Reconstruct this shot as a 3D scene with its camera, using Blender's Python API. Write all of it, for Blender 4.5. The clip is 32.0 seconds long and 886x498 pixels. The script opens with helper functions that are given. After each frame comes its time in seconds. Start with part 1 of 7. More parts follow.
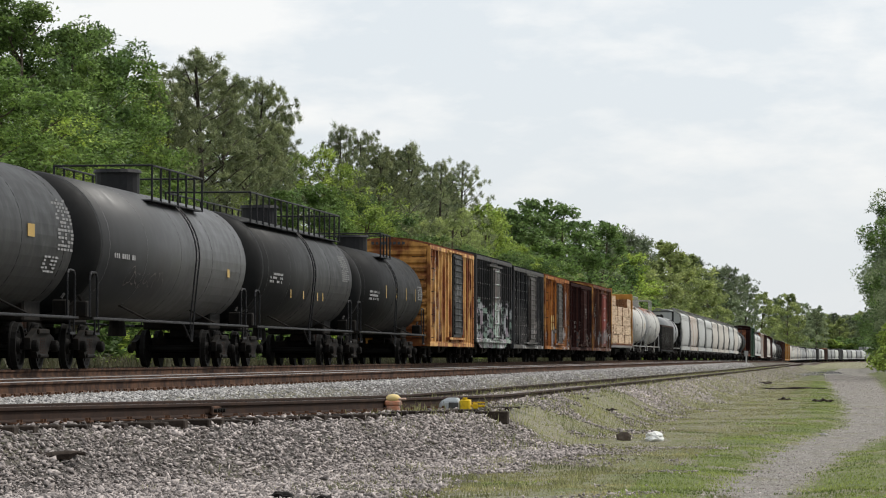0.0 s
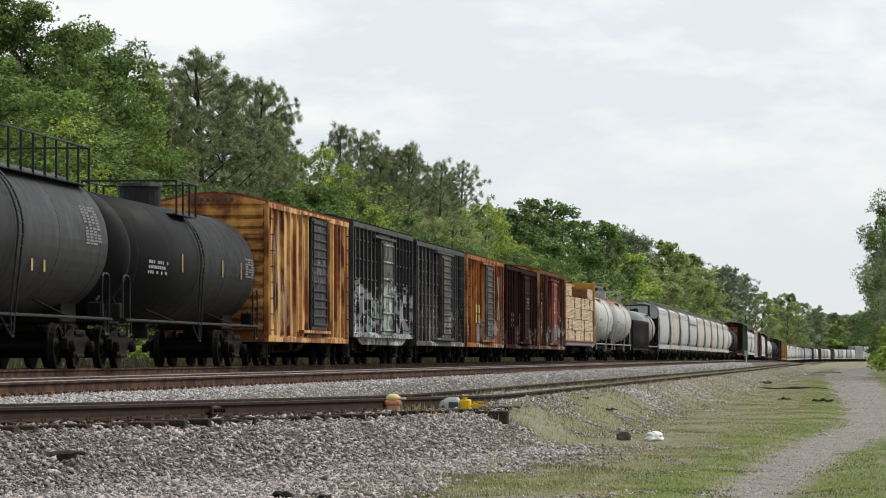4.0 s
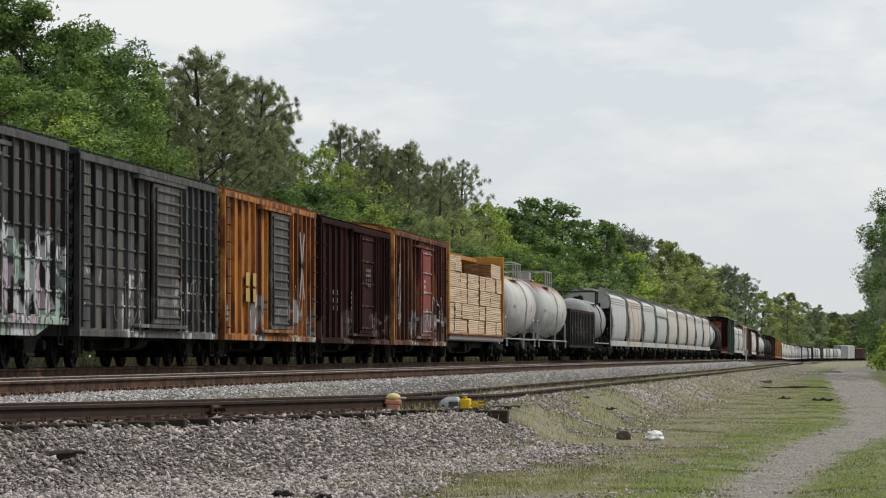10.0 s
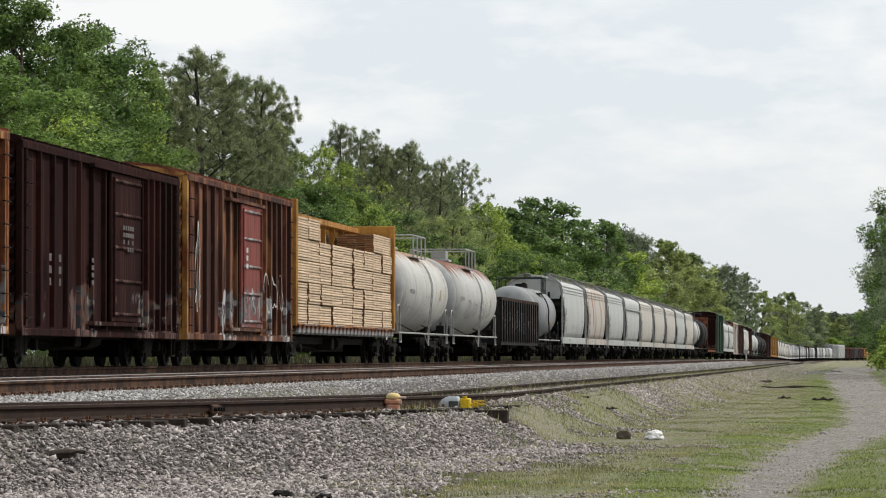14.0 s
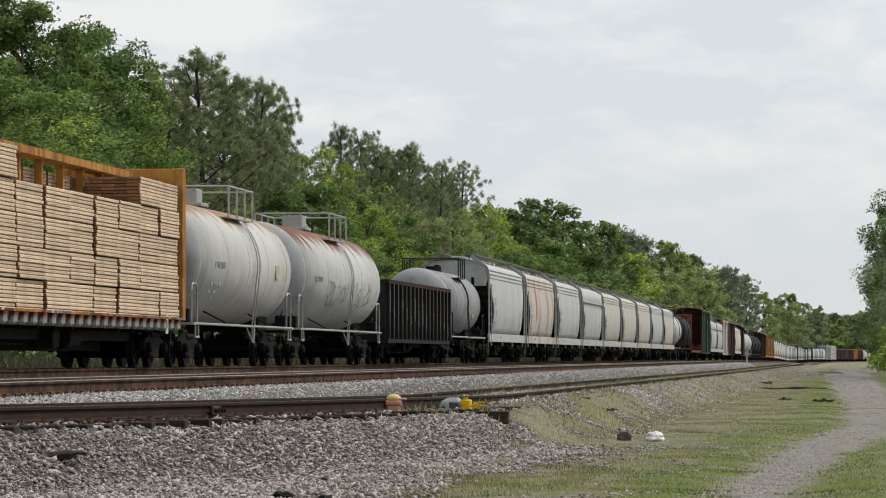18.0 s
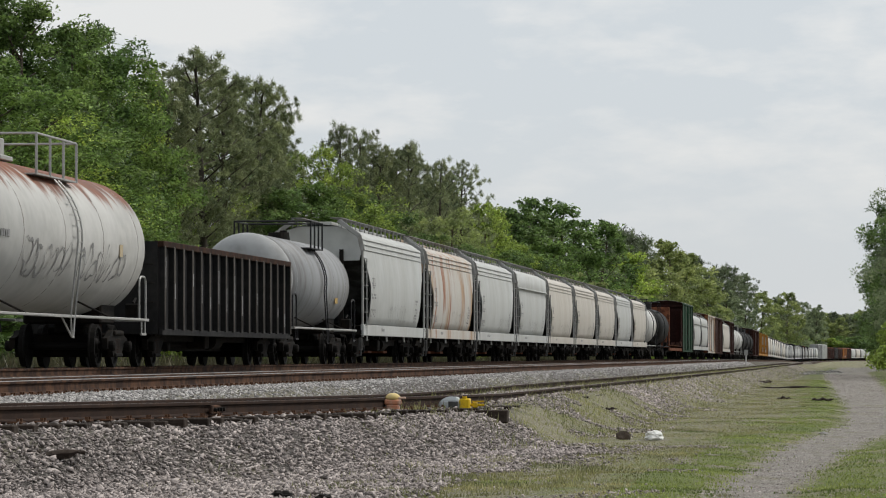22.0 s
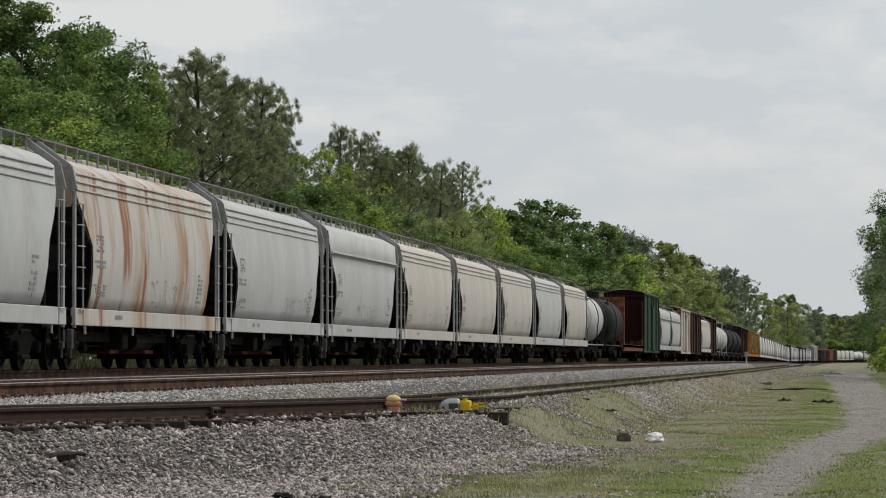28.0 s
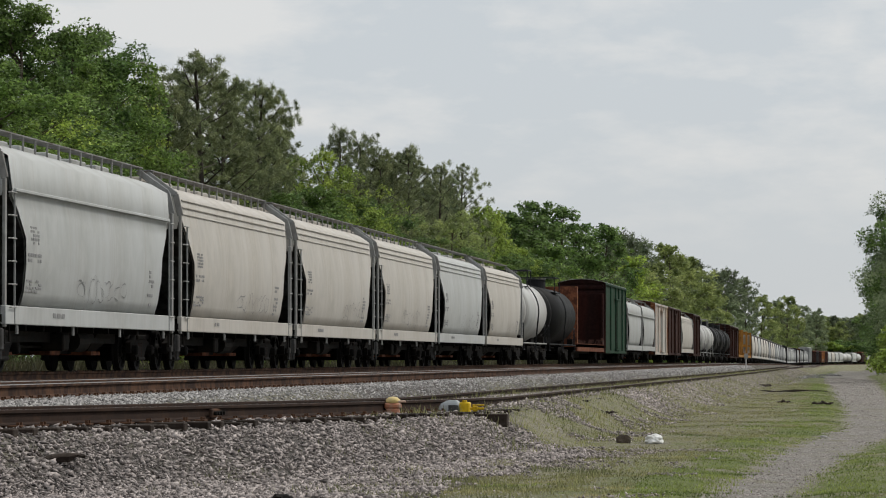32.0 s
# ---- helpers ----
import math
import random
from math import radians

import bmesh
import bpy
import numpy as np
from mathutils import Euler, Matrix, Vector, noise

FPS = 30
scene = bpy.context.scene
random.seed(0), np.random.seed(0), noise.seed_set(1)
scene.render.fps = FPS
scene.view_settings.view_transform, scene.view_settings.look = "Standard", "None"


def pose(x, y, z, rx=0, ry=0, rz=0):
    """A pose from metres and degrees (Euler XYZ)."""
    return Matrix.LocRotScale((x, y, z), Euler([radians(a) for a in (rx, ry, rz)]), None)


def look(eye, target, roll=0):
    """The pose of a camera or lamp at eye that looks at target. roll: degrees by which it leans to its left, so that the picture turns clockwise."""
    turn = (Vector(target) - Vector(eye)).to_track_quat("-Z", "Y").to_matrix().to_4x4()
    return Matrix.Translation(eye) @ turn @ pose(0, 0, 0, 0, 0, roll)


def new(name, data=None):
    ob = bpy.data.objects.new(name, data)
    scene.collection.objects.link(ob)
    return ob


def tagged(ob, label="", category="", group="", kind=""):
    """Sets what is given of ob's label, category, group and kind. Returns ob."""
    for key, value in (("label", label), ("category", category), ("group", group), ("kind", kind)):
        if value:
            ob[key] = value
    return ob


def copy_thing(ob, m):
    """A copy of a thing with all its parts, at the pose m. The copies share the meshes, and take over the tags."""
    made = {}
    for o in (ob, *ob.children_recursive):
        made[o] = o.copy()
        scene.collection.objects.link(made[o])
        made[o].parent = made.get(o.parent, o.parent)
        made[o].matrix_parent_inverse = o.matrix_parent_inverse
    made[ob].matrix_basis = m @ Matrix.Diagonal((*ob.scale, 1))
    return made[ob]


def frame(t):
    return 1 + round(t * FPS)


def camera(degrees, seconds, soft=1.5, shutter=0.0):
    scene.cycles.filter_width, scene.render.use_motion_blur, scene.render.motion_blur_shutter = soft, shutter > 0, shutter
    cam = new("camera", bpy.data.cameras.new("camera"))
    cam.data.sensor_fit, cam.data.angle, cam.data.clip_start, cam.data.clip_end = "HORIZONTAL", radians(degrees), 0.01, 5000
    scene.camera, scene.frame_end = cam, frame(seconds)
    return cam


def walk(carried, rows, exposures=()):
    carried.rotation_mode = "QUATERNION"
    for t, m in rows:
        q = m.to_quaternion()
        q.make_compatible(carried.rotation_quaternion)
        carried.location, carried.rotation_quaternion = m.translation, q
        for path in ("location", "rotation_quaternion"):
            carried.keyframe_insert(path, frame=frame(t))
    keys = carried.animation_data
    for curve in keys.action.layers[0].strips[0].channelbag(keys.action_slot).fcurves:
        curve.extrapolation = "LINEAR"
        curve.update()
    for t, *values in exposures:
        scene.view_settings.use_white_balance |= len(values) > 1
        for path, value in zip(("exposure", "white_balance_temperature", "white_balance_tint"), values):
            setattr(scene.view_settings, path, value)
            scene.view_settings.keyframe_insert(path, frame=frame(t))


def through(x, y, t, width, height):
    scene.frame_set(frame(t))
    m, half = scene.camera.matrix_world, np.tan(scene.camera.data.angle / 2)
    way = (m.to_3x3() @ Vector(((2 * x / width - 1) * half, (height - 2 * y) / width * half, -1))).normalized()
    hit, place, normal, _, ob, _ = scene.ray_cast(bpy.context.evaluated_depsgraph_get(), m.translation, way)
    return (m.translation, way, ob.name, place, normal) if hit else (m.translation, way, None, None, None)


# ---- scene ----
# The camera stands on the service path; the track runs along +Y, x grows towards the path's right-hand side.
LENS = 13.23
EYE = (0.0, 0.0, 1.25)
PX = 6760.0          # focal length in picture units
cam = camera(LENS, 32.0, soft=1.1)


def aim(dx, dy):
    """The tripod's pose with a small shake of dx, dy units."""
    up = math.degrees(math.atan((191.0 + dy) / PX))
    left = math.degrees(math.atan((732.0 + dx) / PX))
    return pose(*EYE, 90 + up, 0, left)


walk(cam, [
    (0, aim(0, 0.2)), (0.5, aim(0, 1.3)), (1, aim(0, 1.6)), (1.5, aim(0, 3.6)), (2, aim(1.5, 4.9)),
    (2.5, aim(1.5, 5)), (3, aim(0.3, 2.6)), (3.5, aim(0, 0.7)), (5.5, aim(0, -1)), (6, aim(0, -1.1)),
    (6.5, aim(0, -1.2)), (7, aim(1.3, 1.7)), (7.5, aim(-0.1, -0.2)), (8, aim(-0.1, -1.3)), (8.5, aim(-0.1, -1.5)),
    (9, aim(-0.1, -1.3)), (9.5, aim(-0.1, -1.3)), (10, aim(-0.1, -1.5)), (10.5, aim(-0.1, -1.5)), (11, aim(0, -1.3)),
    (11.5, aim(0.1, -1.6)), (12, aim(0, -2)), (12.5, aim(0, -1.7)), (13, aim(-0.1, -2.6)), (13.5, aim(-0.1, -2.8)),
    (14, aim(0, -2.2)), (14.5, aim(0, -2.5)), (16.5, aim(0, -1.3)), (17, aim(0.1, -1.5)), (17.5, aim(0.1, -1)),
    (18, aim(1, 0.1)), (18.5, aim(0.3, -0.8)), (19, aim(0, -2.1)), (19.5, aim(-0.1, -1.5)), (20, aim(0, 0.2)),
    (20.5, aim(-0.5, 0.2)), (21, aim(-1.4, -1.5)), (21.5, aim(-1.4, -1.3)), (22, aim(-0.5, -1.6)), (22.5, aim(0.1, -1.3)),
    (23, aim(0.1, 0.2)), (23.5, aim(0.5, 1.7)), (24, aim(0.1, 2.9)), (24.5, aim(-1.4, 0.2)), (25, aim(-1.5, 0.5)),
    (25.5, aim(0.5, 2)), (27.5, aim(-0.9, 0.2)), (28, aim(0.3, 1.7)), (28.5, aim(1.4, 3.3)), (29, aim(2.2, 7.6)),
    (29.5, aim(3.2, 9)), (30, aim(2.7, 4.3)), (30.5, aim(0.3, 1.8)), (31, aim(0.1, 3.4)), (31.5, aim(0.4, 4.9)),
    (32, aim(-0.5, 4.8))
], exposures=[(0.0, 0.28), (6.0, 0.31), (7.0, 0.28), (9.5, 0.12), (13.0, 0.14), (14.0, 0.28), (17.0, 0.20), (18.0, 0.13), (19.2, -0.07), (23.0, 0.07), (25.0, 0.15), (28.0, -0.13), (32.0, -0.12)])

# ---- light ----
SUN_AZ, SUN_EL = 62.0, 52.0     # degrees: azimuth from +Y towards +X, elevation
world = bpy.data.worlds.new("sky")
scene.world = world
world.use_nodes = True


def build_sky():
    nt = world.node_tree
    nt.nodes.clear()
    N, L = nt.nodes.new, nt.links.new
    out, bg = N("ShaderNodeOutputWorld"), N("ShaderNodeBackground")
    sky = N("ShaderNodeTexSky")
    sky.sky_type, sky.sun_disc = "NISHITA", False
    sky.sun_elevation, sky.sun_rotation = radians(SUN_EL), radians(SUN_AZ)
    sky.air_density, sky.dust_density = 1.0, 2.0
    dim = N("ShaderNodeVectorMath")
    dim.operation = "SCALE"
    dim.inputs["Scale"].default_value = 0.10
    L(sky.outputs[0], dim.inputs[0])
    tc = N("ShaderNodeTexCoord")
    mp = N("ShaderNodeMapping")
    mp.inputs["Scale"].default_value = (14, 14, 40)
    mp.inputs["Location"].default_value = (3.1, 0.4, 1.7)
    L(tc.outputs["Generated"], mp.inputs[0])
    n1 = N("ShaderNodeTexNoise")
    n1.inputs["Scale"].default_value, n1.inputs["Detail"].default_value = 1.0, 9
    n1.inputs["Roughness"].default_value = 0.56
    L(mp.outputs[0], n1.inputs["Vector"])
    cr = N("ShaderNodeValToRGB")
    cr.color_ramp.elements[0].position, cr.color_ramp.elements[0].color = 0.43, (0.66, 0.705, 0.745, 1)
    cr.color_ramp.elements[1].position, cr.color_ramp.elements[1].color = 0.57, (0.82, 0.825, 0.825, 1)
    L(n1.outputs["Fac"], cr.inputs[0])
    mx = N("ShaderNodeMix")
    mx.data_type = "RGBA"
    mx.inputs[0].default_value = 0.9
    L(dim.outputs[0], mx.inputs[6])
    up = N("ShaderNodeSeparateXYZ")
    L(tc.outputs["Generated"], up.inputs[0])
    low = N("ShaderNodeMapRange")
    low.interpolation_type = "SMOOTHSTEP"
    for i, v in enumerate((0.0, 0.075, 0.0, 1.0)):
        low.inputs[i + 1].default_value = v
    L(up.outputs[2], low.inputs[0])
    hz = N("ShaderNodeMix")
    hz.data_type = "RGBA"
    hz.inputs[6].default_value = (0.67, 0.70, 0.72, 1)
    L(low.outputs[0], hz.inputs[0])
    L(cr.outputs[0], hz.inputs[7])
    L(hz.outputs[2], mx.inputs[7])
    L(mx.outputs[2], bg.inputs[0])
    bg.inputs[1].default_value = 1.0
    L(bg.outputs[0], out.inputs[0])


build_sky()
sun = new("sun", bpy.data.lights.new("sun", "SUN"))
sun.data.energy, sun.data.angle, sun.data.color = 2.6, radians(7), (1.0, 0.96, 0.89)
sun.matrix_world = look((0, 0, 0), (-math.sin(radians(SUN_AZ)) * math.cos(radians(SUN_EL)),
                                    -math.cos(radians(SUN_AZ)) * math.cos(radians(SUN_EL)), -math.sin(radians(SUN_EL))))


# ---- materials ----
def mat(name, base, rough=0.6, metal=0.0, vary=0.25, grain=20.0, bump=0.15, second=None, amount=0.5, scale=2.0,
        stretch=(1, 1, 1), soft=0.12, third=None, third_amount=0.6, third_scale=6.0, rnd=0.0, island=0.0, spec=0.12, spray=None, bleed=None, streak=None):
    """A procedural surface: base colour with fine grain, a second colour in patches or streaks (amount 0..1), a third in specks;
    rnd: value change from object to object, island: from piece to piece."""
    m = bpy.data.materials.new(name)
    m.use_nodes = True
    nt = m.node_tree
    N, L = nt.nodes.new, nt.links.new
    bsdf = nt.nodes["Principled BSDF"]
    tc = N("ShaderNodeTexCoord")
    where_at = tc.outputs["Object"]
    def noise_at(sc, st=(1, 1, 1), detail=4, off=0.0):
        mp = N("ShaderNodeMapping")
        mp.inputs["Scale"].default_value = st
        mp.inputs["Location"].default_value = (off, off * 0.7, off * 0.3)
        L(where_at, mp.inputs[0])
        n = N("ShaderNodeTexNoise")
        n.inputs["Scale"].default_value, n.inputs["Detail"].default_value = sc, detail
        n.inputs["Roughness"].default_value = 0.6
        L(mp.outputs[0], n.inputs["Vector"])
        return n.outputs["Fac"]

    def mix(fac, a, b):
        x = N("ShaderNodeMix")
        x.data_type = "RGBA"
        for sock, v in ((x.inputs[0], fac), (x.inputs[6], a), (x.inputs[7], b)):
            if isinstance(v, (int, float)):
                sock.default_value = v
            elif isinstance(v, tuple):
                sock.default_value = (*v, 1)
            else:
                L(v, sock)
        return x.outputs[2]

    def ramp(v, lo, hi, a=0.0, b=1.0):
        r = N("ShaderNodeMapRange")
        r.interpolation_type = "SMOOTHSTEP"
        r.inputs[1].default_value, r.inputs[2].default_value = lo, hi
        r.inputs[3].default_value, r.inputs[4].default_value = a, b
        L(v, r.inputs[0])
        return r.outputs[0]

    g = noise_at(grain, detail=3)
    big = noise_at(0.7, detail=4, off=5.0)
    dark = tuple(c * (1 - vary) for c in base)
    light = tuple(min(1.0, c * (1 + vary)) for c in base)
    col = mix(ramp(g, 0.3, 0.7), dark, light)
    col = mix(ramp(big, 0.35, 0.7, 0, 0.5), col, tuple(c * (1 - vary * 0.8) for c in base))
    if second:
        s = noise_at(scale, stretch, 5, 9.0)
        mid = 1.0 - amount
        lo = 0.28 + 0.44 * mid
        col = mix(ramp(s, lo - soft, lo + soft), col, mix(ramp(g, 0.3, 0.7), tuple(c * 0.7 for c in second), second))
    if third:
        s = noise_at(third_scale, stretch, 3, 17.0)
        lo = 0.28 + 0.44 * (1 - third_amount)
        col = mix(ramp(s, lo - 0.05, lo + 0.05), col, third)
    if streak:
        # thin runs of dirty water down the sheet
        tone, share = streak
        runs = noise_at(1.0, (0.4, 5.5, 0.16), 4, 31.0)
        lo = 0.28 + 0.44 * (1 - share)
        col = mix(ramp(runs, lo - 0.04, lo + 0.10, 0.0, 0.75), col, tone)
    if bleed or spray:
        sp = N("ShaderNodeSeparateXYZ")
        L(tc.outputs["Object"], sp.inputs[0])
        height = sp.outputs[2]

    def add(p, q, k):
        x = N("ShaderNodeMath")
        x.operation = "MULTIPLY_ADD"
        L(q, x.inputs[0])
        x.inputs[1].default_value = k
        L(p, x.inputs[2])
        return x.outputs[0]

    if bleed:
        # rust tongues that run down from above: from full at z1 to none at z0
        z0, z1, tone, width = bleed
        tongues = noise_at(1.0, (0.6, width, 0.10), 5, 3.0)
        edge = add(height, tongues, (z1 - z0) * 2.6)
        mid_z = z1 + (z1 - z0) * 0.8
        col = mix(ramp(edge, mid_z - 0.12, mid_z + 0.25), col, mix(ramp(g, 0.3, 0.7), tuple(c * 0.6 for c in tone), tone))
    if spray:
        # sprayed lettering past reading: pale cells with dark outlines on the lower part
        ztop, tones, cover = spray
        mp = N("ShaderNodeMapping")
        mp.inputs["Scale"].default_value = (0.01, 0.62, 0.85)
        L(where_at, mp.inputs[0])
        wv = N("ShaderNodeTexNoise")
        wv.inputs["Scale"].default_value = 1.5
        L(mp.outputs[0], wv.inputs["Vector"])
        warp = N("ShaderNodeVectorMath")
        warp.operation = "MULTIPLY_ADD"
        L(wv.outputs["Color"], warp.inputs[0])
        warp.inputs[1].default_value = (0, 1.3, 1.3)
        L(mp.outputs[0], warp.inputs[2])
        cells, rim = N("ShaderNodeTexVoronoi"), N("ShaderNodeTexVoronoi")
        rim.feature = "DISTANCE_TO_EDGE"
        for v in (cells, rim):
            v.inputs["Scale"].default_value = 1.6
            L(warp.outputs[0], v.inputs["Vector"])
        cs = N("ShaderNodeSeparateColor")
        L(cells.outputs["Color"], cs.inputs[0])
        paint = mix(ramp(cs.outputs[0], 0.30, 0.34), tones[0], mix(ramp(cs.outputs[0], 0.62, 0.66), tones[1], tones[2]))
        paint = mix(ramp(rim.outputs["Distance"], 0.015, 0.06), (0.055, 0.058, 0.06), paint)
        where = noise_at(0.55, (0.02, 1, 1), 4, 21.0)
        worn = ramp(noise_at(3.2, (1, 1.6, 0.5), 5, 2.0), 0.42, 0.50)
        zone = ramp(add(height, where, -2.2), ztop - 1.1 - 0.06, ztop - 1.1 + 0.06, 1.0, 0.0)
        cov = ramp(where, 0.64 - 0.34 * cover - 0.02, 0.64 - 0.34 * cover + 0.02)
        k1, k2 = N("ShaderNodeMath"), N("ShaderNodeMath")
        for k, p, q in ((k1, zone, cov), (k2, None, worn)):
            k.operation = "MULTIPLY"
            L(k1.outputs[0] if p is None else p, k.inputs[0])
            L(q, k.inputs[1])
        col = mix(k2.outputs[0], col, paint)
    if rnd or island:
        if rnd:
            src = N("ShaderNodeObjectInfo").outputs["Random"]
        else:
            src = N("ShaderNodeNewGeometry").outputs["Random Per Island"]
        h = N("ShaderNodeHueSaturation")
        L(col, h.inputs["Color"])
        L(ramp(src, 0, 1, 1 - max(rnd, island), 1 + max(rnd, island)), h.inputs["Value"])
        col = h.outputs[0]
    L(col, bsdf.inputs["Base Color"])
    L(ramp(g, 0.2, 0.8, max(0.05, rough - 0.08), min(1, rough + 0.1)), bsdf.inputs["Roughness"])
    bsdf.inputs["Metallic"].default_value = metal
    bsdf.inputs["Specular IOR Level"].default_value = spec
    if bump:
        b = N("ShaderNodeBump")
        b.inputs["Strength"].default_value, b.inputs["Distance"].default_value = bump, 0.02
        L(g, b.inputs["Height"])
        L(b.outputs[0], bsdf.inputs["Normal"])
    return m


def leaf(name, base, through=0.45, spread=0.68):
    """Foliage: colour changes from spray to spray, with sunlit patches put into it, and light comes through."""
    m = bpy.data.materials.new(name)
    m.use_nodes = True
    nt = m.node_tree
    N, L = nt.nodes.new, nt.links.new
    bsdf, out = nt.nodes["Principled BSDF"], nt.nodes["Material Output"]
    rnd = N("ShaderNodeNewGeometry").outputs["Random Per Island"]
    tc = N("ShaderNodeTexCoord")
    n = N("ShaderNodeTexNoise")
    n.inputs["Scale"].default_value, n.inputs["Detail"].default_value = 0.55, 2
    L(tc.outputs["Object"], n.inputs["Vector"])
    oi = N("ShaderNodeObjectInfo").outputs["Random"]
    h = N("ShaderNodeHueSaturation")
    h.inputs["Color"].default_value = (*base, 1)

    def mr(v, a, b, lo=0.0, hi=1.0):
        r = N("ShaderNodeMapRange")
        for i, x in enumerate((lo, hi, a, b)):
            r.inputs[i + 1].default_value = x
        L(v, r.inputs[0])
        return r.outputs[0]

    def times(p, q):
        x = N("ShaderNodeMath")
        x.operation = "MULTIPLY"
        L(p, x.inputs[0])
        L(q, x.inputs[1])
        return x.outputs[0]

    # brighter, yellower patches imitate sunlit leaves, darker ones shaded leaves
    L(times(times(mr(rnd, 1 - spread, 1 + spread), mr(n.outputs["Fac"], 0.55, 1.40, 0.32, 0.68)), mr(oi, 0.85, 1.15)), h.inputs["Value"])
    L(mr(n.outputs["Fac"], 0.514, 0.484, 0.32, 0.68), h.inputs["Hue"])
    L(h.outputs[0], bsdf.inputs["Base Color"])
    bsdf.inputs["Roughness"].default_value = 0.55
    bsdf.inputs["Specular IOR Level"].default_value = 0.3
    tr = N("ShaderNodeBsdfTranslucent")
    L(h.outputs[0], tr.inputs[0])
    mx = N("ShaderNodeMixShader")
    mx.inputs[0].default_value = through
    L(bsdf.outputs[0], mx.inputs[1])
    L(tr.outputs[0], mx.inputs[2])
    L(mx.outputs[0], out.inputs[0])
    return m


RUST = (0.16, 0.06, 0.025)
PALE = ((0.44, 0.45, 0.46), (0.37, 0.31, 0.35), (0.28, 0.36, 0.31))
WHITES = ((0.40, 0.40, 0.40), (0.28, 0.25, 0.24), (0.16, 0.15, 0.15))
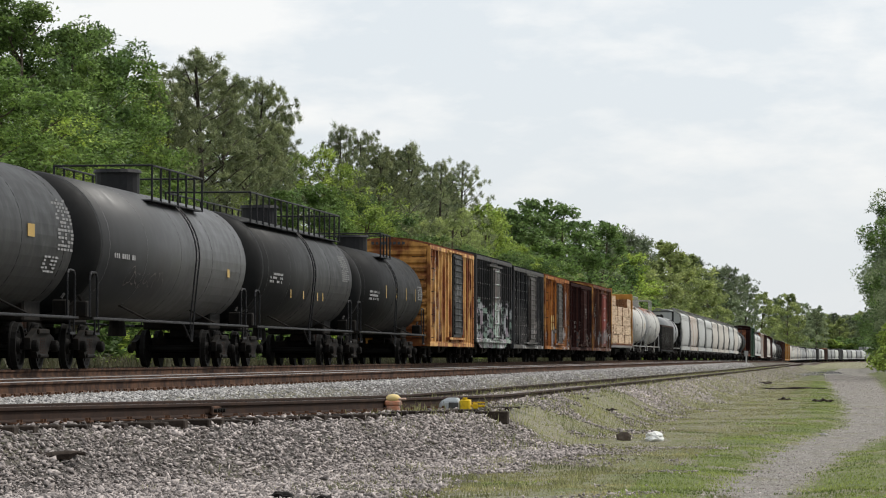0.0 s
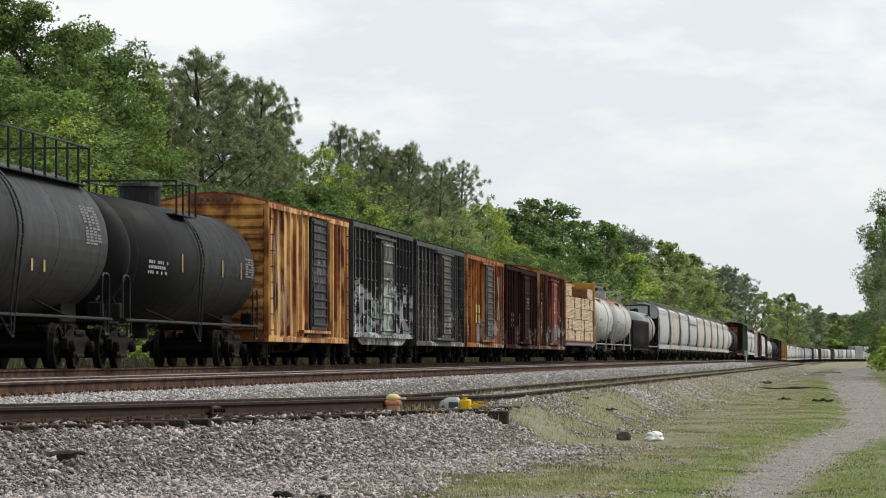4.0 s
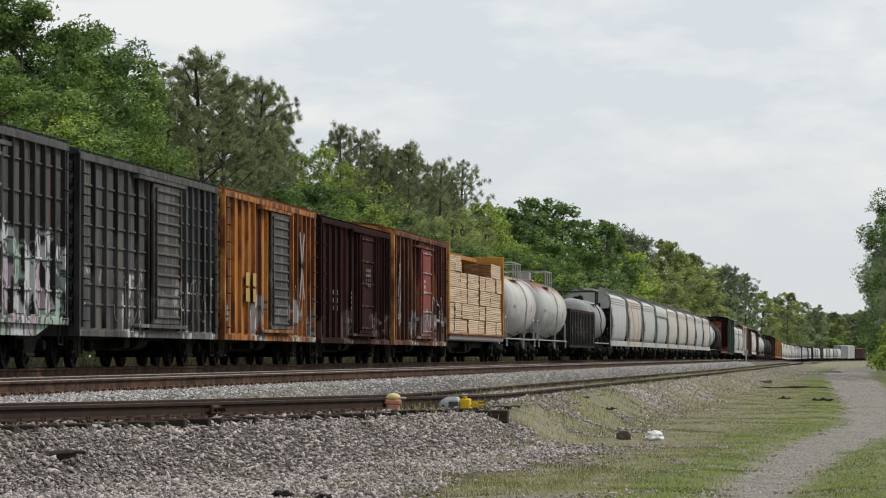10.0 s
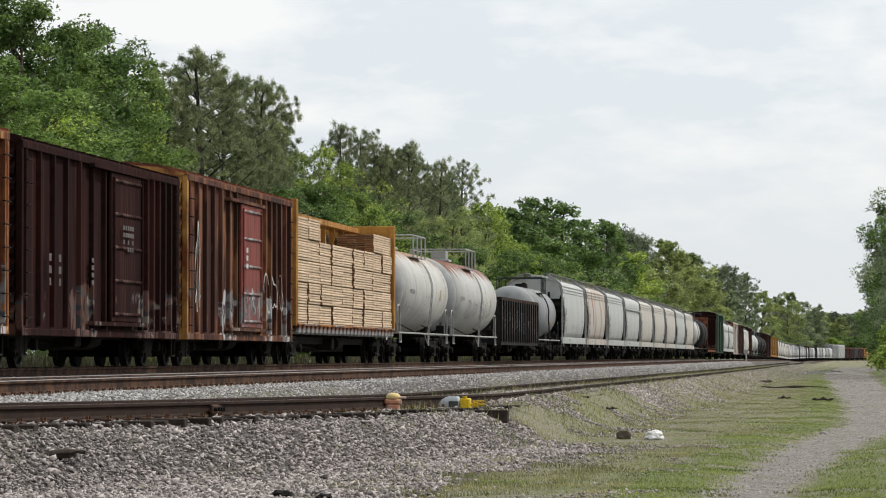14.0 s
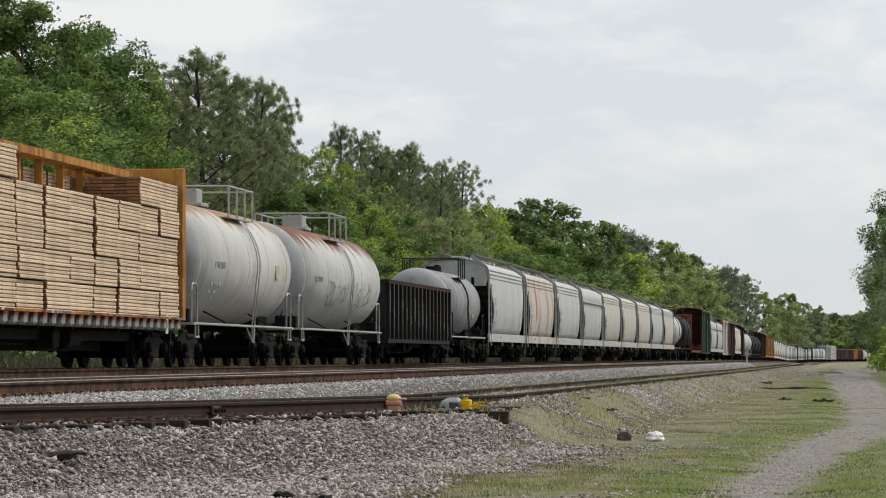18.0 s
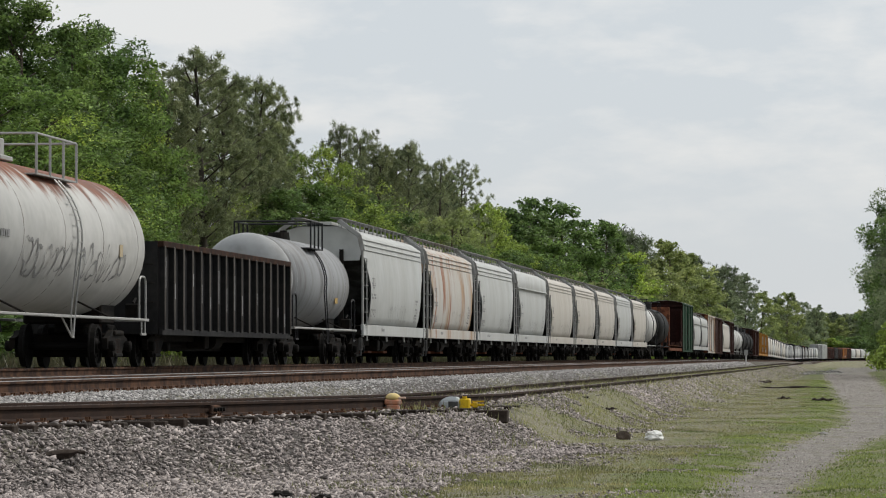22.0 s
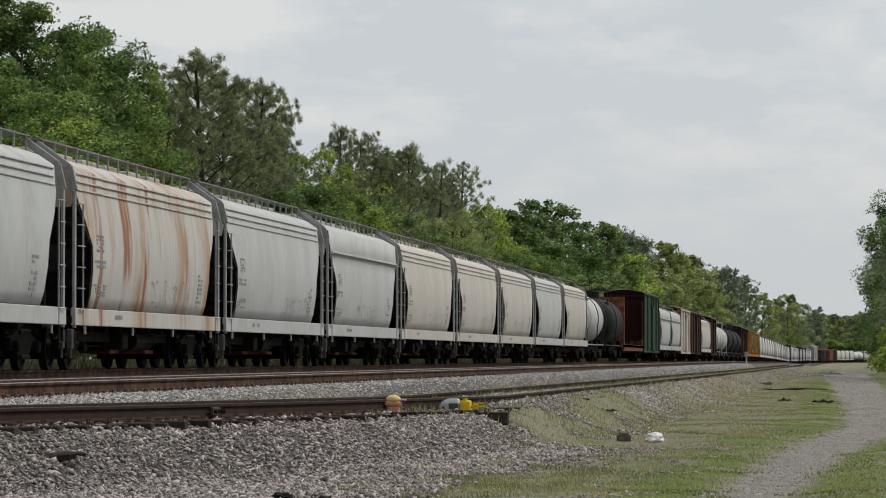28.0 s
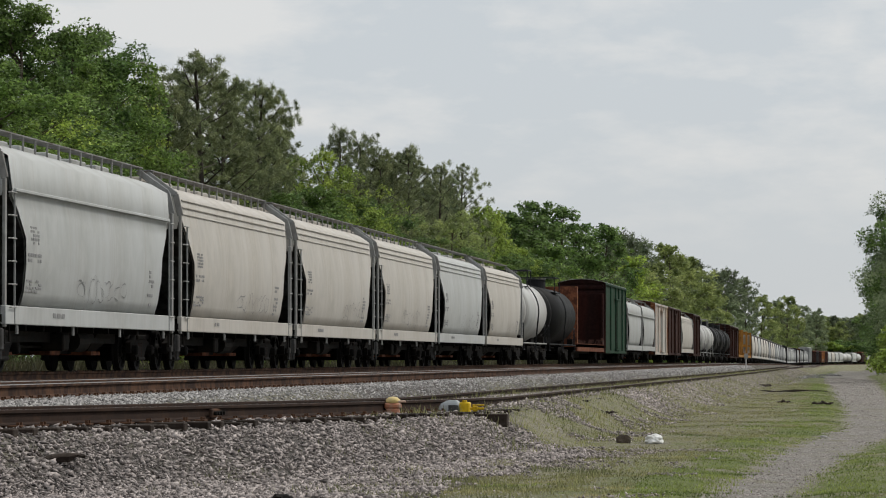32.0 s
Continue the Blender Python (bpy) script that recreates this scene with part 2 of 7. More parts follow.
# car paints: name -> settings
PAINTS = {
    "orange": ("faded_orange_paint", (0.58, 0.365, 0.145), dict(rough=0.75, vary=0.15, grain=6, second=(0.215, 0.072, 0.032), amount=0.52, scale=1.0, stretch=(1, 1.3, 0.36), soft=0.08, third=(0.095, 0.036, 0.022), third_amount=0.27, third_scale=1.7, streak=((0.38, 0.175, 0.06), 0.40))),
    "orange_b": ("orange_brown_paint", (0.32, 0.125, 0.030), dict(rough=0.75, vary=0.15, grain=6, second=(0.110, 0.038, 0.018), amount=0.52, scale=1.0, stretch=(1, 1.6, 0.28), soft=0.05, third=(0.40, 0.20, 0.055), third_amount=0.30, third_scale=1.3, streak=((0.10, 0.035, 0.018), 0.32), spray=(1.6, WHITES, 0.36))),
    "orange_end": ("yellowed_end_paint", (0.46, 0.235, 0.068), dict(rough=0.75, vary=0.15, grain=6, second=(0.17, 0.06, 0.024), amount=0.54, scale=1.6, stretch=(0.9, 1, 0.5))),
    "black_box": ("black_boxcar_paint", (0.036, 0.037, 0.040), dict(rough=0.7, vary=0.2, grain=6, second=(0.085, 0.082, 0.080), amount=0.42, scale=1.3, stretch=(1, 2, 0.25), third=(0.012, 0.012, 0.013), third_amount=0.4, third_scale=1.5)),
    # tagged and scuffed panels are greyed as lit sheet; posts stay near-black
    "black_tagged": ("graffiti_lit_black_boxcar_paint", (0.075, 0.074, 0.072), dict(rough=0.7, vary=0.2, grain=6, second=(0.040, 0.039, 0.038), amount=0.42, scale=1.3, stretch=(1, 1.4, 0.3), third=(0.085, 0.062, 0.055), third_amount=0.28, third_scale=0.9, streak=((0.13, 0.13, 0.125), 0.30), spray=(2.5, PALE, 0.80))),
    "black_post": ("tagged_black_post_paint", (0.020, 0.020, 0.021), dict(rough=0.7, vary=0.2, grain=6, second=(0.034, 0.033, 0.032), amount=0.4, scale=1.3, stretch=(1, 1.4, 0.3), spray=(2.5, PALE, 0.80))),
    "black_scuffed": ("scuffed_lit_black_boxcar_paint", (0.070, 0.068, 0.064), dict(rough=0.7, vary=0.2, grain=6, second=(0.038, 0.037, 0.036), amount=0.42, scale=1.3, stretch=(1, 1.4, 0.3), third=(0.10, 0.092, 0.080), third_amount=0.28, third_scale=0.9, streak=((0.14, 0.138, 0.13), 0.30), spray=(1.9, WHITES, 0.35))),
    "dark_brown": ("dark_oxide_paint", (0.0175, 0.0088, 0.0082), dict(rough=0.85, spec=0.03, vary=0.25, grain=6, second=(0.036, 0.013, 0.011), amount=0.4, scale=1.3, stretch=(1, 2, 0.2), streak=((0.055, 0.022, 0.018), 0.34), spray=(1.4, ((0.12, 0.07, 0.06), (0.20, 0.17, 0.15), (0.09, 0.05, 0.04)), 0.4))),
    "brown": ("oxide_red_paint", (0.085, 0.030, 0.020), dict(rough=0.75, vary=0.25, grain=6, second=(0.042, 0.016, 0.011), amount=0.50, scale=0.9, stretch=(1, 1.5, 0.25), soft=0.08, third=(0.19, 0.080, 0.036), third_amount=0.34, third_scale=1.5, streak=((0.16, 0.08, 0.045), 0.34), spray=(1.6, WHITES, 0.32))),
    "dark_red": ("dark_maroon_paint", (0.048, 0.019, 0.014), dict(rough=0.8, vary=0.25, grain=6, second=(0.025, 0.011, 0.009), amount=0.5, scale=1.2, stretch=(1, 2, 0.2))),
    "red_door": ("red_door_paint", (0.21, 0.055, 0.045), dict(rough=0.7, vary=0.15, grain=6, second=(0.11, 0.035, 0.028), amount=0.4, scale=1.5, stretch=(1, 2, 0.3), spray=(1.9, WHITES, 0.8))),
    "grey_door": ("grey_door_metal", (0.045, 0.038, 0.034), dict(rough=0.6, vary=0.2, grain=6, second=(0.028, 0.022, 0.019), amount=0.5, scale=1.8, stretch=(1, 2, 0.3), third=(0.12, 0.115, 0.11), third_amount=0.30, third_scale=3, spray=(1.7, WHITES, 0.6), spec=0.2)),
    "black_door": ("black_door_paint", (0.020, 0.022, 0.023), dict(rough=0.6, vary=0.2, grain=6, second=(0.05, 0.05, 0.05), amount=0.4, scale=1.8, stretch=(1, 2, 0.3), third=(0.13, 0.13, 0.13), third_amount=0.24, third_scale=3, spec=0.1)),
    # also on the gondola's rib sides, where the near-black imitates shade
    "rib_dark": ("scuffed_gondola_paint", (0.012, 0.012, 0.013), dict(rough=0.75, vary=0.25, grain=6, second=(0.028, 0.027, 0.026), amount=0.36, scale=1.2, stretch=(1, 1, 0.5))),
    "green_box": ("dark_green_paint", (0.022, 0.060, 0.036), dict(rough=0.75, vary=0.2, grain=6, second=(0.03, 0.034, 0.024), amount=0.4, scale=1.5, stretch=(1, 2, 0.3))),
    "yellow_steel": ("golden_yellow_paint", (0.36, 0.185, 0.045), dict(rough=0.7, vary=0.15, grain=6, second=(0.20, 0.085, 0.022), amount=0.45, scale=1.5, stretch=(1, 2, 0.4))),
    "hopper": ("pale_grey_hopper_paint", (0.425, 0.44, 0.435), dict(rough=0.6, vary=0.05, grain=2, bump=0.02, second=(0.38, 0.38, 0.36), amount=0.34, scale=0.5, stretch=(1, 0.8, 0.35), soft=0.25, streak=((0.37, 0.365, 0.35), 0.32), spec=0.2)),
    "hopper_cream": ("cream_hopper_paint", (0.465, 0.445, 0.41), dict(rough=0.6, vary=0.05, grain=2, bump=0.02, second=(0.42, 0.385, 0.335), amount=0.32, scale=0.5, stretch=(1, 0.8, 0.35), soft=0.25, streak=((0.38, 0.345, 0.295), 0.32), spec=0.2)),
    "hopper_rust": ("rust_streaked_hopper_paint", (0.44, 0.43, 0.405), dict(rough=0.65, vary=0.06, grain=2, bump=0.02, second=(0.37, 0.235, 0.135), amount=0.34, scale=0.7, stretch=(1, 0.8, 0.16), soft=0.11, third=(0.25, 0.105, 0.055), third_amount=0.20, third_scale=0.9, streak=((0.38, 0.33, 0.27), 0.30), spec=0.2)),
    "white_tank": ("pale_tank_paint", (0.47, 0.475, 0.465), dict(rough=0.55, vary=0.05, grain=2, bump=0.02, second=(0.36, 0.35, 0.33), amount=0.34, scale=0.45, stretch=(1, 0.8, 0.4), soft=0.25, spec=0.25)),
    "white_tank_rust": ("rust_topped_tank_paint", (0.45, 0.45, 0.435), dict(rough=0.6, vary=0.06, grain=2, bump=0.02, second=(0.40, 0.395, 0.375), amount=0.36, scale=0.45, stretch=(1, 0.6, 0.6), soft=0.25, bleed=(3.15, 3.82, (0.22, 0.088, 0.050), 2.0), spec=0.2)),
    "white_tank_tint": ("rust_tinted_tank_paint", (0.47, 0.465, 0.445), dict(rough=0.6, vary=0.06, grain=2, bump=0.02, second=(0.41, 0.395, 0.37), amount=0.36, scale=0.45, stretch=(1, 0.6, 0.6), soft=0.25, bleed=(3.30, 3.95, (0.36, 0.215, 0.125), 1.6), spec=0.2)),
    "grey_tank": ("grey_tank_paint", (0.25, 0.26, 0.27), dict(rough=0.55, vary=0.08, grain=2, bump=0.02, second=(0.17, 0.165, 0.16), amount=0.4, scale=0.8, stretch=(1, 1.6, 0.35), soft=0.2, spec=0.25)),
    "black_tank": ("black_tank_paint", (0.0075, 0.0078, 0.0082), dict(rough=0.6, vary=0.15, grain=2, bump=0.02, second=(0.014, 0.014, 0.014), amount=0.36, scale=0.5, stretch=(1, 0.6, 0.45), soft=0.25, spec=0.10)),
    # weathered grey, with its base raised to include the sky's sheen
    "grey_black_tank": ("weathered_sheen_black_tank_paint", (0.041, 0.042, 0.044), dict(rough=0.5, vary=0.12, grain=2, bump=0.02, second=(0.034, 0.034, 0.035), amount=0.42, scale=0.5, stretch=(1, 0.6, 0.45), soft=0.25, spec=0.4)),
    "worn_tank": ("dusty_black_tank_paint", (0.014, 0.0145, 0.015), dict(rough=0.55, vary=0.15, grain=2, bump=0.02, second=(0.023, 0.023, 0.023), amount=0.4, scale=0.5, stretch=(1, 0.6, 0.45), soft=0.25, streak=((0.030, 0.030, 0.030), 0.30), spec=0.18)),
}
M = {}
for key, (title, tone, more) in PAINTS.items():
    M[key] = mat(title, tone, **more)
M.update({
    "rust": mat("rust", (0.20, 0.075, 0.04), 0.85, vary=0.3, grain=12, bump=0.2, second=(0.10, 0.04, 0.025), amount=0.5, scale=3),
    "dark_steel": mat("grimy_steel", (0.0085, 0.0078, 0.0072), 0.8, vary=0.3, grain=10, bump=0.1, second=(0.018, 0.014, 0.011), amount=0.4, scale=3),
    "dark_rust": mat("dark_rust", (0.045, 0.022, 0.014), 0.9, vary=0.3, grain=12, bump=0.15, second=(0.022, 0.013, 0.010), amount=0.5, scale=3),
    # black heads darker than most shells: shade on the ends put into the colour
    "tank_head": mat("shaded_black_tank_head", (0.0075, 0.008, 0.0085), 0.6, vary=0.2, grain=3, bump=0.02, second=(0.014, 0.014, 0.014), amount=0.35, scale=0.8, soft=0.2, spec=0.12),
    # grime plus the shade of the narrow car ends, both in one dark tone
    "slope": mat("shaded_grimy_slope_sheet", (0.085, 0.085, 0.085), 0.85, vary=0.3, grain=5, second=(0.04, 0.038, 0.036), amount=0.5, scale=1.5),
    "wheel": mat("wheel_steel", (0.007, 0.0065, 0.006), 0.7, vary=0.3, grain=10),
    # door ribs paler than their door: painted-in highlights along the ribs
    "rib_grey": mat("rib_highlight_grey", (0.080, 0.074, 0.068), 0.6, vary=0.25, grain=8, second=(0.06, 0.055, 0.05), amount=0.5, scale=3),
    "pale_yellow": mat("sun_bleached_yellow", (0.62, 0.48, 0.20), 0.6, vary=0.12, grain=8, second=(0.55, 0.50, 0.38), amount=0.4, scale=6),
    "bag": mat("white_plastic", (0.68, 0.68, 0.66), 0.5, vary=0.06, grain=6),
    "salmon": mat("faded_orange_plastic", (0.50, 0.22, 0.13), 0.6, vary=0.15, grain=8, second=(0.55, 0.42, 0.34), amount=0.45, scale=5),
    "safety_yellow": mat("safety_yellow_paint", (0.62, 0.42, 0.02), 0.5, vary=0.12, grain=8, second=(0.35, 0.2, 0.02), amount=0.3, scale=6),
    "machine_grey": mat("pale_grey_machine_paint", (0.42, 0.45, 0.47), 0.5, vary=0.1, grain=8, second=(0.26, 0.27, 0.28), amount=0.4, scale=5),
    "post_grey": mat("weathered_grey_post", (0.29, 0.295, 0.29), 0.65, vary=0.15, grain=5, second=(0.20, 0.18, 0.16), amount=0.30, scale=1.2, stretch=(1, 1, 0.3)),
    "walk_grey": mat("dull_walkway_steel", (0.22, 0.22, 0.215), 0.65, vary=0.2, grain=8, second=(0.15, 0.13, 0.115), amount=0.4, scale=2),
    "galv": mat("galvanised_steel", (0.34, 0.34, 0.33), 0.5, metal=0.3, vary=0.15, grain=8),
    "black_paint": mat("black_paint", (0.018, 0.018, 0.02), 0.5, vary=0.2, grain=8, bump=0.03),
    "rail_side": mat("rusty_rail", (0.095, 0.050, 0.030), 0.85, vary=0.3, grain=14, bump=0.2, second=(0.034, 0.020, 0.015), amount=0.5, scale=3),
    "rail_dark": mat("old_dark_rail", (0.030, 0.019, 0.015), 0.85, vary=0.3, grain=14, bump=0.2, second=(0.052, 0.030, 0.02), amount=0.35, scale=3),
    "rail_worn": mat("dull_rail_head", (0.16, 0.14, 0.13), 0.5, metal=0.4, vary=0.2, grain=8, bump=0.0),
    "rail_top": mat("polished_rail", (0.22, 0.21, 0.20), 0.5, metal=0.6, vary=0.15, grain=8, bump=0.0),
    "tie": mat("creosoted_timber", (0.028, 0.021, 0.017), 0.9, vary=0.35, grain=14, bump=0.4, second=(0.055, 0.045, 0.038), amount=0.35, scale=2, stretch=(1, 6, 6), rnd=0.3),
    "stone": mat("ballast_stone", (0.325, 0.315, 0.306), 0.95, vary=0.25, grain=30, bump=0.3, island=0.45, spec=0.05),
    "stone_dark": mat("old_ballast_stone", (0.315, 0.280, 0.265), 0.95, vary=0.25, grain=30, bump=0.3, island=0.42, spec=0.05),
    "lumber": mat("sawn_pine", (0.60, 0.465, 0.335), 0.85, vary=0.18, grain=12, bump=0.1, second=(0.47, 0.35, 0.24), amount=0.42, scale=3, stretch=(1, 1, 12), rnd=0.14),
    "white_paint": mat("white_marking", (0.45, 0.45, 0.44), 0.6, vary=0.12, grain=12, bump=0.02),
    "grey_mark": mat("faded_grey_marking", (0.22, 0.22, 0.22), 0.6, vary=0.2, grain=12, bump=0.02),
    "dim_mark": mat("grimy_marking", (0.105, 0.092, 0.086), 0.6, vary=0.3, grain=9, bump=0.02),
    # brown board ends, dark enough to stand in for shade between bundles
    "board_end": mat("shaded_brown_end_grain", (0.20, 0.105, 0.055), 0.9, vary=0.3, grain=16, bump=0.2, island=0.3),
    "black_mark": mat("black_marking", (0.05, 0.055, 0.06), 0.6, vary=0.2, grain=12, bump=0.02),
    "yellow_mark": mat("yellow_marking", (0.38, 0.26, 0.09), 0.6, vary=0.12, grain=12, bump=0.02),
    "faded_yellow": mat("washed_out_yellow_marking", (0.40, 0.33, 0.22), 0.6, vary=0.15, grain=10, bump=0.02),
    "dusty_lit_rib": mat("dusty_lit_rib_front", (0.085, 0.078, 0.070), 0.8, vary=0.25, grain=7, second=(0.035, 0.031, 0.028), amount=0.45, scale=1.5, stretch=(1, 1, 0.4), third=(0.15, 0.15, 0.145), third_amount=0.24, third_scale=2.0, rnd=0.25),
    "weld_line": mat("dirty_weld_seam", (0.30, 0.295, 0.28), 0.7, vary=0.2, grain=6, second=(0.22, 0.19, 0.165), amount=0.45, scale=1.5),
    # pale tanks' heads greyer, the shade of the turned-away end mixed into the paint
    "tank_end": mat("shaded_grey_tank_head", (0.30, 0.31, 0.315), 0.6, vary=0.08, grain=3, bump=0.02, second=(0.24, 0.235, 0.225), amount=0.38, scale=0.7, soft=0.2),
    "pine_bark": mat("grey_pine_bark", (0.060, 0.050, 0.043), 0.95, vary=0.35, grain=9, bump=0.5, second=(0.085, 0.075, 0.065), amount=0.4, scale=3, stretch=(3, 3, 0.6)),
    "bark": mat("bark", (0.085, 0.065, 0.05), 0.95, vary=0.35, grain=9, bump=0.5, second=(0.15, 0.13, 0.11), amount=0.4, scale=3, stretch=(3, 3, 0.6)),
})
M["leaf_a"] = leaf("fresh_green_leaf", (0.126, 0.200, 0.050))
M["leaf_b"] = leaf("mid_green_leaf", (0.122, 0.196, 0.058))
M["leaf_c"] = leaf("yellow_green_leaf", (0.255, 0.345, 0.066))
M["needle"] = leaf("pine_needles", (0.190, 0.222, 0.108), 0.35, 0.4)
M["needle_pale"] = leaf("olive_pine_needles", (0.215, 0.250, 0.130), 0.4, 0.35)
# the next three are paled and dulled: distance haze put into the colour
M["leaf_d"] = leaf("hazy_green_leaf", (0.215, 0.265, 0.150), 0.45, 0.25)
M["needle_far"] = leaf("hazy_pine_needles", (0.165, 0.205, 0.120), 0.35, 0.3)
M["leaf_e"] = leaf("haze_pale_olive_leaf", (0.275, 0.330, 0.120), 0.45, 0.35)
M["grass"] = leaf("grass_blade", (0.200, 0.250, 0.062), 0.3, 0.35)
M["verge_weed"] = leaf("yellow_green_weed", (0.235, 0.240, 0.105), 0.3, 0.35)
M["weed"] = leaf("dry_weed", (0.290, 0.280, 0.125), 0.3, 0.35)
M["litter"] = leaf("dry_bank_grass", (0.125, 0.118, 0.066), 0.2, 0.4)


# ---- mesh helpers ----
def mesh_of(name, bm, *mats):
    me = bpy.data.meshes.new(name)
    bm.to_mesh(me)
    bm.free()
    for m in mats:
        me.materials.append(M[m] if isinstance(m, str) else m)
    return me


def part(name, bm, material, parent=None, label="", smooth=False, at=None):
    """One bmesh (or ready mesh) as one mesh object under a thing or part."""
    me = bm if isinstance(bm, bpy.types.Mesh) else mesh_of(name, bm, *((material,) if isinstance(material, str) else material))
    if smooth:
        me.shade_smooth()
    ob = new(name, me)
    if parent is not None:
        ob.parent = parent
    if at is not None:
        ob.matrix_basis = at
    if label:
        ob["label"] = label
    return ob


def box(bm, x, y, z, sx, sy, sz, bev=0.0, m=None, mi=0):
    """A box with its centre at x, y, z."""
    t = Matrix.Translation((x, y, z)) @ Matrix.Diagonal((sx, sy, sz, 1))
    if m is not None:
        t = m @ t
    vs = bmesh.ops.create_cube(bm, size=1.0, matrix=t)["verts"]
    faces = {f for v in vs for f in v.link_faces}
    for f in faces:
        f.material_index = mi
    if bev:
        bmesh.ops.bevel(bm, geom=list({e for v in vs for e in v.link_edges}), offset=bev, segments=1, affect="EDGES")
    return bm


def rod(bm, a, b, r, seg=8):
    a, b = Vector(a), Vector(b)
    d = b - a
    m = Matrix.Translation((a + b) / 2) @ d.to_track_quat("Z", "Y").to_matrix().to_4x4()
    bmesh.ops.create_cone(bm, cap_ends=True, segments=seg, radius1=r, radius2=r, depth=d.length, matrix=m)
    return bm


def pipe(bm, pts, r, seg=6):
    for a, b in zip(pts, pts[1:]):
        rod(bm, a, b, r, seg)
    return bm


def loft(bm, rings, close=True, caps=False, smooth=True):
    """Joins rings of points of one count into a skin."""
    vs = [[bm.verts.new(p) for p in ring] for ring in rings]
    n = len(rings[0])
    for a, b in zip(vs, vs[1:]):
        for i in range(n if close else n - 1):
            f = bm.faces.new((a[i], a[(i + 1) % n], b[(i + 1) % n], b[i]))
            f.smooth = smooth
    if caps:
        bm.faces.new(vs[0])
        bm.faces.new(vs[-1])
    bmesh.ops.recalc_face_normals(bm, faces=bm.faces)
    return bm


def raw(name, verts, faces, material, smooth=False):
    me = bpy.data.meshes.new(name)
    me.from_pydata(verts, [], faces)
    me.materials.append(M[material])
    if smooth:
        me.shade_smooth()
    return me


# ---- the lie of the land ----
TRAIN_X, MAIN_X = -16.85, -11.25
TRAIN_Z, MAIN_Z, SIDE_Z = 1.005, 0.94, 0.665   # rail tops


def bend(y):
    """Sideways shift and drop of the tracks at y: straight for long, then a right-hand curve."""
    d = max(0.0, y - 1205.0)
    e = max(0.0, y - 260.0)
    return d * d / (2 * 2900.0), -min(e * e / (2 * 130000.0), 1.4)


def side_x(y):
    """The siding's centre line: parallel to the main line, turning towards it close by."""
    d = max(0.0, 62.0 - max(y, 34.0))
    return -6.33 - 0.0040 * d * d - (0.2 * (34.0 - y) if y < 34 else 0)


def side_z(y):
    return SIDE_Z - 0.0006 * max(0, min(y, 200) - 50) + 0.0042 * max(0, 60 - y)


PATH = ((20, -1.05, 0.33), (34, -0.93, 0.35), (42, -0.82, 0.39), (50, -0.64, 0.46), (58, -0.30, 0.56), (71, 0.34, 0.54), (96, 0.42, 0.66), (145, 0.15, 1.0), (302, -0.75, 1.6), (500, -1.2, 1.9), (900, -1.2, 1.9))


def along_path(y, k):
    for p, q in zip(PATH, PATH[1:]):
        if y < q[0]:
            t = min(1.0, max(0.0, (y - p[0]) / (q[0] - p[0])))
            return p[k] + (q[k] - p[k]) * t
    return PATH[-1][k]


def path_x(y):
    """The worn path's middle line."""
    return along_path(y, 1)


def path_half(y):
    """Half of its width, which grows to that of a cart track."""
    return along_path(y, 2)


def gravel_edge(y):
    """Where the siding's spilled stone ends towards the path."""
    return np.interp(y, (28, 36, 42, 46, 49, 52, 55, 60, 80), (-4.1, -4.1, -4.0, -3.4, -3.0, -3.8, -5.0, -5.5, -5.6))


def ramp(v, a, b):
    t = min(1.0, max(0.0, (v - a) / (b - a)))
    return t * t * (3 - 2 * t)


def land(x, y):
    """Height of the ground."""
    bx, bz = bend(max(y, 0))
    x0 = x - bx
    n = noise.noise((x * 0.35, y * 0.25, 3.0)) * 0.06 + noise.noise((x * 1.3, y * 1.1, 7.0)) * 0.025
    z = n - 0.05 + 0.05 * ramp(abs(x - path_x(y)), path_half(y), path_half(y) + 0.5)
    z += 0.25 * ramp(x, 1.2, 6.0)
    if y > -60 and y < 2300:
        beds = ((TRAIN_X, TRAIN_Z - 0.20, 2.0, 1.1, 0.0), (MAIN_X, MAIN_Z - 0.20, 1.75, 1.5, 0.0))
        far = 0.62 * ramp(-x0, 8.2, 9.6)
        z = z * (1 - ramp(-x0, 8.0, 9.0)) + max(far, 0) * ramp(-x0, 8.0, 9.0) * 0.9
        for cx, top, half, slope, _ in beds:
            d = abs(x0 - cx)
            t = 1 - ramp(d, half, half + slope)
            z = max(z, z + (top - z) * t + n * 0.2)
        if y < 420:
            sx = side_x(y)
            top = side_z(y) - 0.195 + 0.075 * ramp(y, 54, 62)
            d = x0 - sx
            if d < 0:
                t = 1 - ramp(-d, 1.5, 2.6)
            else:
                t = 1 - ramp(d, 1.0, 2.6)
            z = max(z, z + (top - z) * t + n * 0.5 * t)
        z += bz
    return z


def grid_mesh(name, xs, ys, material):
    verts = [(x, y, GZ[j][i]) for j, y in enumerate(ys) for i, x in enumerate(xs)]
    w = len(xs)
    faces = [(j * w + i, j * w + i + 1, (j + 1) * w + i + 1, (j + 1) * w + i) for j in range(len(ys) - 1) for i in range(w - 1)]
    return raw(name, verts, faces, material, True)


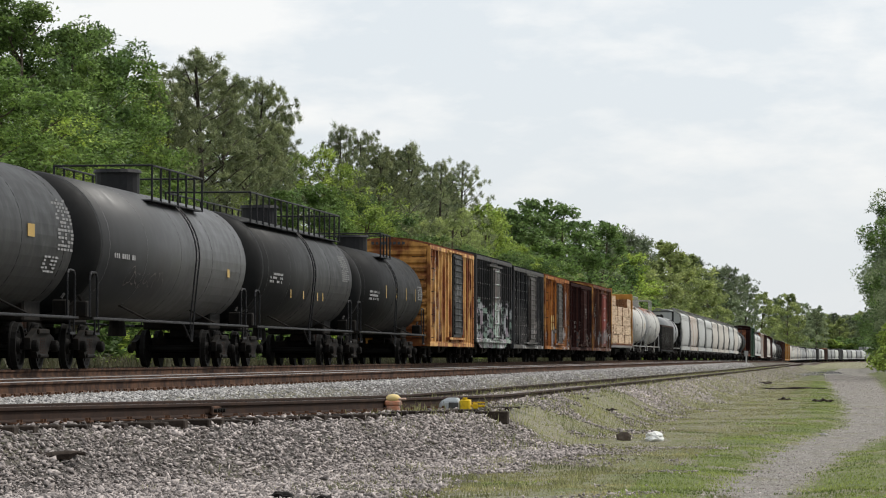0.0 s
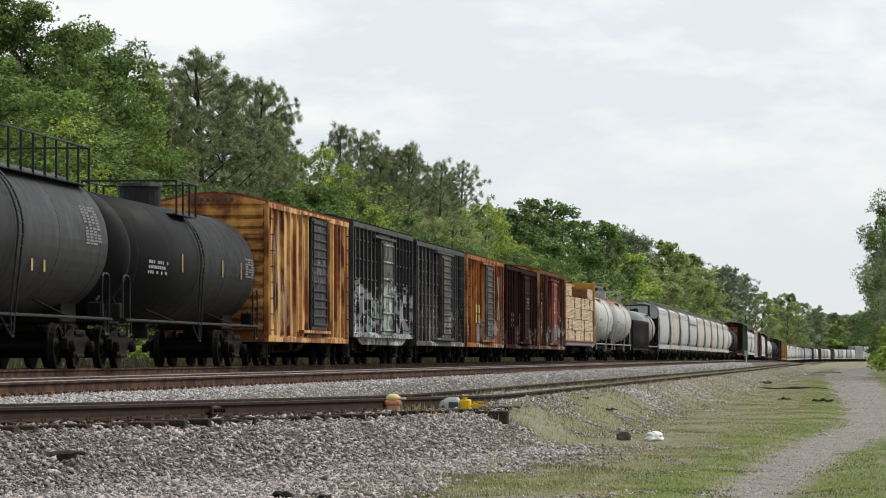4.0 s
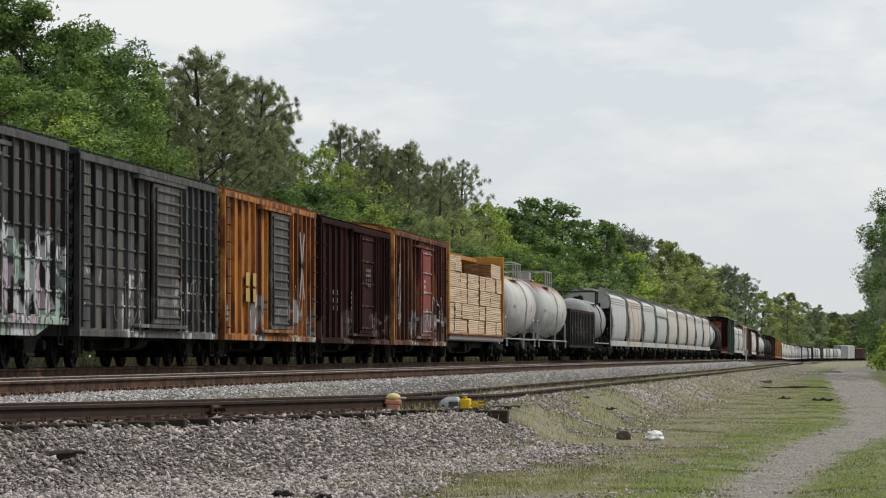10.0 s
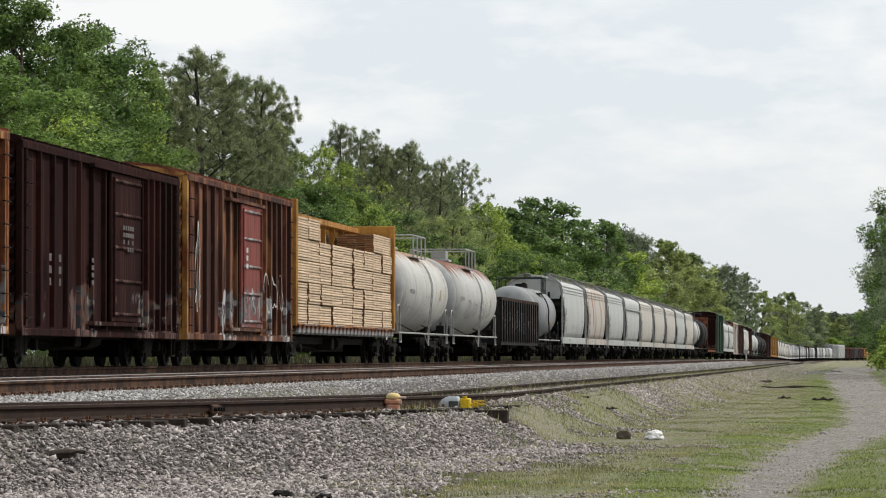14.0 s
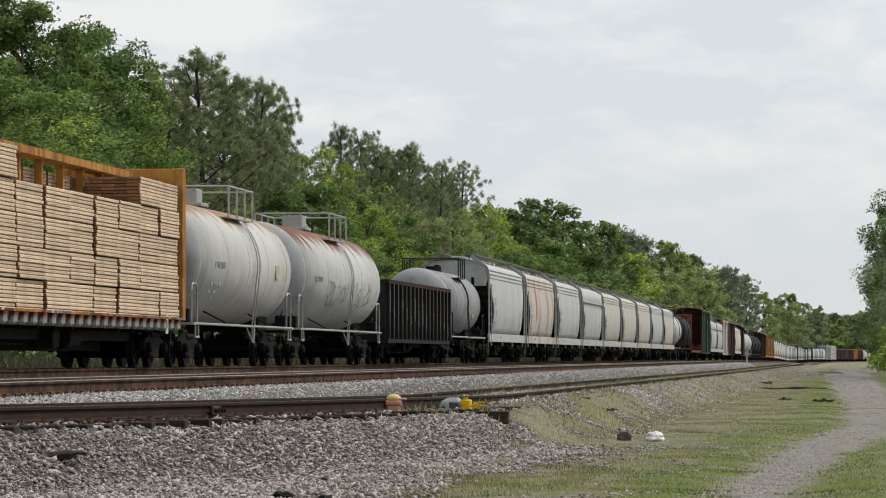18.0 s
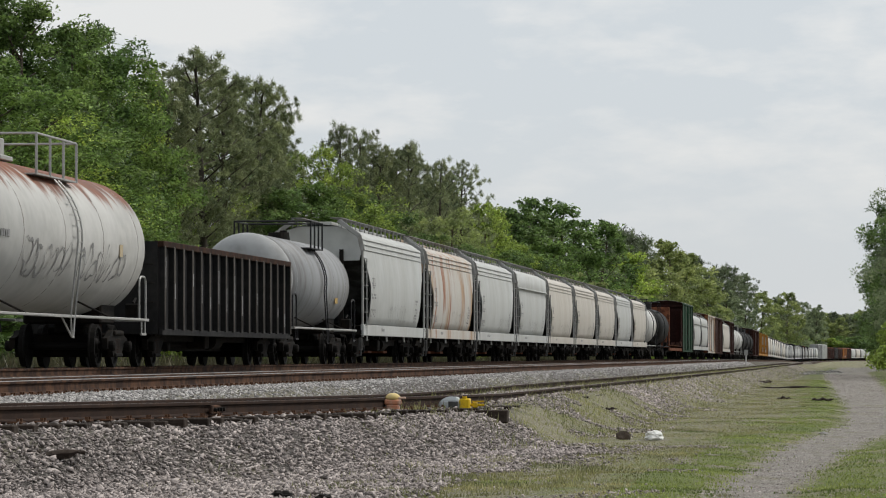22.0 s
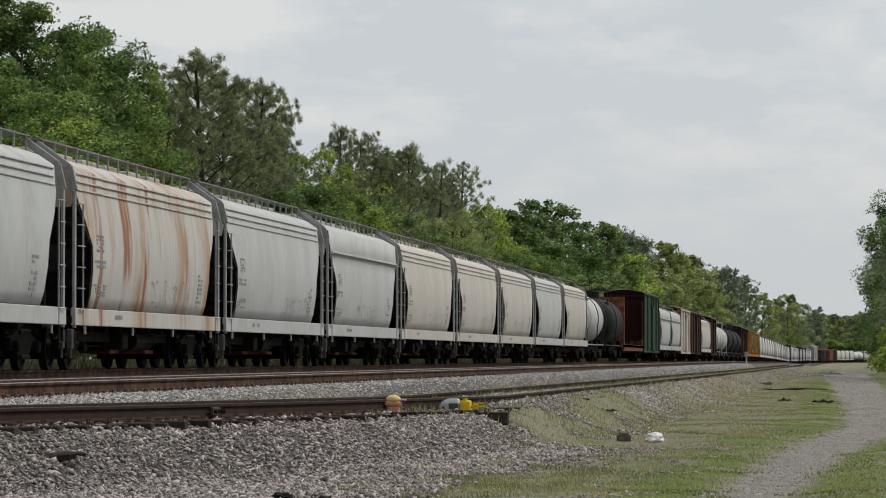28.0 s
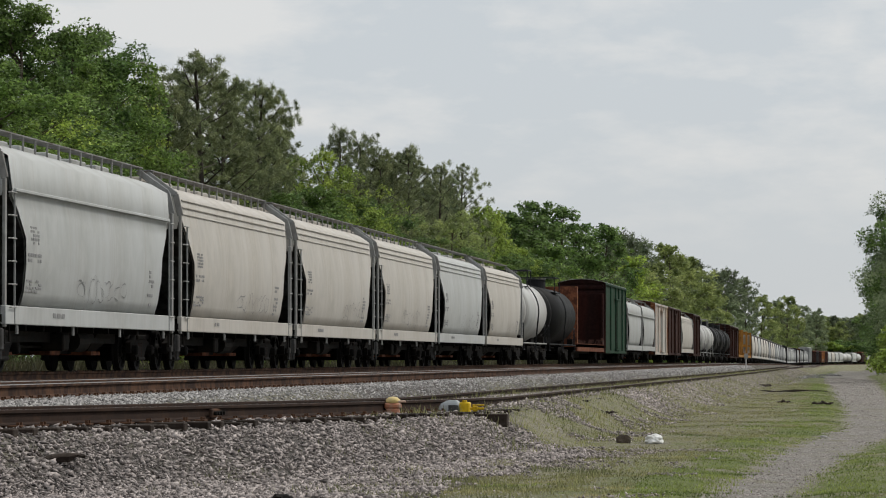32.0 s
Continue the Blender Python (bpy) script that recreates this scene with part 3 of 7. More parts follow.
def ground_material():
    """Grass, bare path, gravel and dirt, told apart by place."""
    m = bpy.data.materials.new("ground_cover")
    m.use_nodes = True
    nt = m.node_tree
    N, L = nt.nodes.new, nt.links.new
    bsdf = nt.nodes["Principled BSDF"]
    tc = N("ShaderNodeTexCoord")
    sep = N("ShaderNodeSeparateXYZ")
    L(tc.outputs["Object"], sep.inputs[0])

    def nz(sc, detail=4, st=(1, 1, 1)):
        mp = N("ShaderNodeMapping")
        mp.inputs["Scale"].default_value = st
        L(tc.outputs["Object"], mp.inputs[0])
        n = N("ShaderNodeTexNoise")
        n.inputs["Scale"].default_value, n.inputs["Detail"].default_value = sc, detail
        L(mp.outputs[0], n.inputs["Vector"])
        return n.outputs["Fac"]

    def mr(v, lo, hi, a=0.0, b=1.0):
        r = N("ShaderNodeMapRange")
        r.interpolation_type = "SMOOTHSTEP"
        for i, x in enumerate((lo, hi, a, b)):
            r.inputs[i + 1].default_value = x
        L(v, r.inputs[0])
        return r.outputs[0]

    def mix(f, a, b):
        x = N("ShaderNodeMix")
        x.data_type = "RGBA"
        for s, v in ((x.inputs[0], f), (x.inputs[6], a), (x.inputs[7], b)):
            if isinstance(v, tuple):
                s.default_value = (*v, 1)
            elif isinstance(v, float):
                s.default_value = v
            else:
                L(v, s)
        return x.outputs[2]

    def op(k, a, b):
        x = N("ShaderNodeMath")
        x.operation = k
        for s, v in ((x.inputs[0], a), (x.inputs[1], b)):
            if isinstance(v, float):
                s.default_value = v
            else:
                L(v, s)
        return x.outputs[0]

    fine, mid, big = nz(34, 6), nz(2.2, 6), nz(0.35, 4, (1, 0.35, 1))
    grass = mix(mr(fine, 0.3, 0.7), (0.090, 0.098, 0.038), (0.195, 0.198, 0.084))
    grass = mix(mr(mid, 0.40, 0.60, 0, 0.85), grass, mix(mr(fine, 0.3, 0.7), (0.14, 0.128, 0.080), (0.28, 0.258, 0.19)))
    grass = mix(mr(nz(6.5, 5), 0.47, 0.58, 0, 0.75), grass, mix(mr(fine, 0.35, 0.65), (0.11, 0.10, 0.082), (0.29, 0.272, 0.235)))
    dirt = mix(mr(fine, 0.25, 0.75), (0.145, 0.134, 0.120), (0.36, 0.340, 0.315))
    dirt = mix(mr(nz(9, 5), 0.40, 0.66, 0, 0.6), dirt, (0.125, 0.113, 0.095))
    dirt = mix(mr(nz(1.3, 5), 0.52, 0.66, 0, 0.6), dirt, grass)
    # dark soil tone that also paints in the shade between loose stones
    grav = mix(mr(nz(16, 3), 0.35, 0.65), (0.040, 0.036, 0.033), (0.150, 0.136, 0.127))
    wob = op("MULTIPLY", op("SUBTRACT", mid, 0.5), 1.1)
    xx = op("ADD", sep.outputs[0], wob)
    # the worn path, which winds a little and widens
    def by_y(k, mid, span):
        cv = N("ShaderNodeFloatCurve")
        pts = cv.mapping.curves[0].points
        for row in PATH[1:-1]:
            p = pts.new((row[0] / 500) ** 0.5, mid + row[k] / span)
            p.handle_type = "VECTOR"
        pts[0].location, pts[-1].location = (0, mid + PATH[0][k] / span), (1, mid + PATH[-1][k] / span)
        cv.mapping.update()
        L(op("POWER", op("MULTIPLY", op("MAXIMUM", sep.outputs[1], 0.0), 0.002), 0.5), cv.inputs["Value"])
        return op("MULTIPLY", op("SUBTRACT", cv.outputs[0], mid), span)

    mid_x, half = by_y(1, 0.5, 4.0), by_y(2, 0.0, 4.0)
    wob2 = op("ADD", op("MULTIPLY", op("SUBTRACT", nz(2.6, 5), 0.5), 0.9), op("ADD", op("MULTIPLY", op("SUBTRACT", nz(0.5, 4, (1, 0.35, 1)), 0.5), 0.4), 0.08))
    off_path = op("ABSOLUTE", op("ADD", op("SUBTRACT", sep.outputs[0], mid_x), wob2), 0.0)
    away = op("ADD", op("SUBTRACT", off_path, half), 0.45)
    path = mr(away, 0.30, 0.62, 1.0, 0.0)
    lush = op("MULTIPLY", op("MULTIPLY", mr(away, 0.5, 0.7), mr(away, 1.2, 2.4, 1.0, 0.0)), mr(nz(0.8, 4, (1, 0.4, 1)), 0.40, 0.56))
    grass = mix(op("MULTIPLY", lush, 0.8), grass, mix(mr(fine, 0.3, 0.7), (0.072, 0.102, 0.024), (0.145, 0.180, 0.050)))
    col = mix(path, grass, dirt)
    # gravel from the siding's shoulder on
    edge = N("ShaderNodeFloatCurve")
    pts = edge.mapping.curves[0].points
    for yy in (36, 42, 46, 49, 52, 55, 60):
        pts.new(yy / 80, -float(gravel_edge(yy)) / 8).handle_type = "VECTOR"
    pts[0].location, pts[-1].location = (0, 4.1 / 8), (1, 5.6 / 8)
    edge.mapping.update()
    L(op("MULTIPLY", sep.outputs[1], 1 / 80), edge.inputs["Value"])
    past = op("ADD", xx, op("MULTIPLY", edge.outputs[0], 8.0))
    g = mr(past, -0.25, 0.45, 1.0, 0.0)
    weeds = op("MULTIPLY", mr(big, 0.45, 0.6), mr(fine, 0.35, 0.6))
    overgrown = op("MULTIPLY", mr(sep.outputs[1], 52.0, 66.0), mr(xx, -8.4, -7.6))
    gcol = mix(op("MAXIMUM", op("MULTIPLY", weeds, 0.7), op("MULTIPLY", overgrown, 0.75)), grav, grass)
    col = mix(g, col, gcol)
    # the far side beyond the train: weeds and leaf litter
    col = mix(mr(xx, -20.5, -19.3, 1.0, 0.0), col, mix(mr(mid, 0.4, 0.6), (0.20, 0.21, 0.10), (0.10, 0.14, 0.04)))
    L(col, bsdf.inputs["Base Color"])
    bsdf.inputs["Roughness"].default_value = 0.95
    bsdf.inputs["Specular IOR Level"].default_value = 0.15
    b = N("ShaderNodeBump")
    b.inputs["Strength"].default_value, b.inputs["Distance"].default_value = 0.8, 0.06
    L(fine, b.inputs["Height"])
    L(b.outputs[0], bsdf.inputs["Normal"])
    return m


M["ground"] = ground_material()


def build_ground():
    global GX, GY, GZ
    xs = [-2600, -900, -350, -150, -80, -50, -35, -28, -24] + [round(-21.5 + 0.2 * i, 2) for i in range(125)] + [4, 5, 6.5, 9, 13, 20, 40, 100, 300, 900, 2600]
    ys = [-2000, -500, -100, -40, -10, 0, 10, 18, 22] + [24 + 0.4 * i for i in range(140)] + [80 + 2 * i for i in range(60)] + [200 + 12 * i for i in range(84)] + [1230 + 25 * i for i in range(26)] + [2000, 2400, 3400, 4600]
    GX, GY = np.array(xs, float), np.array(ys, float)
    GZ = np.array([[land(x, y) for x in xs] for y in ys])
    ob = part("ground", grid_mesh("ground", xs, ys, "ground"), None)
    tagged(ob, "grassy trackside ground with gravel banks and a worn dirt path", "ground", kind="structure")


build_ground()

# ---- tracks ----
RAIL = ((-0.07, 0.0), (0.07, 0.0), (0.07, 0.014), (0.012, 0.034), (0.009, 0.115), (0.036, 0.132), (0.036, 0.16), (0.026, 0.168),
        (-0.026, 0.168), (-0.036, 0.16), (-0.036, 0.132), (-0.009, 0.115), (-0.012, 0.034), (-0.07, 0.014))


def rail_mesh(name, line, scale=1.0):
    """line: points (x, y, top z) of the rail's head."""
    verts, faces = [], []
    n = len(RAIL)
    for x, y, z in line:
        verts += [(x + a * scale, y, z - 0.168 * scale + b * scale) for a, b in RAIL]
    for j in range(len(line) - 1):
        for i in range(n):
            faces.append((j * n + i, j * n + (i + 1) % n, (j + 1) * n + (i + 1) % n, (j + 1) * n + i))
    faces += [tuple(range(n)), tuple(range((len(line) - 1) * n, len(line) * n))]
    me = raw(name, verts, faces, "rail_side")
    return me


def shine(me, keep):
    """Gives the running surface of a rail its polished steel."""
    me.materials.append(M["rail_top"])
    n = len(RAIL)
    for p in me.polygons:
        if len(p.vertices) == 4 and min(v % n for v in p.vertices) in keep and max(v % n for v in p.vertices) <= max(keep) + 1:
            p.material_index = 1
    return me


def track(name, label, xf, zf, ys, tie_ys, shiny, scale=1.0, old=False, plates=True):
    top = new(name)
    tagged(top, label, "railway track", kind="structure")
    for side in (-0.7535, 0.7535):
        me = rail_mesh("rail", [(xf(y) + side, y, zf(y)) for y in ys], scale)
        if shiny:
            shine(me, shiny)
        if old:
            me.materials[0], me.materials[1] = M["rail_dark"], M["rail_worn"]
        part("rail", me, None, top)
    bm = bmesh.new()
    box(bm, 0, 0, 0, 2.6, 0.23, 0.18, 0.012)
    tie = mesh_of("tie", bm, "tie")
    bm = bmesh.new()
    box(bm, 0, 0, 0, 0.34, 0.19, 0.02, 0.004)
    for sx in (-0.13, 0.13):
        box(bm, sx, 0.06, 0.02, 0.03, 0.03, 0.04)
        box(bm, sx, -0.06, 0.02, 0.03, 0.03, 0.04)
    plate = mesh_of("tie_plate", bm, "rail_side")
    rng = random.Random(3)
    for y in tie_ys:
        x, z = xf(y), zf(y) - 0.168 * scale
        lean = rng.uniform(-1.2, 1.2)
        part("tie", tie, None, top, at=pose(x + rng.uniform(-0.04, 0.04), y, z - 0.105, 0, rng.uniform(-0.5, 0.5), lean))
        if plates and y < 110:
            for side in (-0.7535, 0.7535):
                part("tie_plate", plate, None, top, at=pose(x + side, y, z - 0.006))
    return top


NEAR_Y = [24 + 2 * i for i in range(40)] + [104 + 12 * i for i in range(150)]
track("train_track", "outer main railway track with rust-brown rails", lambda y: TRAIN_X + bend(y)[0], lambda y: TRAIN_Z + bend(y)[1],
      NEAR_Y, [55 + 0.52 * i for i in range(130)], (7,), 1.05, plates=False)
track("main_track", "near main railway track with polished rail heads", lambda y: MAIN_X + bend(y)[0], lambda y: MAIN_Z + bend(y)[1],
      NEAR_Y, [36 + 0.52 * i for i in range(180)], (6, 7, 8), 1.05)
track("siding_track", "old overgrown siding track with dark rusty rails", lambda y: side_x(y), lambda y: side_z(y),
      [24 + i for i in range(60)] + [84 + 6 * i for i in range(54)], [28 + 0.56 * i for i in range(150)], (7,), 0.92, True)


# ---- loose stone and grass ----
def stones(name, label, places, sizes, material, seed):
    """Angular stones, half sunk, as one heap."""
    rng = np.random.default_rng(seed)
    n = len(places)
    base = np.array(((1, 0, 0), (-1, 0, 0), (0, 1, 0), (0, -1, 0), (0, 0, 1), (0, 0, -1)), float)
    v = base[None] * rng.uniform(0.6, 1.25, (n, 6, 1)) + rng.normal(scale=0.22, size=(n, 6, 3))
    q = rng.normal(size=(n, 3, 3))
    q, _ = np.linalg.qr(q)
    v *= np.stack((rng.uniform(1.0, 1.5, n), rng.uniform(0.7, 1.0, n), rng.uniform(0.35, 0.65, n)), 1)[:, None, :]
    v = np.einsum("nij,nkj->nki", q, v) * np.array((1.05, 1.05, 0.72)) * sizes[:, None, None] * 0.62 + places[:, None, :]
    f = np.array(((0, 2, 4), (2, 1, 4), (1, 3, 4), (3, 0, 4), (2, 0, 5), (1, 2, 5), (3, 1, 5), (0, 3, 5)))
    faces = (f[None] + 6 * np.arange(n)[:, None, None]).reshape(-1, 3)
    me = bpy.data.meshes.new(name)
    me.vertices.add(n * 6)
    me.vertices.foreach_set("co", v.astype(np.float32).ravel())
    me.loops.add(len(faces) * 3)
    me.loops.foreach_set("vertex_index", faces.astype(np.int32).ravel())
    me.polygons.add(len(faces))
    me.polygons.foreach_set("loop_start", np.arange(0, len(faces) * 3, 3, dtype=np.int32))
    me.update(calc_edges=True)
    me.materials.append(M[material])
    return tagged(new(name, me), label, "ballast", kind="stuff")


def blades(name, label, places, heights, material, seed, width=0.012):
    rng = np.random.default_rng(seed)
    n = len(places)
    a = rng.uniform(0, 2 * math.pi, n)
    side = np.stack((np.cos(a), np.sin(a), np.zeros(n)), 1) * (width * rng.uniform(0.6, 1.4, n))[:, None]
    tip = rng.normal(scale=0.35, size=(n, 3)) * np.array((1, 1, 0)) + (0, 0, 1)
    tip *= heights[:, None]
    v = np.stack((places - side, places + side, places + tip), 1).reshape(-1, 3)
    me = bpy.data.meshes.new(name)
    me.vertices.add(3 * n)
    me.vertices.foreach_set("co", v.astype(np.float32).ravel())
    me.loops.add(3 * n)
    me.loops.foreach_set("vertex_index", np.arange(3 * n, dtype=np.int32))
    me.polygons.add(n)
    me.polygons.foreach_set("loop_start", np.arange(0, 3 * n, 3, dtype=np.int32))
    me.update(calc_edges=True)
    me.materials.append(M[material])
    return tagged(new(name, me), label, "grass", kind="stuff")


def lay(x, y):
    """Points on the ground sheet itself."""
    i = np.clip(np.searchsorted(GX, x) - 1, 0, len(GX) - 2)
    j = np.clip(np.searchsorted(GY, y) - 1, 0, len(GY) - 2)
    u, v = (x - GX[i]) / (GX[i + 1] - GX[i]), (y - GY[j]) / (GY[j + 1] - GY[j])
    z = (GZ[j, i] * (1 - u) + GZ[j, i + 1] * u) * (1 - v) + (GZ[j + 1, i] * (1 - u) + GZ[j + 1, i + 1] * u) * v
    return np.stack((x, y, z), 1)


def scatter(rng, n, x_of, y0, y1, power=1.0):
    """n places on the ground; x_of(y, u) says where across."""
    ys = [y0 + (y1 - y0) * rng.random() ** power for _ in range(n)]
    xs = [x_of(y, rng.random()) for y in ys]
    return lay(np.array(xs), np.array(ys))


def build_loose():
    rng = random.Random(21)
    r2 = np.random.default_rng(21)

    def shoulder(y, u):
        a = side_x(y) - 0.4
        return a + (-1.7 - a) * u

    def patchy(p, fx, fy, seed):
        return np.array([noise.noise((x * fx, y * fy, seed)) for x, y, _ in p])

    p = scatter(rng, 205000, shoulder, 28, 92, 1.6)
    over = p[:, 0] - gravel_edge(p[:, 1]) + 0.55 * patchy(p, 1.1, 0.6, 1.0) + 0.35 * patchy(p, 3.5, 1.6, 2.0)
    keep = over + r2.normal(scale=0.12, size=len(p)) < 0
    stony = (over > 0) & (over < 2.2) & (patchy(p, 0.9, 0.35, 14.0) > 0.18) & (r2.random(len(p)) < 0.30)
    keep |= stony
    rail_side = np.array([x - side_x(y) for x, y, _ in p])
    keep &= (rail_side > 1.25 + 0.2 * patchy(p, 1.5, 2.0, 18.0)) | (p[:, 1] > 58) | (r2.random(len(p)) < 0.22)
    keep &= ~((abs(p[:, 1] - 53.4) < 0.2) & (abs(p[:, 0] + 5.6) < 1.1))
    p = p[keep]
    size = r2.uniform(0.020, 0.050, len(p)) * r2.choice((0.75, 1.0, 1.0, 1.5), len(p)) * (1 - 0.4 * np.clip((p[:, 0] + 4.2) / 1.4, 0, 1))
    p[:, 2] += 0.30 * size + r2.uniform(0.0, 0.012, len(p))
    stones("siding_ballast", "brown-grey crushed stone spilling down the siding's bank", p, size, "stone_dark", 1)
    p = scatter(rng, 14000, lambda y, u: -4.6 + 5.4 * u * u, 28, 150, 1.5)
    p = p[patchy(p, 0.9, 0.4, 6.0) > 0.0]
    q = scatter(rng, 11000, lambda y, u: path_x(y) + path_half(y) * 2.4 * (u - 0.5), 29, 260, 1.7)
    p = np.concatenate((p, q))
    stones("scattered_gravel", "small grey stones scattered over the verge and path", p, r2.uniform(0.008, 0.03, len(p)) * (1 + np.clip(p[:, 1] - 70, 0, 200) / 130), "stone_dark", 8)
    p = scatter(rng, 26000, lambda y, u: side_x(y) + 0.5 + 2.6 * u, 82, 330, 1.5)
    p = p[patchy(p, 0.5, 0.10, 3.0) + r2.normal(scale=0.3, size=len(p)) > -0.30 + 0.7 * np.clip((p[:, 0] + 4.6), 0, 1)]
    stones("far_siding_ballast", "coarse grey stone on the far part of the siding's bank", p, r2.uniform(0.035, 0.095, len(p)), "stone_dark", 9)
    p = scatter(rng, 52000, lambda y, u: MAIN_X + 0.82 + 2.6 * u, 40, 330, 2.4)
    stones("main_ballast", "light grey crushed stone beside the main track", p, r2.uniform(0.032, 0.072, len(p)) * (1 + np.clip(p[:, 1] - 120, 0, 200) / 200), "stone", 2)
    p = scatter(rng, 5000, lambda y, u: TRAIN_X + 0.82 + 2.4 * u, 60, 200, 1.6)
    stones("outer_ballast", "light grey crushed stone between the main tracks", p, r2.uniform(0.04, 0.08, len(p)), "stone", 3)

    def verge(y, u):
        return -5.7 + 5.9 * u / 0.84 if u < 0.84 else 0.2 + 17 * (u - 0.84)

    p = scatter(rng, 270000, verge, 28, 200, 1.6)
    p = p[p[:, 0] > gravel_edge(p[:, 1]) - 0.1 + r2.normal(scale=0.15, size=len(p))]
    px, ph = np.array([path_x(y) for y in p[:, 1]]), np.array([path_half(y) for y in p[:, 1]])
    gap = abs(p[:, 0] - px) - ph
    keep = (gap > 0.02 + r2.normal(scale=0.09, size=len(p)) + 0.30 * patchy(p, 2, 1.4, 8.0)) & (patchy(p, 0.9, 0.40, 4.0) + 0.5 * patchy(p, 3.1, 1.6, 5.0) + r2.normal(scale=0.25, size=len(p)) > -0.12 - 0.55 * (gap < 1.2) + 0.12 * np.clip((-p[:, 0] - 2.8) / 1.2, 0, 1))
    p = p[keep]
    dry = np.array([noise.noise((x * 0.7, y * 0.3, 12.0)) + 0.35 * (x < -2.2) - 0.45 * (abs(x - path_x(y)) < path_half(y) + 0.9) > -0.05 for x, y, _ in p])
    g, d = p[~dry], p[dry]
    blades("grass", "short green grass beside the path", g, r2.uniform(0.008, 0.032, len(g)), "grass", 4, 0.006)
    blades("dry_grass", "yellowing grass and weeds on the verge", d, r2.uniform(0.008, 0.036, len(d)), "weed", 5, 0.006)
    p = scatter(rng, 34000, lambda y, u: side_x(y) - 1.5 + 4.3 * u, 50, 290, 1.5)
    keep = patchy(p, 1.2, 0.45, 9.0) + r2.normal(scale=0.2, size=len(p)) > 0.0
    p = p[keep]
    blades("track_weeds", "tall yellow-green weeds growing in the siding", p, r2.uniform(0.03, 0.13, len(p)) * r2.choice((0.6, 1.0, 1.5), len(p)), "verge_weed", 6, 0.007)
    p = np.concatenate((scatter(rng, 2600, lambda y, u: -6.5 + 2.6 * u, 34, 50, 1.0), scatter(rng, 7000, lambda y, u: -4.9 + 2.2 * u, 33, 46, 1.0)))
    p = p[patchy(p, 1.3, 0.9, 15.0) > 0.12]
    blades("bank_sprouts", "sparse yellow-green weeds sprouting between the bank's stones", p, r2.uniform(0.03, 0.09, len(p)), "verge_weed", 16, 0.006)
    p = scatter(rng, 26000, lambda y, u: -20.0 - 4.5 * u, 66, 360, 1.3)
    blades("bank_weeds", "tall dry weeds on the bank behind the train", p, r2.uniform(0.25, 0.9, len(p)), "litter", 7, 0.035)


build_loose()


# ---- trees ----
def unit(v):
    return v / np.linalg.norm(v, axis=1)[:, None]


def leaf_sprays(centres, radii, count, size, rng, flat=0.6):
    """Many small tilted leaf sprays, thickest on the upper side of each clump, three corners each."""
    c = rng.integers(0, len(centres), count)
    d = unit(rng.normal(size=(count, 3)) + (0, 0, 0.35))
    r = rng.uniform(0.15, 1.0, count) ** 0.4 * rng.choice((1.0, 1.0, 1.0, 1.0, 1.3), count)
    lump = 1 + 0.30 * np.sin(3.1 * d[:, 0] + 1.7 * c) * np.cos(2.7 * d[:, 1] + 0.9 * c)
    p = centres[c] + d * (radii[c] * r * lump)[:, None] * np.array((1, 1, flat))
    p[:, 2] -= 0.22 * radii[c] * (d[:, 0] ** 2 + d[:, 1] ** 2) * r
    a = unit(rng.normal(size=(count, 3)) * (1, 1, 0.6))
    b = unit(np.cross(a, rng.normal(size=(count, 3)) * (0.5, 0.5, 1.0) + d * (0.4, 0.4, 0.6)))
    s = size * rng.uniform(0.5, 1.3, count)[:, None]
    a, b = a * s, b * s * 0.55
    return np.stack((p - a, p + a, p + b * 1.6), 1).reshape(-1, 3)


def needle_tufts(centres, radii, count, size, rng):
    """Brushes of long needles that stand out and up from the twig ends."""
    c = rng.integers(0, len(centres), count)
    d = unit(rng.normal(size=(count, 3)) + (0, 0, 0.65))
    root = centres[c] + unit(rng.normal(size=(count, 3))) * (radii[c] * rng.uniform(0, 0.75, count))[:, None]
    tip = root + d * (radii[c] * rng.uniform(0.40, 0.80, count))[:, None]
    w = unit(np.cross(d, rng.normal(size=(count, 3)))) * (size * rng.uniform(0.3, 0.62, count))[:, None]
    return np.stack((root - w, root + w, tip), 1).reshape(-1, 3)


def sprays_mesh(name, v, material):
    me = bpy.data.meshes.new(name)
    n = len(v) // 3
    me.vertices.add(len(v))
    me.vertices.foreach_set("co", v.astype(np.float32).ravel())
    me.loops.add(len(v))
    me.loops.foreach_set("vertex_index", np.arange(len(v), dtype=np.int32))
    me.polygons.add(n)
    me.polygons.foreach_set("loop_start", np.arange(0, 3 * n, 3, dtype=np.int32))
    me.update(calc_edges=True)
    me.materials.append(M[material])
    return me


def limb(bm, pts, r0, r1, seg=6):
    rings = []
    for i, p in enumerate(pts):
        r = r0 + (r1 - r0) * i / (len(pts) - 1)
        rings.append([(p[0] + r * math.cos(2 * math.pi * k / seg), p[1] + r * math.sin(2 * math.pi * k / seg), p[2]) for k in range(seg)])
    loft(bm, rings)


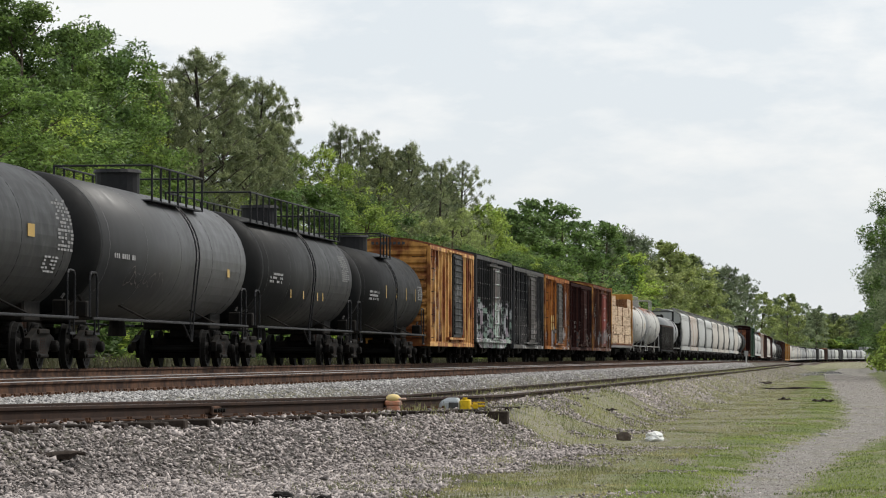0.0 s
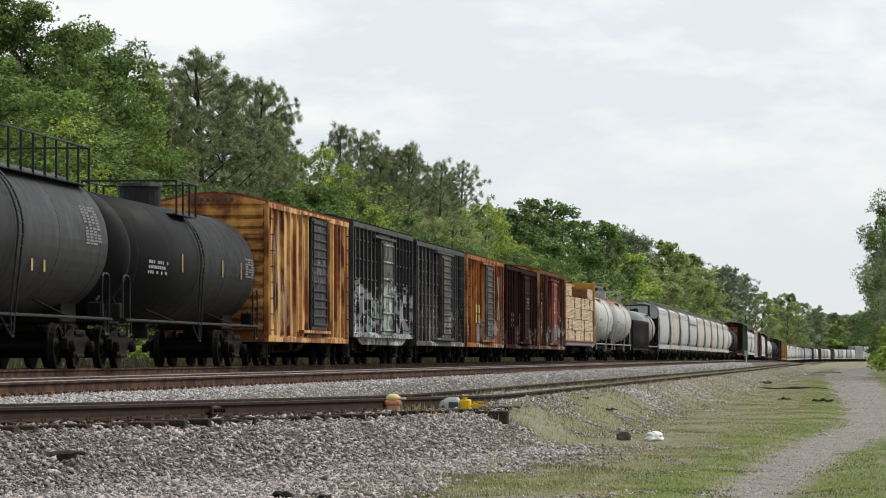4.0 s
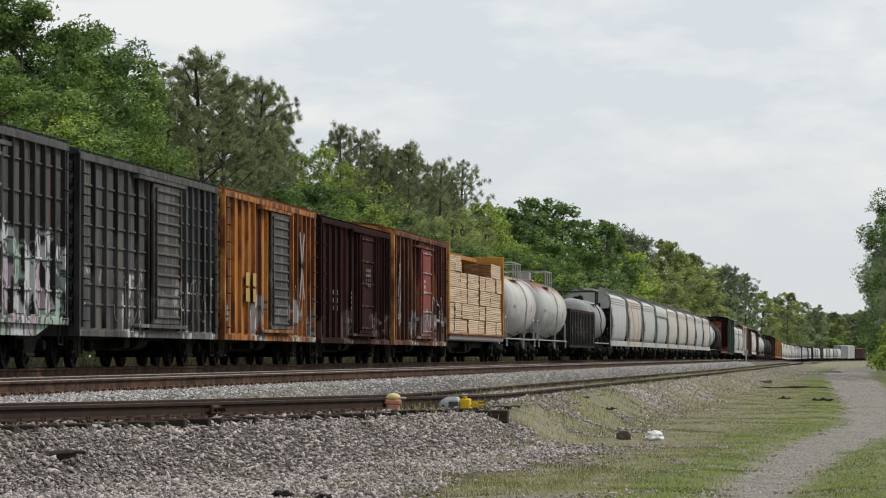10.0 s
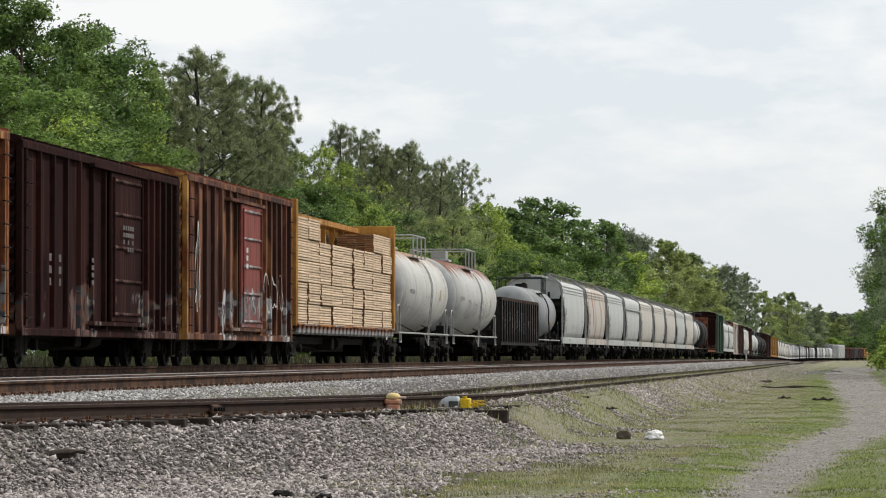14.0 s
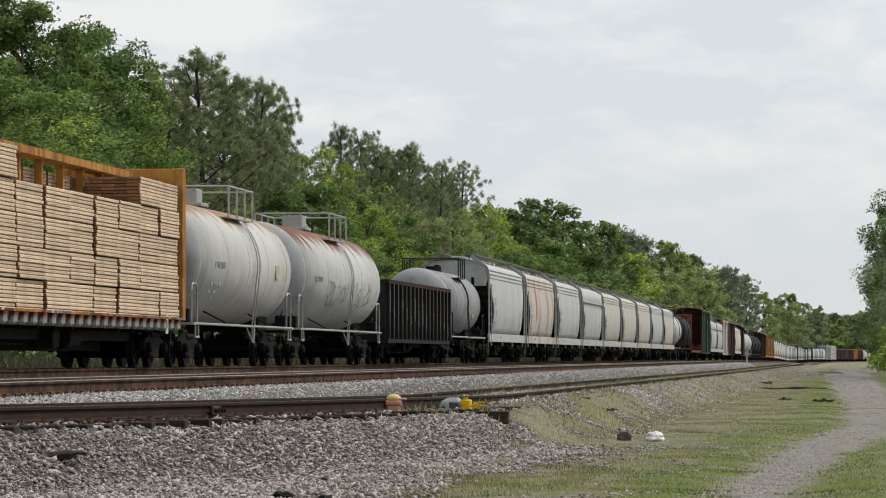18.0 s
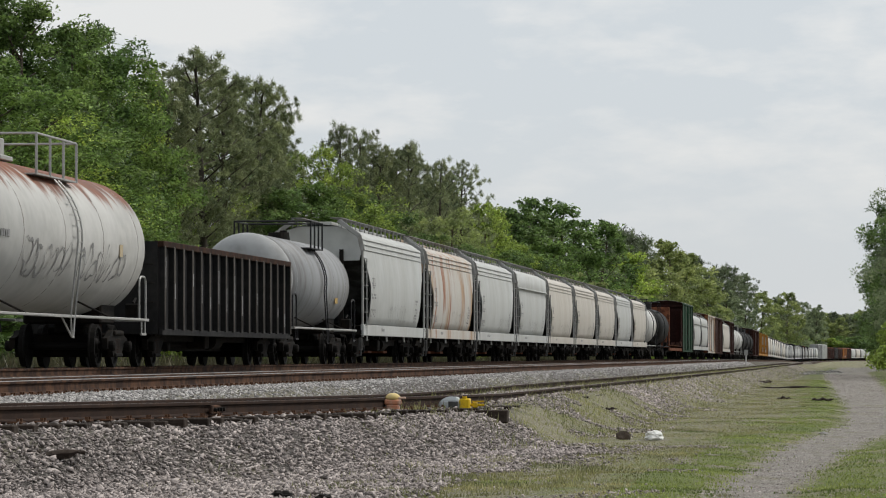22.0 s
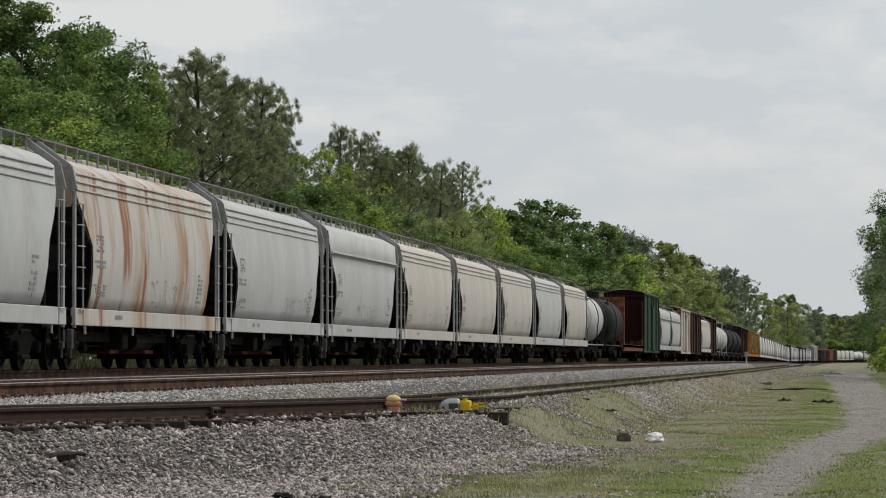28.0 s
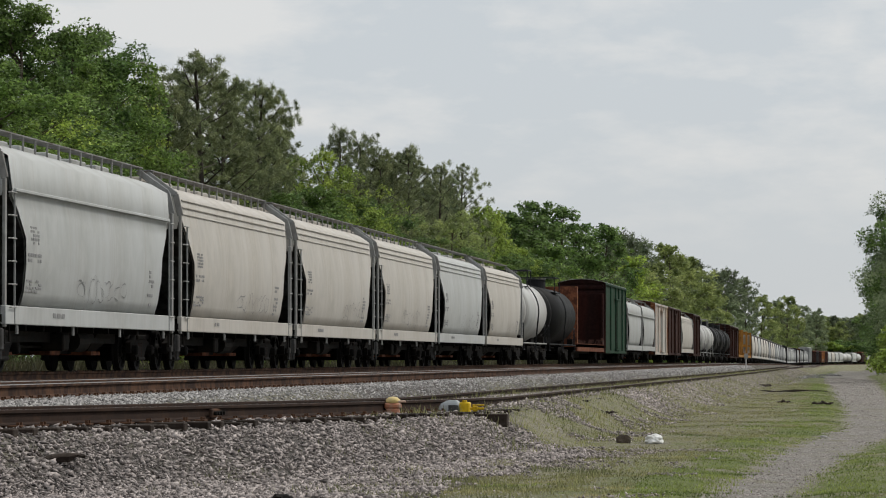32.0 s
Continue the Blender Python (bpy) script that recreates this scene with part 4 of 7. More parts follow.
def broadleaf(seed, material, height=15.0, spread=4.2, low=0.10, leaves=36000, size=0.105, clumps=150):
    """A broadleaf tree: stems that fork into limbs, each ending in a bough of leafy clumps with gaps between."""
    rng = np.random.default_rng(seed)
    top = new("tree")
    bm = bmesh.new()
    lean = rng.normal(size=2) * 0.5
    limb(bm, [(lean[0] * t, lean[1] * t, height * 0.85 * t) for t in np.linspace(0, 1, 7)], 0.22, 0.05, 8)
    cs, rs = [], []
    boughs = max(8, clumps // 5)
    for i in range(boughs):
        t = low + (1 - low) * ((i + 0.5) / boughs) ** 0.85
        prof = math.sin(math.pi * min(1, 0.16 + t * 0.80)) ** 0.75
        ang = i * 2.399 + rng.uniform(-0.5, 0.5)
        r = spread * prof * rng.uniform(0.35, 1.0) ** 0.55
        e = np.array((r * math.cos(ang) + lean[0] * t, r * math.sin(ang) + lean[1] * t, height * (0.05 + 0.90 * t) - 0.08 * r + rng.uniform(-0.3, 0.3)))
        foot = np.array((lean[0] * t, lean[1] * t, max(0.4, e[2] - r * 0.8)))
        limb(bm, [foot, foot * 0.5 + e * 0.5 + (0, 0, -0.15), e], 0.08, 0.02, 5)
        wide = (0.55 + 0.50 * prof) * spread / 4.2
        for k in range(rng.integers(4, 7)):
            off = rng.normal(size=3) * (0.95, 0.95, 0.50) * wide
            if k == 0:
                off = off * 0.2
            cs.append(e + off)
            rs.append(rng.uniform(0.50, 1.15) * wide)
            if k and k < 3:
                limb(bm, [foot * 0.3 + e * 0.7, e + off], 0.025, 0.010, 4)
    part("trunk", bm, "bark", top, smooth=True)
    v = leaf_sprays(np.array(cs), np.array(rs), leaves, size, rng)
    v[:, 2] = 0.3 + (v[:, 2] - 0.3) * (height - 0.3) / (v[:, 2].max() - 0.3)
    part("crown", sprays_mesh("crown", v, material), None, top)
    return top


def pine(seed, height=15.0, spread=3.6, leaves=60000, size=0.040, bare=0.30, boughs=88, tuft=1.0, material="needle"):
    """A pine: a straight bole and rising bare limbs that carry brush-like tufts towards their ends."""
    rng = np.random.default_rng(seed)
    top = new("pine_tree")
    bm = bmesh.new()
    lean = rng.normal(size=2) * 0.4
    limb(bm, [(lean[0] * t * t, lean[1] * t * t, height * 0.95 * t) for t in np.linspace(0, 1, 8)], 0.24, 0.05, 8)
    cs, rs = [], []
    lobes = rng.uniform(0.72, 1.12, 9)
    for i in range(boughs):
        t = bare + (1 - bare) * (i + 0.5) / boughs
        q = (t - bare) / (1 - bare)
        prof = min(1.0, 0.55 + 1.3 * q) * math.sqrt(max(0.05, 1 - (max(0, q - 0.30) / 0.72) ** 2))
        ang = i * 2.399 + rng.uniform(-0.6, 0.6)
        r = spread * prof * rng.uniform(0.45, 1.05) * lobes[int(ang * 1.5 + q * 4) % 9]
        z = height * (0.02 + 0.95 * t)
        tip = np.array((r * math.cos(ang) + lean[0] * t, r * math.sin(ang) + lean[1] * t, z + r * 0.20))
        base = np.array((lean[0] * t * t, lean[1] * t * t, z - r * 0.38))
        mid = base * 0.5 + tip * 0.5 + rng.normal(size=3) * 0.15 - (0, 0, 0.12)
        limb(bm, [base, mid, base * 0.06 + tip * 0.94], 0.062, 0.016, 5)
        for k in range(rng.integers(5, 9)):
            f = rng.uniform(0.35, 1.0) ** 0.6
            c = base * (1 - f) + tip * f + rng.normal(size=3) * np.array((0.50, 0.50, 0.24)) * (0.45 + 0.6 * f)
            limb(bm, [mid * 0.6 + tip * 0.4, c], 0.013, 0.007, 3)
            cs.append(c + (0, 0, 0.06))
            rs.append(rng.uniform(0.22, 0.40) * tuft)
    part("trunk", bm, "pine_bark", top, smooth=True)
    v = needle_tufts(np.array(cs), np.array(rs), leaves, size, rng)
    v[:, 2] *= height / v[:, 2].max()
    part("crown", sprays_mesh("crown", v, material), None, top)
    return top


LABELS = {"a": "tall fresh green broadleaf tree behind the railway", "b": "dense dark green broadleaf tree in the wood edge",
          "c": "young yellow-green broadleaf tree in spring leaf", "d": "green broadleaf tree in the distant wood, haze in its leaf colour",
          "e": "olive-green broadleaf tree in thin leaf, paled to suggest haze", "g": "broad old pine with bare trunk and spreading limbs", "p": "tall dark pine with an open tufted crown", "q": "slender olive pine with thin see-through crown"}
LEAN = dict(leaves=13000, size=0.20)
SPARSE = dict(leaves=15000, size=0.12)
KINDS = {
    "a": [broadleaf(1, "leaf_a"), broadleaf(2, "leaf_a", 15, 3.8)],
    "b": [broadleaf(3, "leaf_b", 15, 4.4), broadleaf(4, "leaf_b", 15, 3.9)],
    "c": [broadleaf(5, "leaf_c", 15, 4.0, leaves=21000), broadleaf(6, "leaf_c", 15, 4.6, leaves=21000)],
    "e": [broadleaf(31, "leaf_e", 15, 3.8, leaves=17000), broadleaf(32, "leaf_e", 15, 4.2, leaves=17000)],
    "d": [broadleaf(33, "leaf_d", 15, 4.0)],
    "q": [pine(51, 15, 2.9, 30000, 0.042, 0.3, 56, 1.0, "needle_pale"), pine(52, 15, 3.2, 30000, 0.042, 0.25, 62, 1.0, "needle_pale")],
    "g": [pine(61, 15, 3.9, 52000, 0.040, 0.34, 62, 1.05)],
    "p": [pine(7, 15, 3.2), pine(8, 15, 3.6), pine(9, 15, 2.9)],
}
FAR_KINDS = {
    "a": [broadleaf(11, "leaf_a", **LEAN), broadleaf(12, "leaf_a", 15, 3.8, **LEAN)],
    "b": [broadleaf(13, "leaf_b", 15, 4.4, **LEAN), broadleaf(14, "leaf_b", 15, 3.9, **LEAN)],
    "c": [broadleaf(15, "leaf_c", 15, 4.2, **LEAN)],
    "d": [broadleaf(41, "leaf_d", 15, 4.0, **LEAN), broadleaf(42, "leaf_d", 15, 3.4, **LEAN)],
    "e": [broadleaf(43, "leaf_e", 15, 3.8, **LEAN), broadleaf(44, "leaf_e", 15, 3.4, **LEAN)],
    "p": [pine(17, 15, 3.2, tuft=1.5, material="needle_far", **SPARSE), pine(18, 15, 3.6, tuft=1.5, material="needle_far", **SPARSE)],
}
used = set()
tree_rng = random.Random(11)


def plant(kind, x, y, height, wide=1.0, group="trees of the wood edge"):
    """Puts a tree of one kind at a place, grown to its height."""
    proto = tree_rng.choice((KINDS if y < 330 else FAR_KINDS)[kind])
    m = pose(x, y, land(x, y) - 0.05, 0, 0, tree_rng.uniform(0, 360))
    s = height / 15.0
    if proto.name not in used:
        used.add(proto.name)
        ob = proto
        ob.matrix_basis = m
    else:
        ob = copy_thing(proto, m)
    ob.scale = (s * wide, s * wide, s)
    return tagged(ob, LABELS[kind], "tree", group)


# the trees that make the skyline: kind, x, y, height, width
SKYLINE = [
    ("b", -33.0, 141.5, 15.5, 1.09), ("a", -31.0, 139.8, 14.4, 0.96), ("a", -28.0, 122.5, 10.7, 1.33), ("b", -32.0, 153.3, 14.1, 1.02),
    ("b", -34.0, 159.4, 15.1, 0.90), ("a", -31.0, 154.2, 13.3, 1.04), ("b", -34.0, 173.7, 14.0, 0.90), ("c", -34.0, 178.3, 14.1, 0.76),
    ("c", -31.0, 159.0, 13.2, 0.78), ("a", -28.0, 132.2, 9.7, 1.37), ("c", -29.0, 144.8, 10.2, 0.90), ("g", -30.5, 177.7, 15.4, 1.12),
    ("p", -32.4, 202.8, 16.0, 0.78), ("p", -33.0, 197.8, 16.1, 0.98), ("p", -30.5, 168.0, 13.2, 0.88), ("p", -33.0, 215.3, 15.1, 0.50),
    ("c", -33.0, 233.8, 13.9, 0.92), ("a", -29.0, 202.2, 10.1, 1.13), ("q", -33.0, 244.2, 16.2, 0.79),
    ("q", -34.0, 260.3, 16.6, 0.89), ("p", -32.0, 256.8, 15.3, 0.90), ("q", -33.0, 280.0, 17.0, 0.93), ("q", -34.0, 310.1, 17.3, 0.78),
    ("q", -33.0, 318.4, 17.3, 0.86), ("e", -30.0, 283.3, 12.0, 1.07), ("e", -31.0, 271.6, 11.3, 1.09), ("b", -30.0, 233.7, 11.2, 1.20),
    ("c", -33.0, 335.3, 14.5, 1.01), ("c", -31.0, 324.8, 13.3, 0.93), ("b", -32.0, 351.8, 14.7, 1.11), ("b", -33.0, 388.3, 17.2, 0.96),
    ("b", -33.0, 438.1, 18.5, 1.13), ("b", -34.0, 490.0, 18.6, 1.03), ("a", -30.0, 365.8, 12.2, 1.17), ("c", -29.0, 318.8, 10.3, 1.12),
    ("p", -36.0, 595.2, 21.8, 0.89), ("p", -36.0, 650.9, 22.6, 0.97), ("p", -36.0, 560.8, 19.3, 0.83), ("e", -35.0, 730.5, 24.0, 0.97),
    ("c", -32.0, 549.2, 16.3, 1.17), ("p", -36.0, 872.3, 25.3, 1.05), ("p", -36.0, 1085.5, 28.8, 1.02), ("p", -37.0, 1024.7, 26.0, 1.04),
    ("e", -33.0, 746.2, 22.3, 1.09), ("p", -38.0, 1321.9, 31.2, 0.94), ("p", -38.0, 818.3, 25.0, 0.96), ("e", -33.0, 630.4, 17.7, 1.05),
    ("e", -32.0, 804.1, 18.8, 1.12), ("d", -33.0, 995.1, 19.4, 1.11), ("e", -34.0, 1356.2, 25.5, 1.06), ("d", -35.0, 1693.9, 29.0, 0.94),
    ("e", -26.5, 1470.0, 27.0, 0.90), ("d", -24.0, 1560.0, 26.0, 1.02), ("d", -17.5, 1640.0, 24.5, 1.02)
]
for row in SKYLINE:
    plant(*row)
# the wood's lower front edge and its depth
for i in range(46):
    y = 128 + 560 * (i / 46.0) ** 1.35
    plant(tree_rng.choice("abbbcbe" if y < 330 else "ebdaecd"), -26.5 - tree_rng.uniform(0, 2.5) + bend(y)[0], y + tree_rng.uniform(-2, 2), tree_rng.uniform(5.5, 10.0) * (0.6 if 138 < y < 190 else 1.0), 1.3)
for i in range(26):
    y = 145 + 24 * i
    plant(tree_rng.choice("pabp" if y < 330 else "pdep"), -38 - tree_rng.uniform(0, 7) + bend(y)[0], y, tree_rng.uniform(12.0, 15.0) if y < 250 else tree_rng.uniform(16.0, 19.0), 1.25)
# undergrowth along the bank
SHRUBS = [broadleaf(21, "leaf_b", 4.0, 2.4, 0.0, 4200, 0.15, 40), broadleaf(22, "leaf_b", 4.0, 2.2, 0.0, 4200, 0.15, 40), broadleaf(23, "leaf_c", 4.0, 2.4, 0.0, 4200, 0.15, 40)]
for ob in SHRUBS:
    ob.name = "shrub"
shrub_used = set()


def shrub(x, y, height, wide, where):
    proto = tree_rng.choice(SHRUBS)
    m = pose(x, y, land(x, y) - 0.1, 0, 0, tree_rng.uniform(0, 360))
    if proto.name in shrub_used:
        ob = copy_thing(proto, m)
    else:
        shrub_used.add(proto.name)
        ob = proto
        ob.matrix_basis = m
    s = height / 4.0
    ob.scale = (s * wide, s * wide, s)
    tagged(ob, "leafy green shrub in the undergrowth " + where, "shrub", "shrubs " + where)


for i in range(64):
    y = 88 + 5.2 * i * (1 + i / 90)
    shrub(-24.6 - tree_rng.uniform(0, 2.2) + bend(y)[0], y + tree_rng.uniform(-1.5, 1.5), tree_rng.uniform(2.4, 4.2), 1.35, "below the wood edge")
# the woods behind the far bend: a closed front with undergrowth
for i in range(46):
    x = -38 + i * 1.45
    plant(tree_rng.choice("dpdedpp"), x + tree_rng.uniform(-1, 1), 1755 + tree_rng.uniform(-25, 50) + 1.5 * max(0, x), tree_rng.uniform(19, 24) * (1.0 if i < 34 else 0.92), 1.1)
for i in range(24):
    shrub(-36 + i * 2.4, 1715 + tree_rng.uniform(-8, 8) + max(0, i * 2.4 - 30), tree_rng.uniform(8, 12), 1.4, "at the far bend")
# beside the path: a dense wall of leaves
for i in range(15):
    y = 218 + i * 21
    plant(tree_rng.choice("bbd"), 3.85 + 0.0050 * (y - 218) + tree_rng.uniform(-0.4, 0.8), y, tree_rng.uniform(12.3, 14.2), 0.92, "trees beside the path")
for i in range(24):
    y = 200 + i * 14
    shrub(4.15 + 0.0040 * (y - 200) + tree_rng.uniform(-0.5, 0.9), y, tree_rng.uniform(2.6, 5.0), 1.0, "beside the path")


# ---- rolling stock: the origin of a car lies on the rail tops under its middle, y along the train ----
WHEEL_R = 0.46


def lathe_y(bm, prof, cz, seg=36, cx=0.0):
    """Turns a profile of (y, radius) round a lengthwise axis."""
    rings = [[(cx + r * math.sin(2 * math.pi * k / seg), y, cz + r * math.cos(2 * math.pi * k / seg)) for k in range(seg)] for y, r in prof]
    return loft(bm, rings, caps=True)


def lathe_x(bm, prof, seg=20):
    rings = [[(x, r * math.sin(2 * math.pi * k / seg), r * math.cos(2 * math.pi * k / seg)) for k in range(seg)] for x, r in prof]
    return loft(bm, rings, caps=True, smooth=False)


def make_shared():
    sh = {}
    bm = bmesh.new()
    for s in (-1, 1):
        lathe_x(bm, [(s * 0.68, 0.16), (s * 0.68, WHEEL_R + 0.025), (s * 0.71, WHEEL_R + 0.02), (s * 0.72, WHEEL_R), (s * 0.82, WHEEL_R - 0.006), (s * 0.82, 0.39), (s * 0.77, 0.37), (s * 0.76, 0.17), (s * 0.83, 0.14)])
        for k in range(6):
            a = k * math.pi / 3
            box(bm, s * 0.78, 0.27 * math.sin(a), 0.27 * math.cos(a), 0.03, 0.05, 0.05)
    lathe_x(bm, [(-1.06, 0.07), (-0.66, 0.08), (0.66, 0.08), (1.06, 0.07)], 10)
    sh["wheelset"] = mesh_of("wheelset", bm, "wheel")
    bm = bmesh.new()
    lathe_x(bm, [(0.0, 0.115), (0.10, 0.115), (0.13, 0.09), (0.14, 0.03)], 14)
    sh["bearing"] = mesh_of("bearing_cap", bm, "dark_steel")
    # cast side frame with its spring opening
    bm = bmesh.new()
    outline = [(-1.12, 0.40), (-1.12, 0.62), (-0.80, 0.68), (-0.45, 0.80), (0.45, 0.80), (0.80, 0.68), (1.12, 0.62), (1.12, 0.40), (0.98, 0.40), (0.98, 0.52), (0.78, 0.52), (0.62, 0.40), (0.40, 0.22), (-0.40, 0.22), (-0.62, 0.40), (-0.78, 0.52), (-0.98, 0.52), (-0.98, 0.40)]
    lo = [bm.verts.new((-0.06, y, z)) for y, z in outline]
    hi = [bm.verts.new((0.06, y, z)) for y, z in outline]
    bm.faces.new(lo)
    bm.faces.new(hi)
    n = len(outline)
    for i in range(n):
        bm.faces.new((lo[i], lo[(i + 1) % n], hi[(i + 1) % n], hi[i]))
    bmesh.ops.recalc_face_normals(bm, faces=bm.faces)
    box(bm, 0.03, 0, 0.74, 0.16, 0.95, 0.10, 0.02)
    box(bm, 0.03, 0, 0.27, 0.16, 0.75, 0.08, 0.02)
    sh["side_frame"] = mesh_of("side_frame", bm, "dark_steel")
    bm = bmesh.new()
    for dy in (-0.17, 0.0, 0.17):
        for z in np.linspace(0.33, 0.60, 6):
            bmesh.ops.create_cone(bm, cap_ends=True, segments=10, radius1=0.07, radius2=0.07, depth=0.028, matrix=Matrix.Translation((0, dy, z)))
    sh["spring"] = mesh_of("spring_nest", bm, "dark_rust")
    bm = bmesh.new()
    box(bm, 0, 0, 0.62, 2.1, 0.38, 0.22, 0.03)
    box(bm, 0, 0, 0.78, 0.8, 0.6, 0.16, 0.03)
    box(bm, 0, 0, 0.30, 1.9, 0.62, 0.16, 0.02)
    for e in (-0.36, 0.36):
        box(bm, 0, e, 0.42, 1.5, 0.10, 0.14, 0.02)
    sh["bolster"] = mesh_of("bolster", bm, "dark_steel")
    bm = bmesh.new()
    box(bm, 0, 0.0, 0.86, 0.30, 0.9, 0.24, 0.03)
    box(bm, 0, 0.55, 0.86, 0.22, 0.34, 0.28, 0.05)
    box(bm, 0.09, 0.70, 0.86, 0.10, 0.16, 0.26, 0.03)
    sh["coupler"] = mesh_of("coupler", bm, "dark_rust")
    bm = bmesh.new()
    pipe(bm, [(0.35, 0.0, 0.80), (0.36, 0.25, 0.55), (0.33, 0.42, 0.38), (0.25, 0.62, 0.36)], 0.028, 6)
    sh["hose"] = mesh_of("brake_hose", bm, "black_paint")
    bm = bmesh.new()
    pipe(bm, [(0, -0.22, 0), (0.06, -0.22, 0), (0.06, 0.22, 0), (0, 0.22, 0)], 0.013, 5)
    sh["rung"] = mesh_of("grab_iron", bm, "dark_steel")
    sh["rung_light"] = mesh_of("grab_iron_light", pipe(bmesh.new(), [(0, -0.22, 0), (0.06, -0.22, 0), (0.06, 0.22, 0), (0, 0.22, 0)], 0.014, 5), "galv")
    bm = bmesh.new()
    pipe(bm, [(0, -0.2, 0.42), (0.0, -0.2, 0.0), (0, 0.2, 0.0), (0, 0.2, 0.42)], 0.02, 5)
    sh["step"] = mesh_of("sill_step", bm, "dark_steel")
    return sh


SH = make_shared()
WHEELSETS = []


def truck(car, y, spin, simple=False):
    t = part("truck", SH["bolster"], None, car, at=pose(0, y, 0))
    for s in (-1, 1):
        part("side_frame", SH["side_frame"], None, t, at=pose(s * 1.0, 0, 0, 0, 0, 0 if s > 0 else 180))
        if not simple:
            part("spring_nest", SH["spring"], None, t, at=pose(s * 1.0, 0, 0))
    for d in (-0.89, 0.89):
        w = part("wheelset", SH["wheelset"], None, t, at=pose(0, d, WHEEL_R))
        if spin:
            WHEELSETS.append((w, d))
        if not simple:
            part("bearing_cap", SH["bearing"], None, t, at=pose(1.06, d, WHEEL_R))
            part("bearing_cap", SH["bearing"], None, t, at=pose(-1.06, d, WHEEL_R, 0, 0, 180))
    return t


def running_gear(car, length, spin=True, simple=False, inset=2.3):
    for s in (-1, 1):
        truck(car, s * (length / 2 - inset), spin, simple)
        part("coupler", SH["coupler"], None, car, at=pose(0, s * (length / 2 - 0.75), 0, 0, 0, 0 if s > 0 else 180))
        if not simple:
            part("brake_hose", SH["hose"], None, car, at=pose(0, s * (length / 2 - 0.65), 0, 0, 0, 0 if s > 0 else 180))


def underframe(car, length, z0=0.72, z1=1.0, rig=True):
    bm = bmesh.new()
    box(bm, 0, 0, (z0 + z1) / 2 - 0.02, 0.36, length - 1.5, z1 - z0 + 0.1)
    box(bm, 0, 0, 0.62, 0.34, length - 8.0, 0.5)
    for e in (-0.7, 0.7):
        box(bm, e, 0, 0.70, 0.10, length - 7.0, 0.22)
    for y in np.arange(-length / 2 + 3.4, length / 2 - 3.3, 1.6):
        box(bm, 0, y, z1 - 0.12, 2.5, 0.12, 0.18)
    part("centre_sill", bm, "dark_steel", car)
    if rig:
        bm = bmesh.new()
        bmesh.ops.create_cone(bm, cap_ends=True, segments=14, radius1=0.22, radius2=0.22, depth=1.1, matrix=pose(0.75, 1.3, 0.62, 90))
        part("brake_reservoir", bm, "dark_steel", car)
        bm = bmesh.new()
        box(bm, 0.8, -0.9, 0.6, 0.45, 0.6, 0.35, 0.03)
        rod(bm, (0.5, -4, 0.5), (0.5, 4, 0.5), 0.025)
        part("brake_rigging", bm, "dark_steel", car)


def marks(name, bars, material, car, x, label="", depth=0.004):
    """Small painted bars on the side that faces +x: (y, z, width, height) each."""
    bm = bmesh.new()
    for y, z, w, h in bars:
        xx = x(y, z) if callable(x) else x
        box(bm, xx, y, z, depth, w, h)
    return part(name, bm, material, car, label)


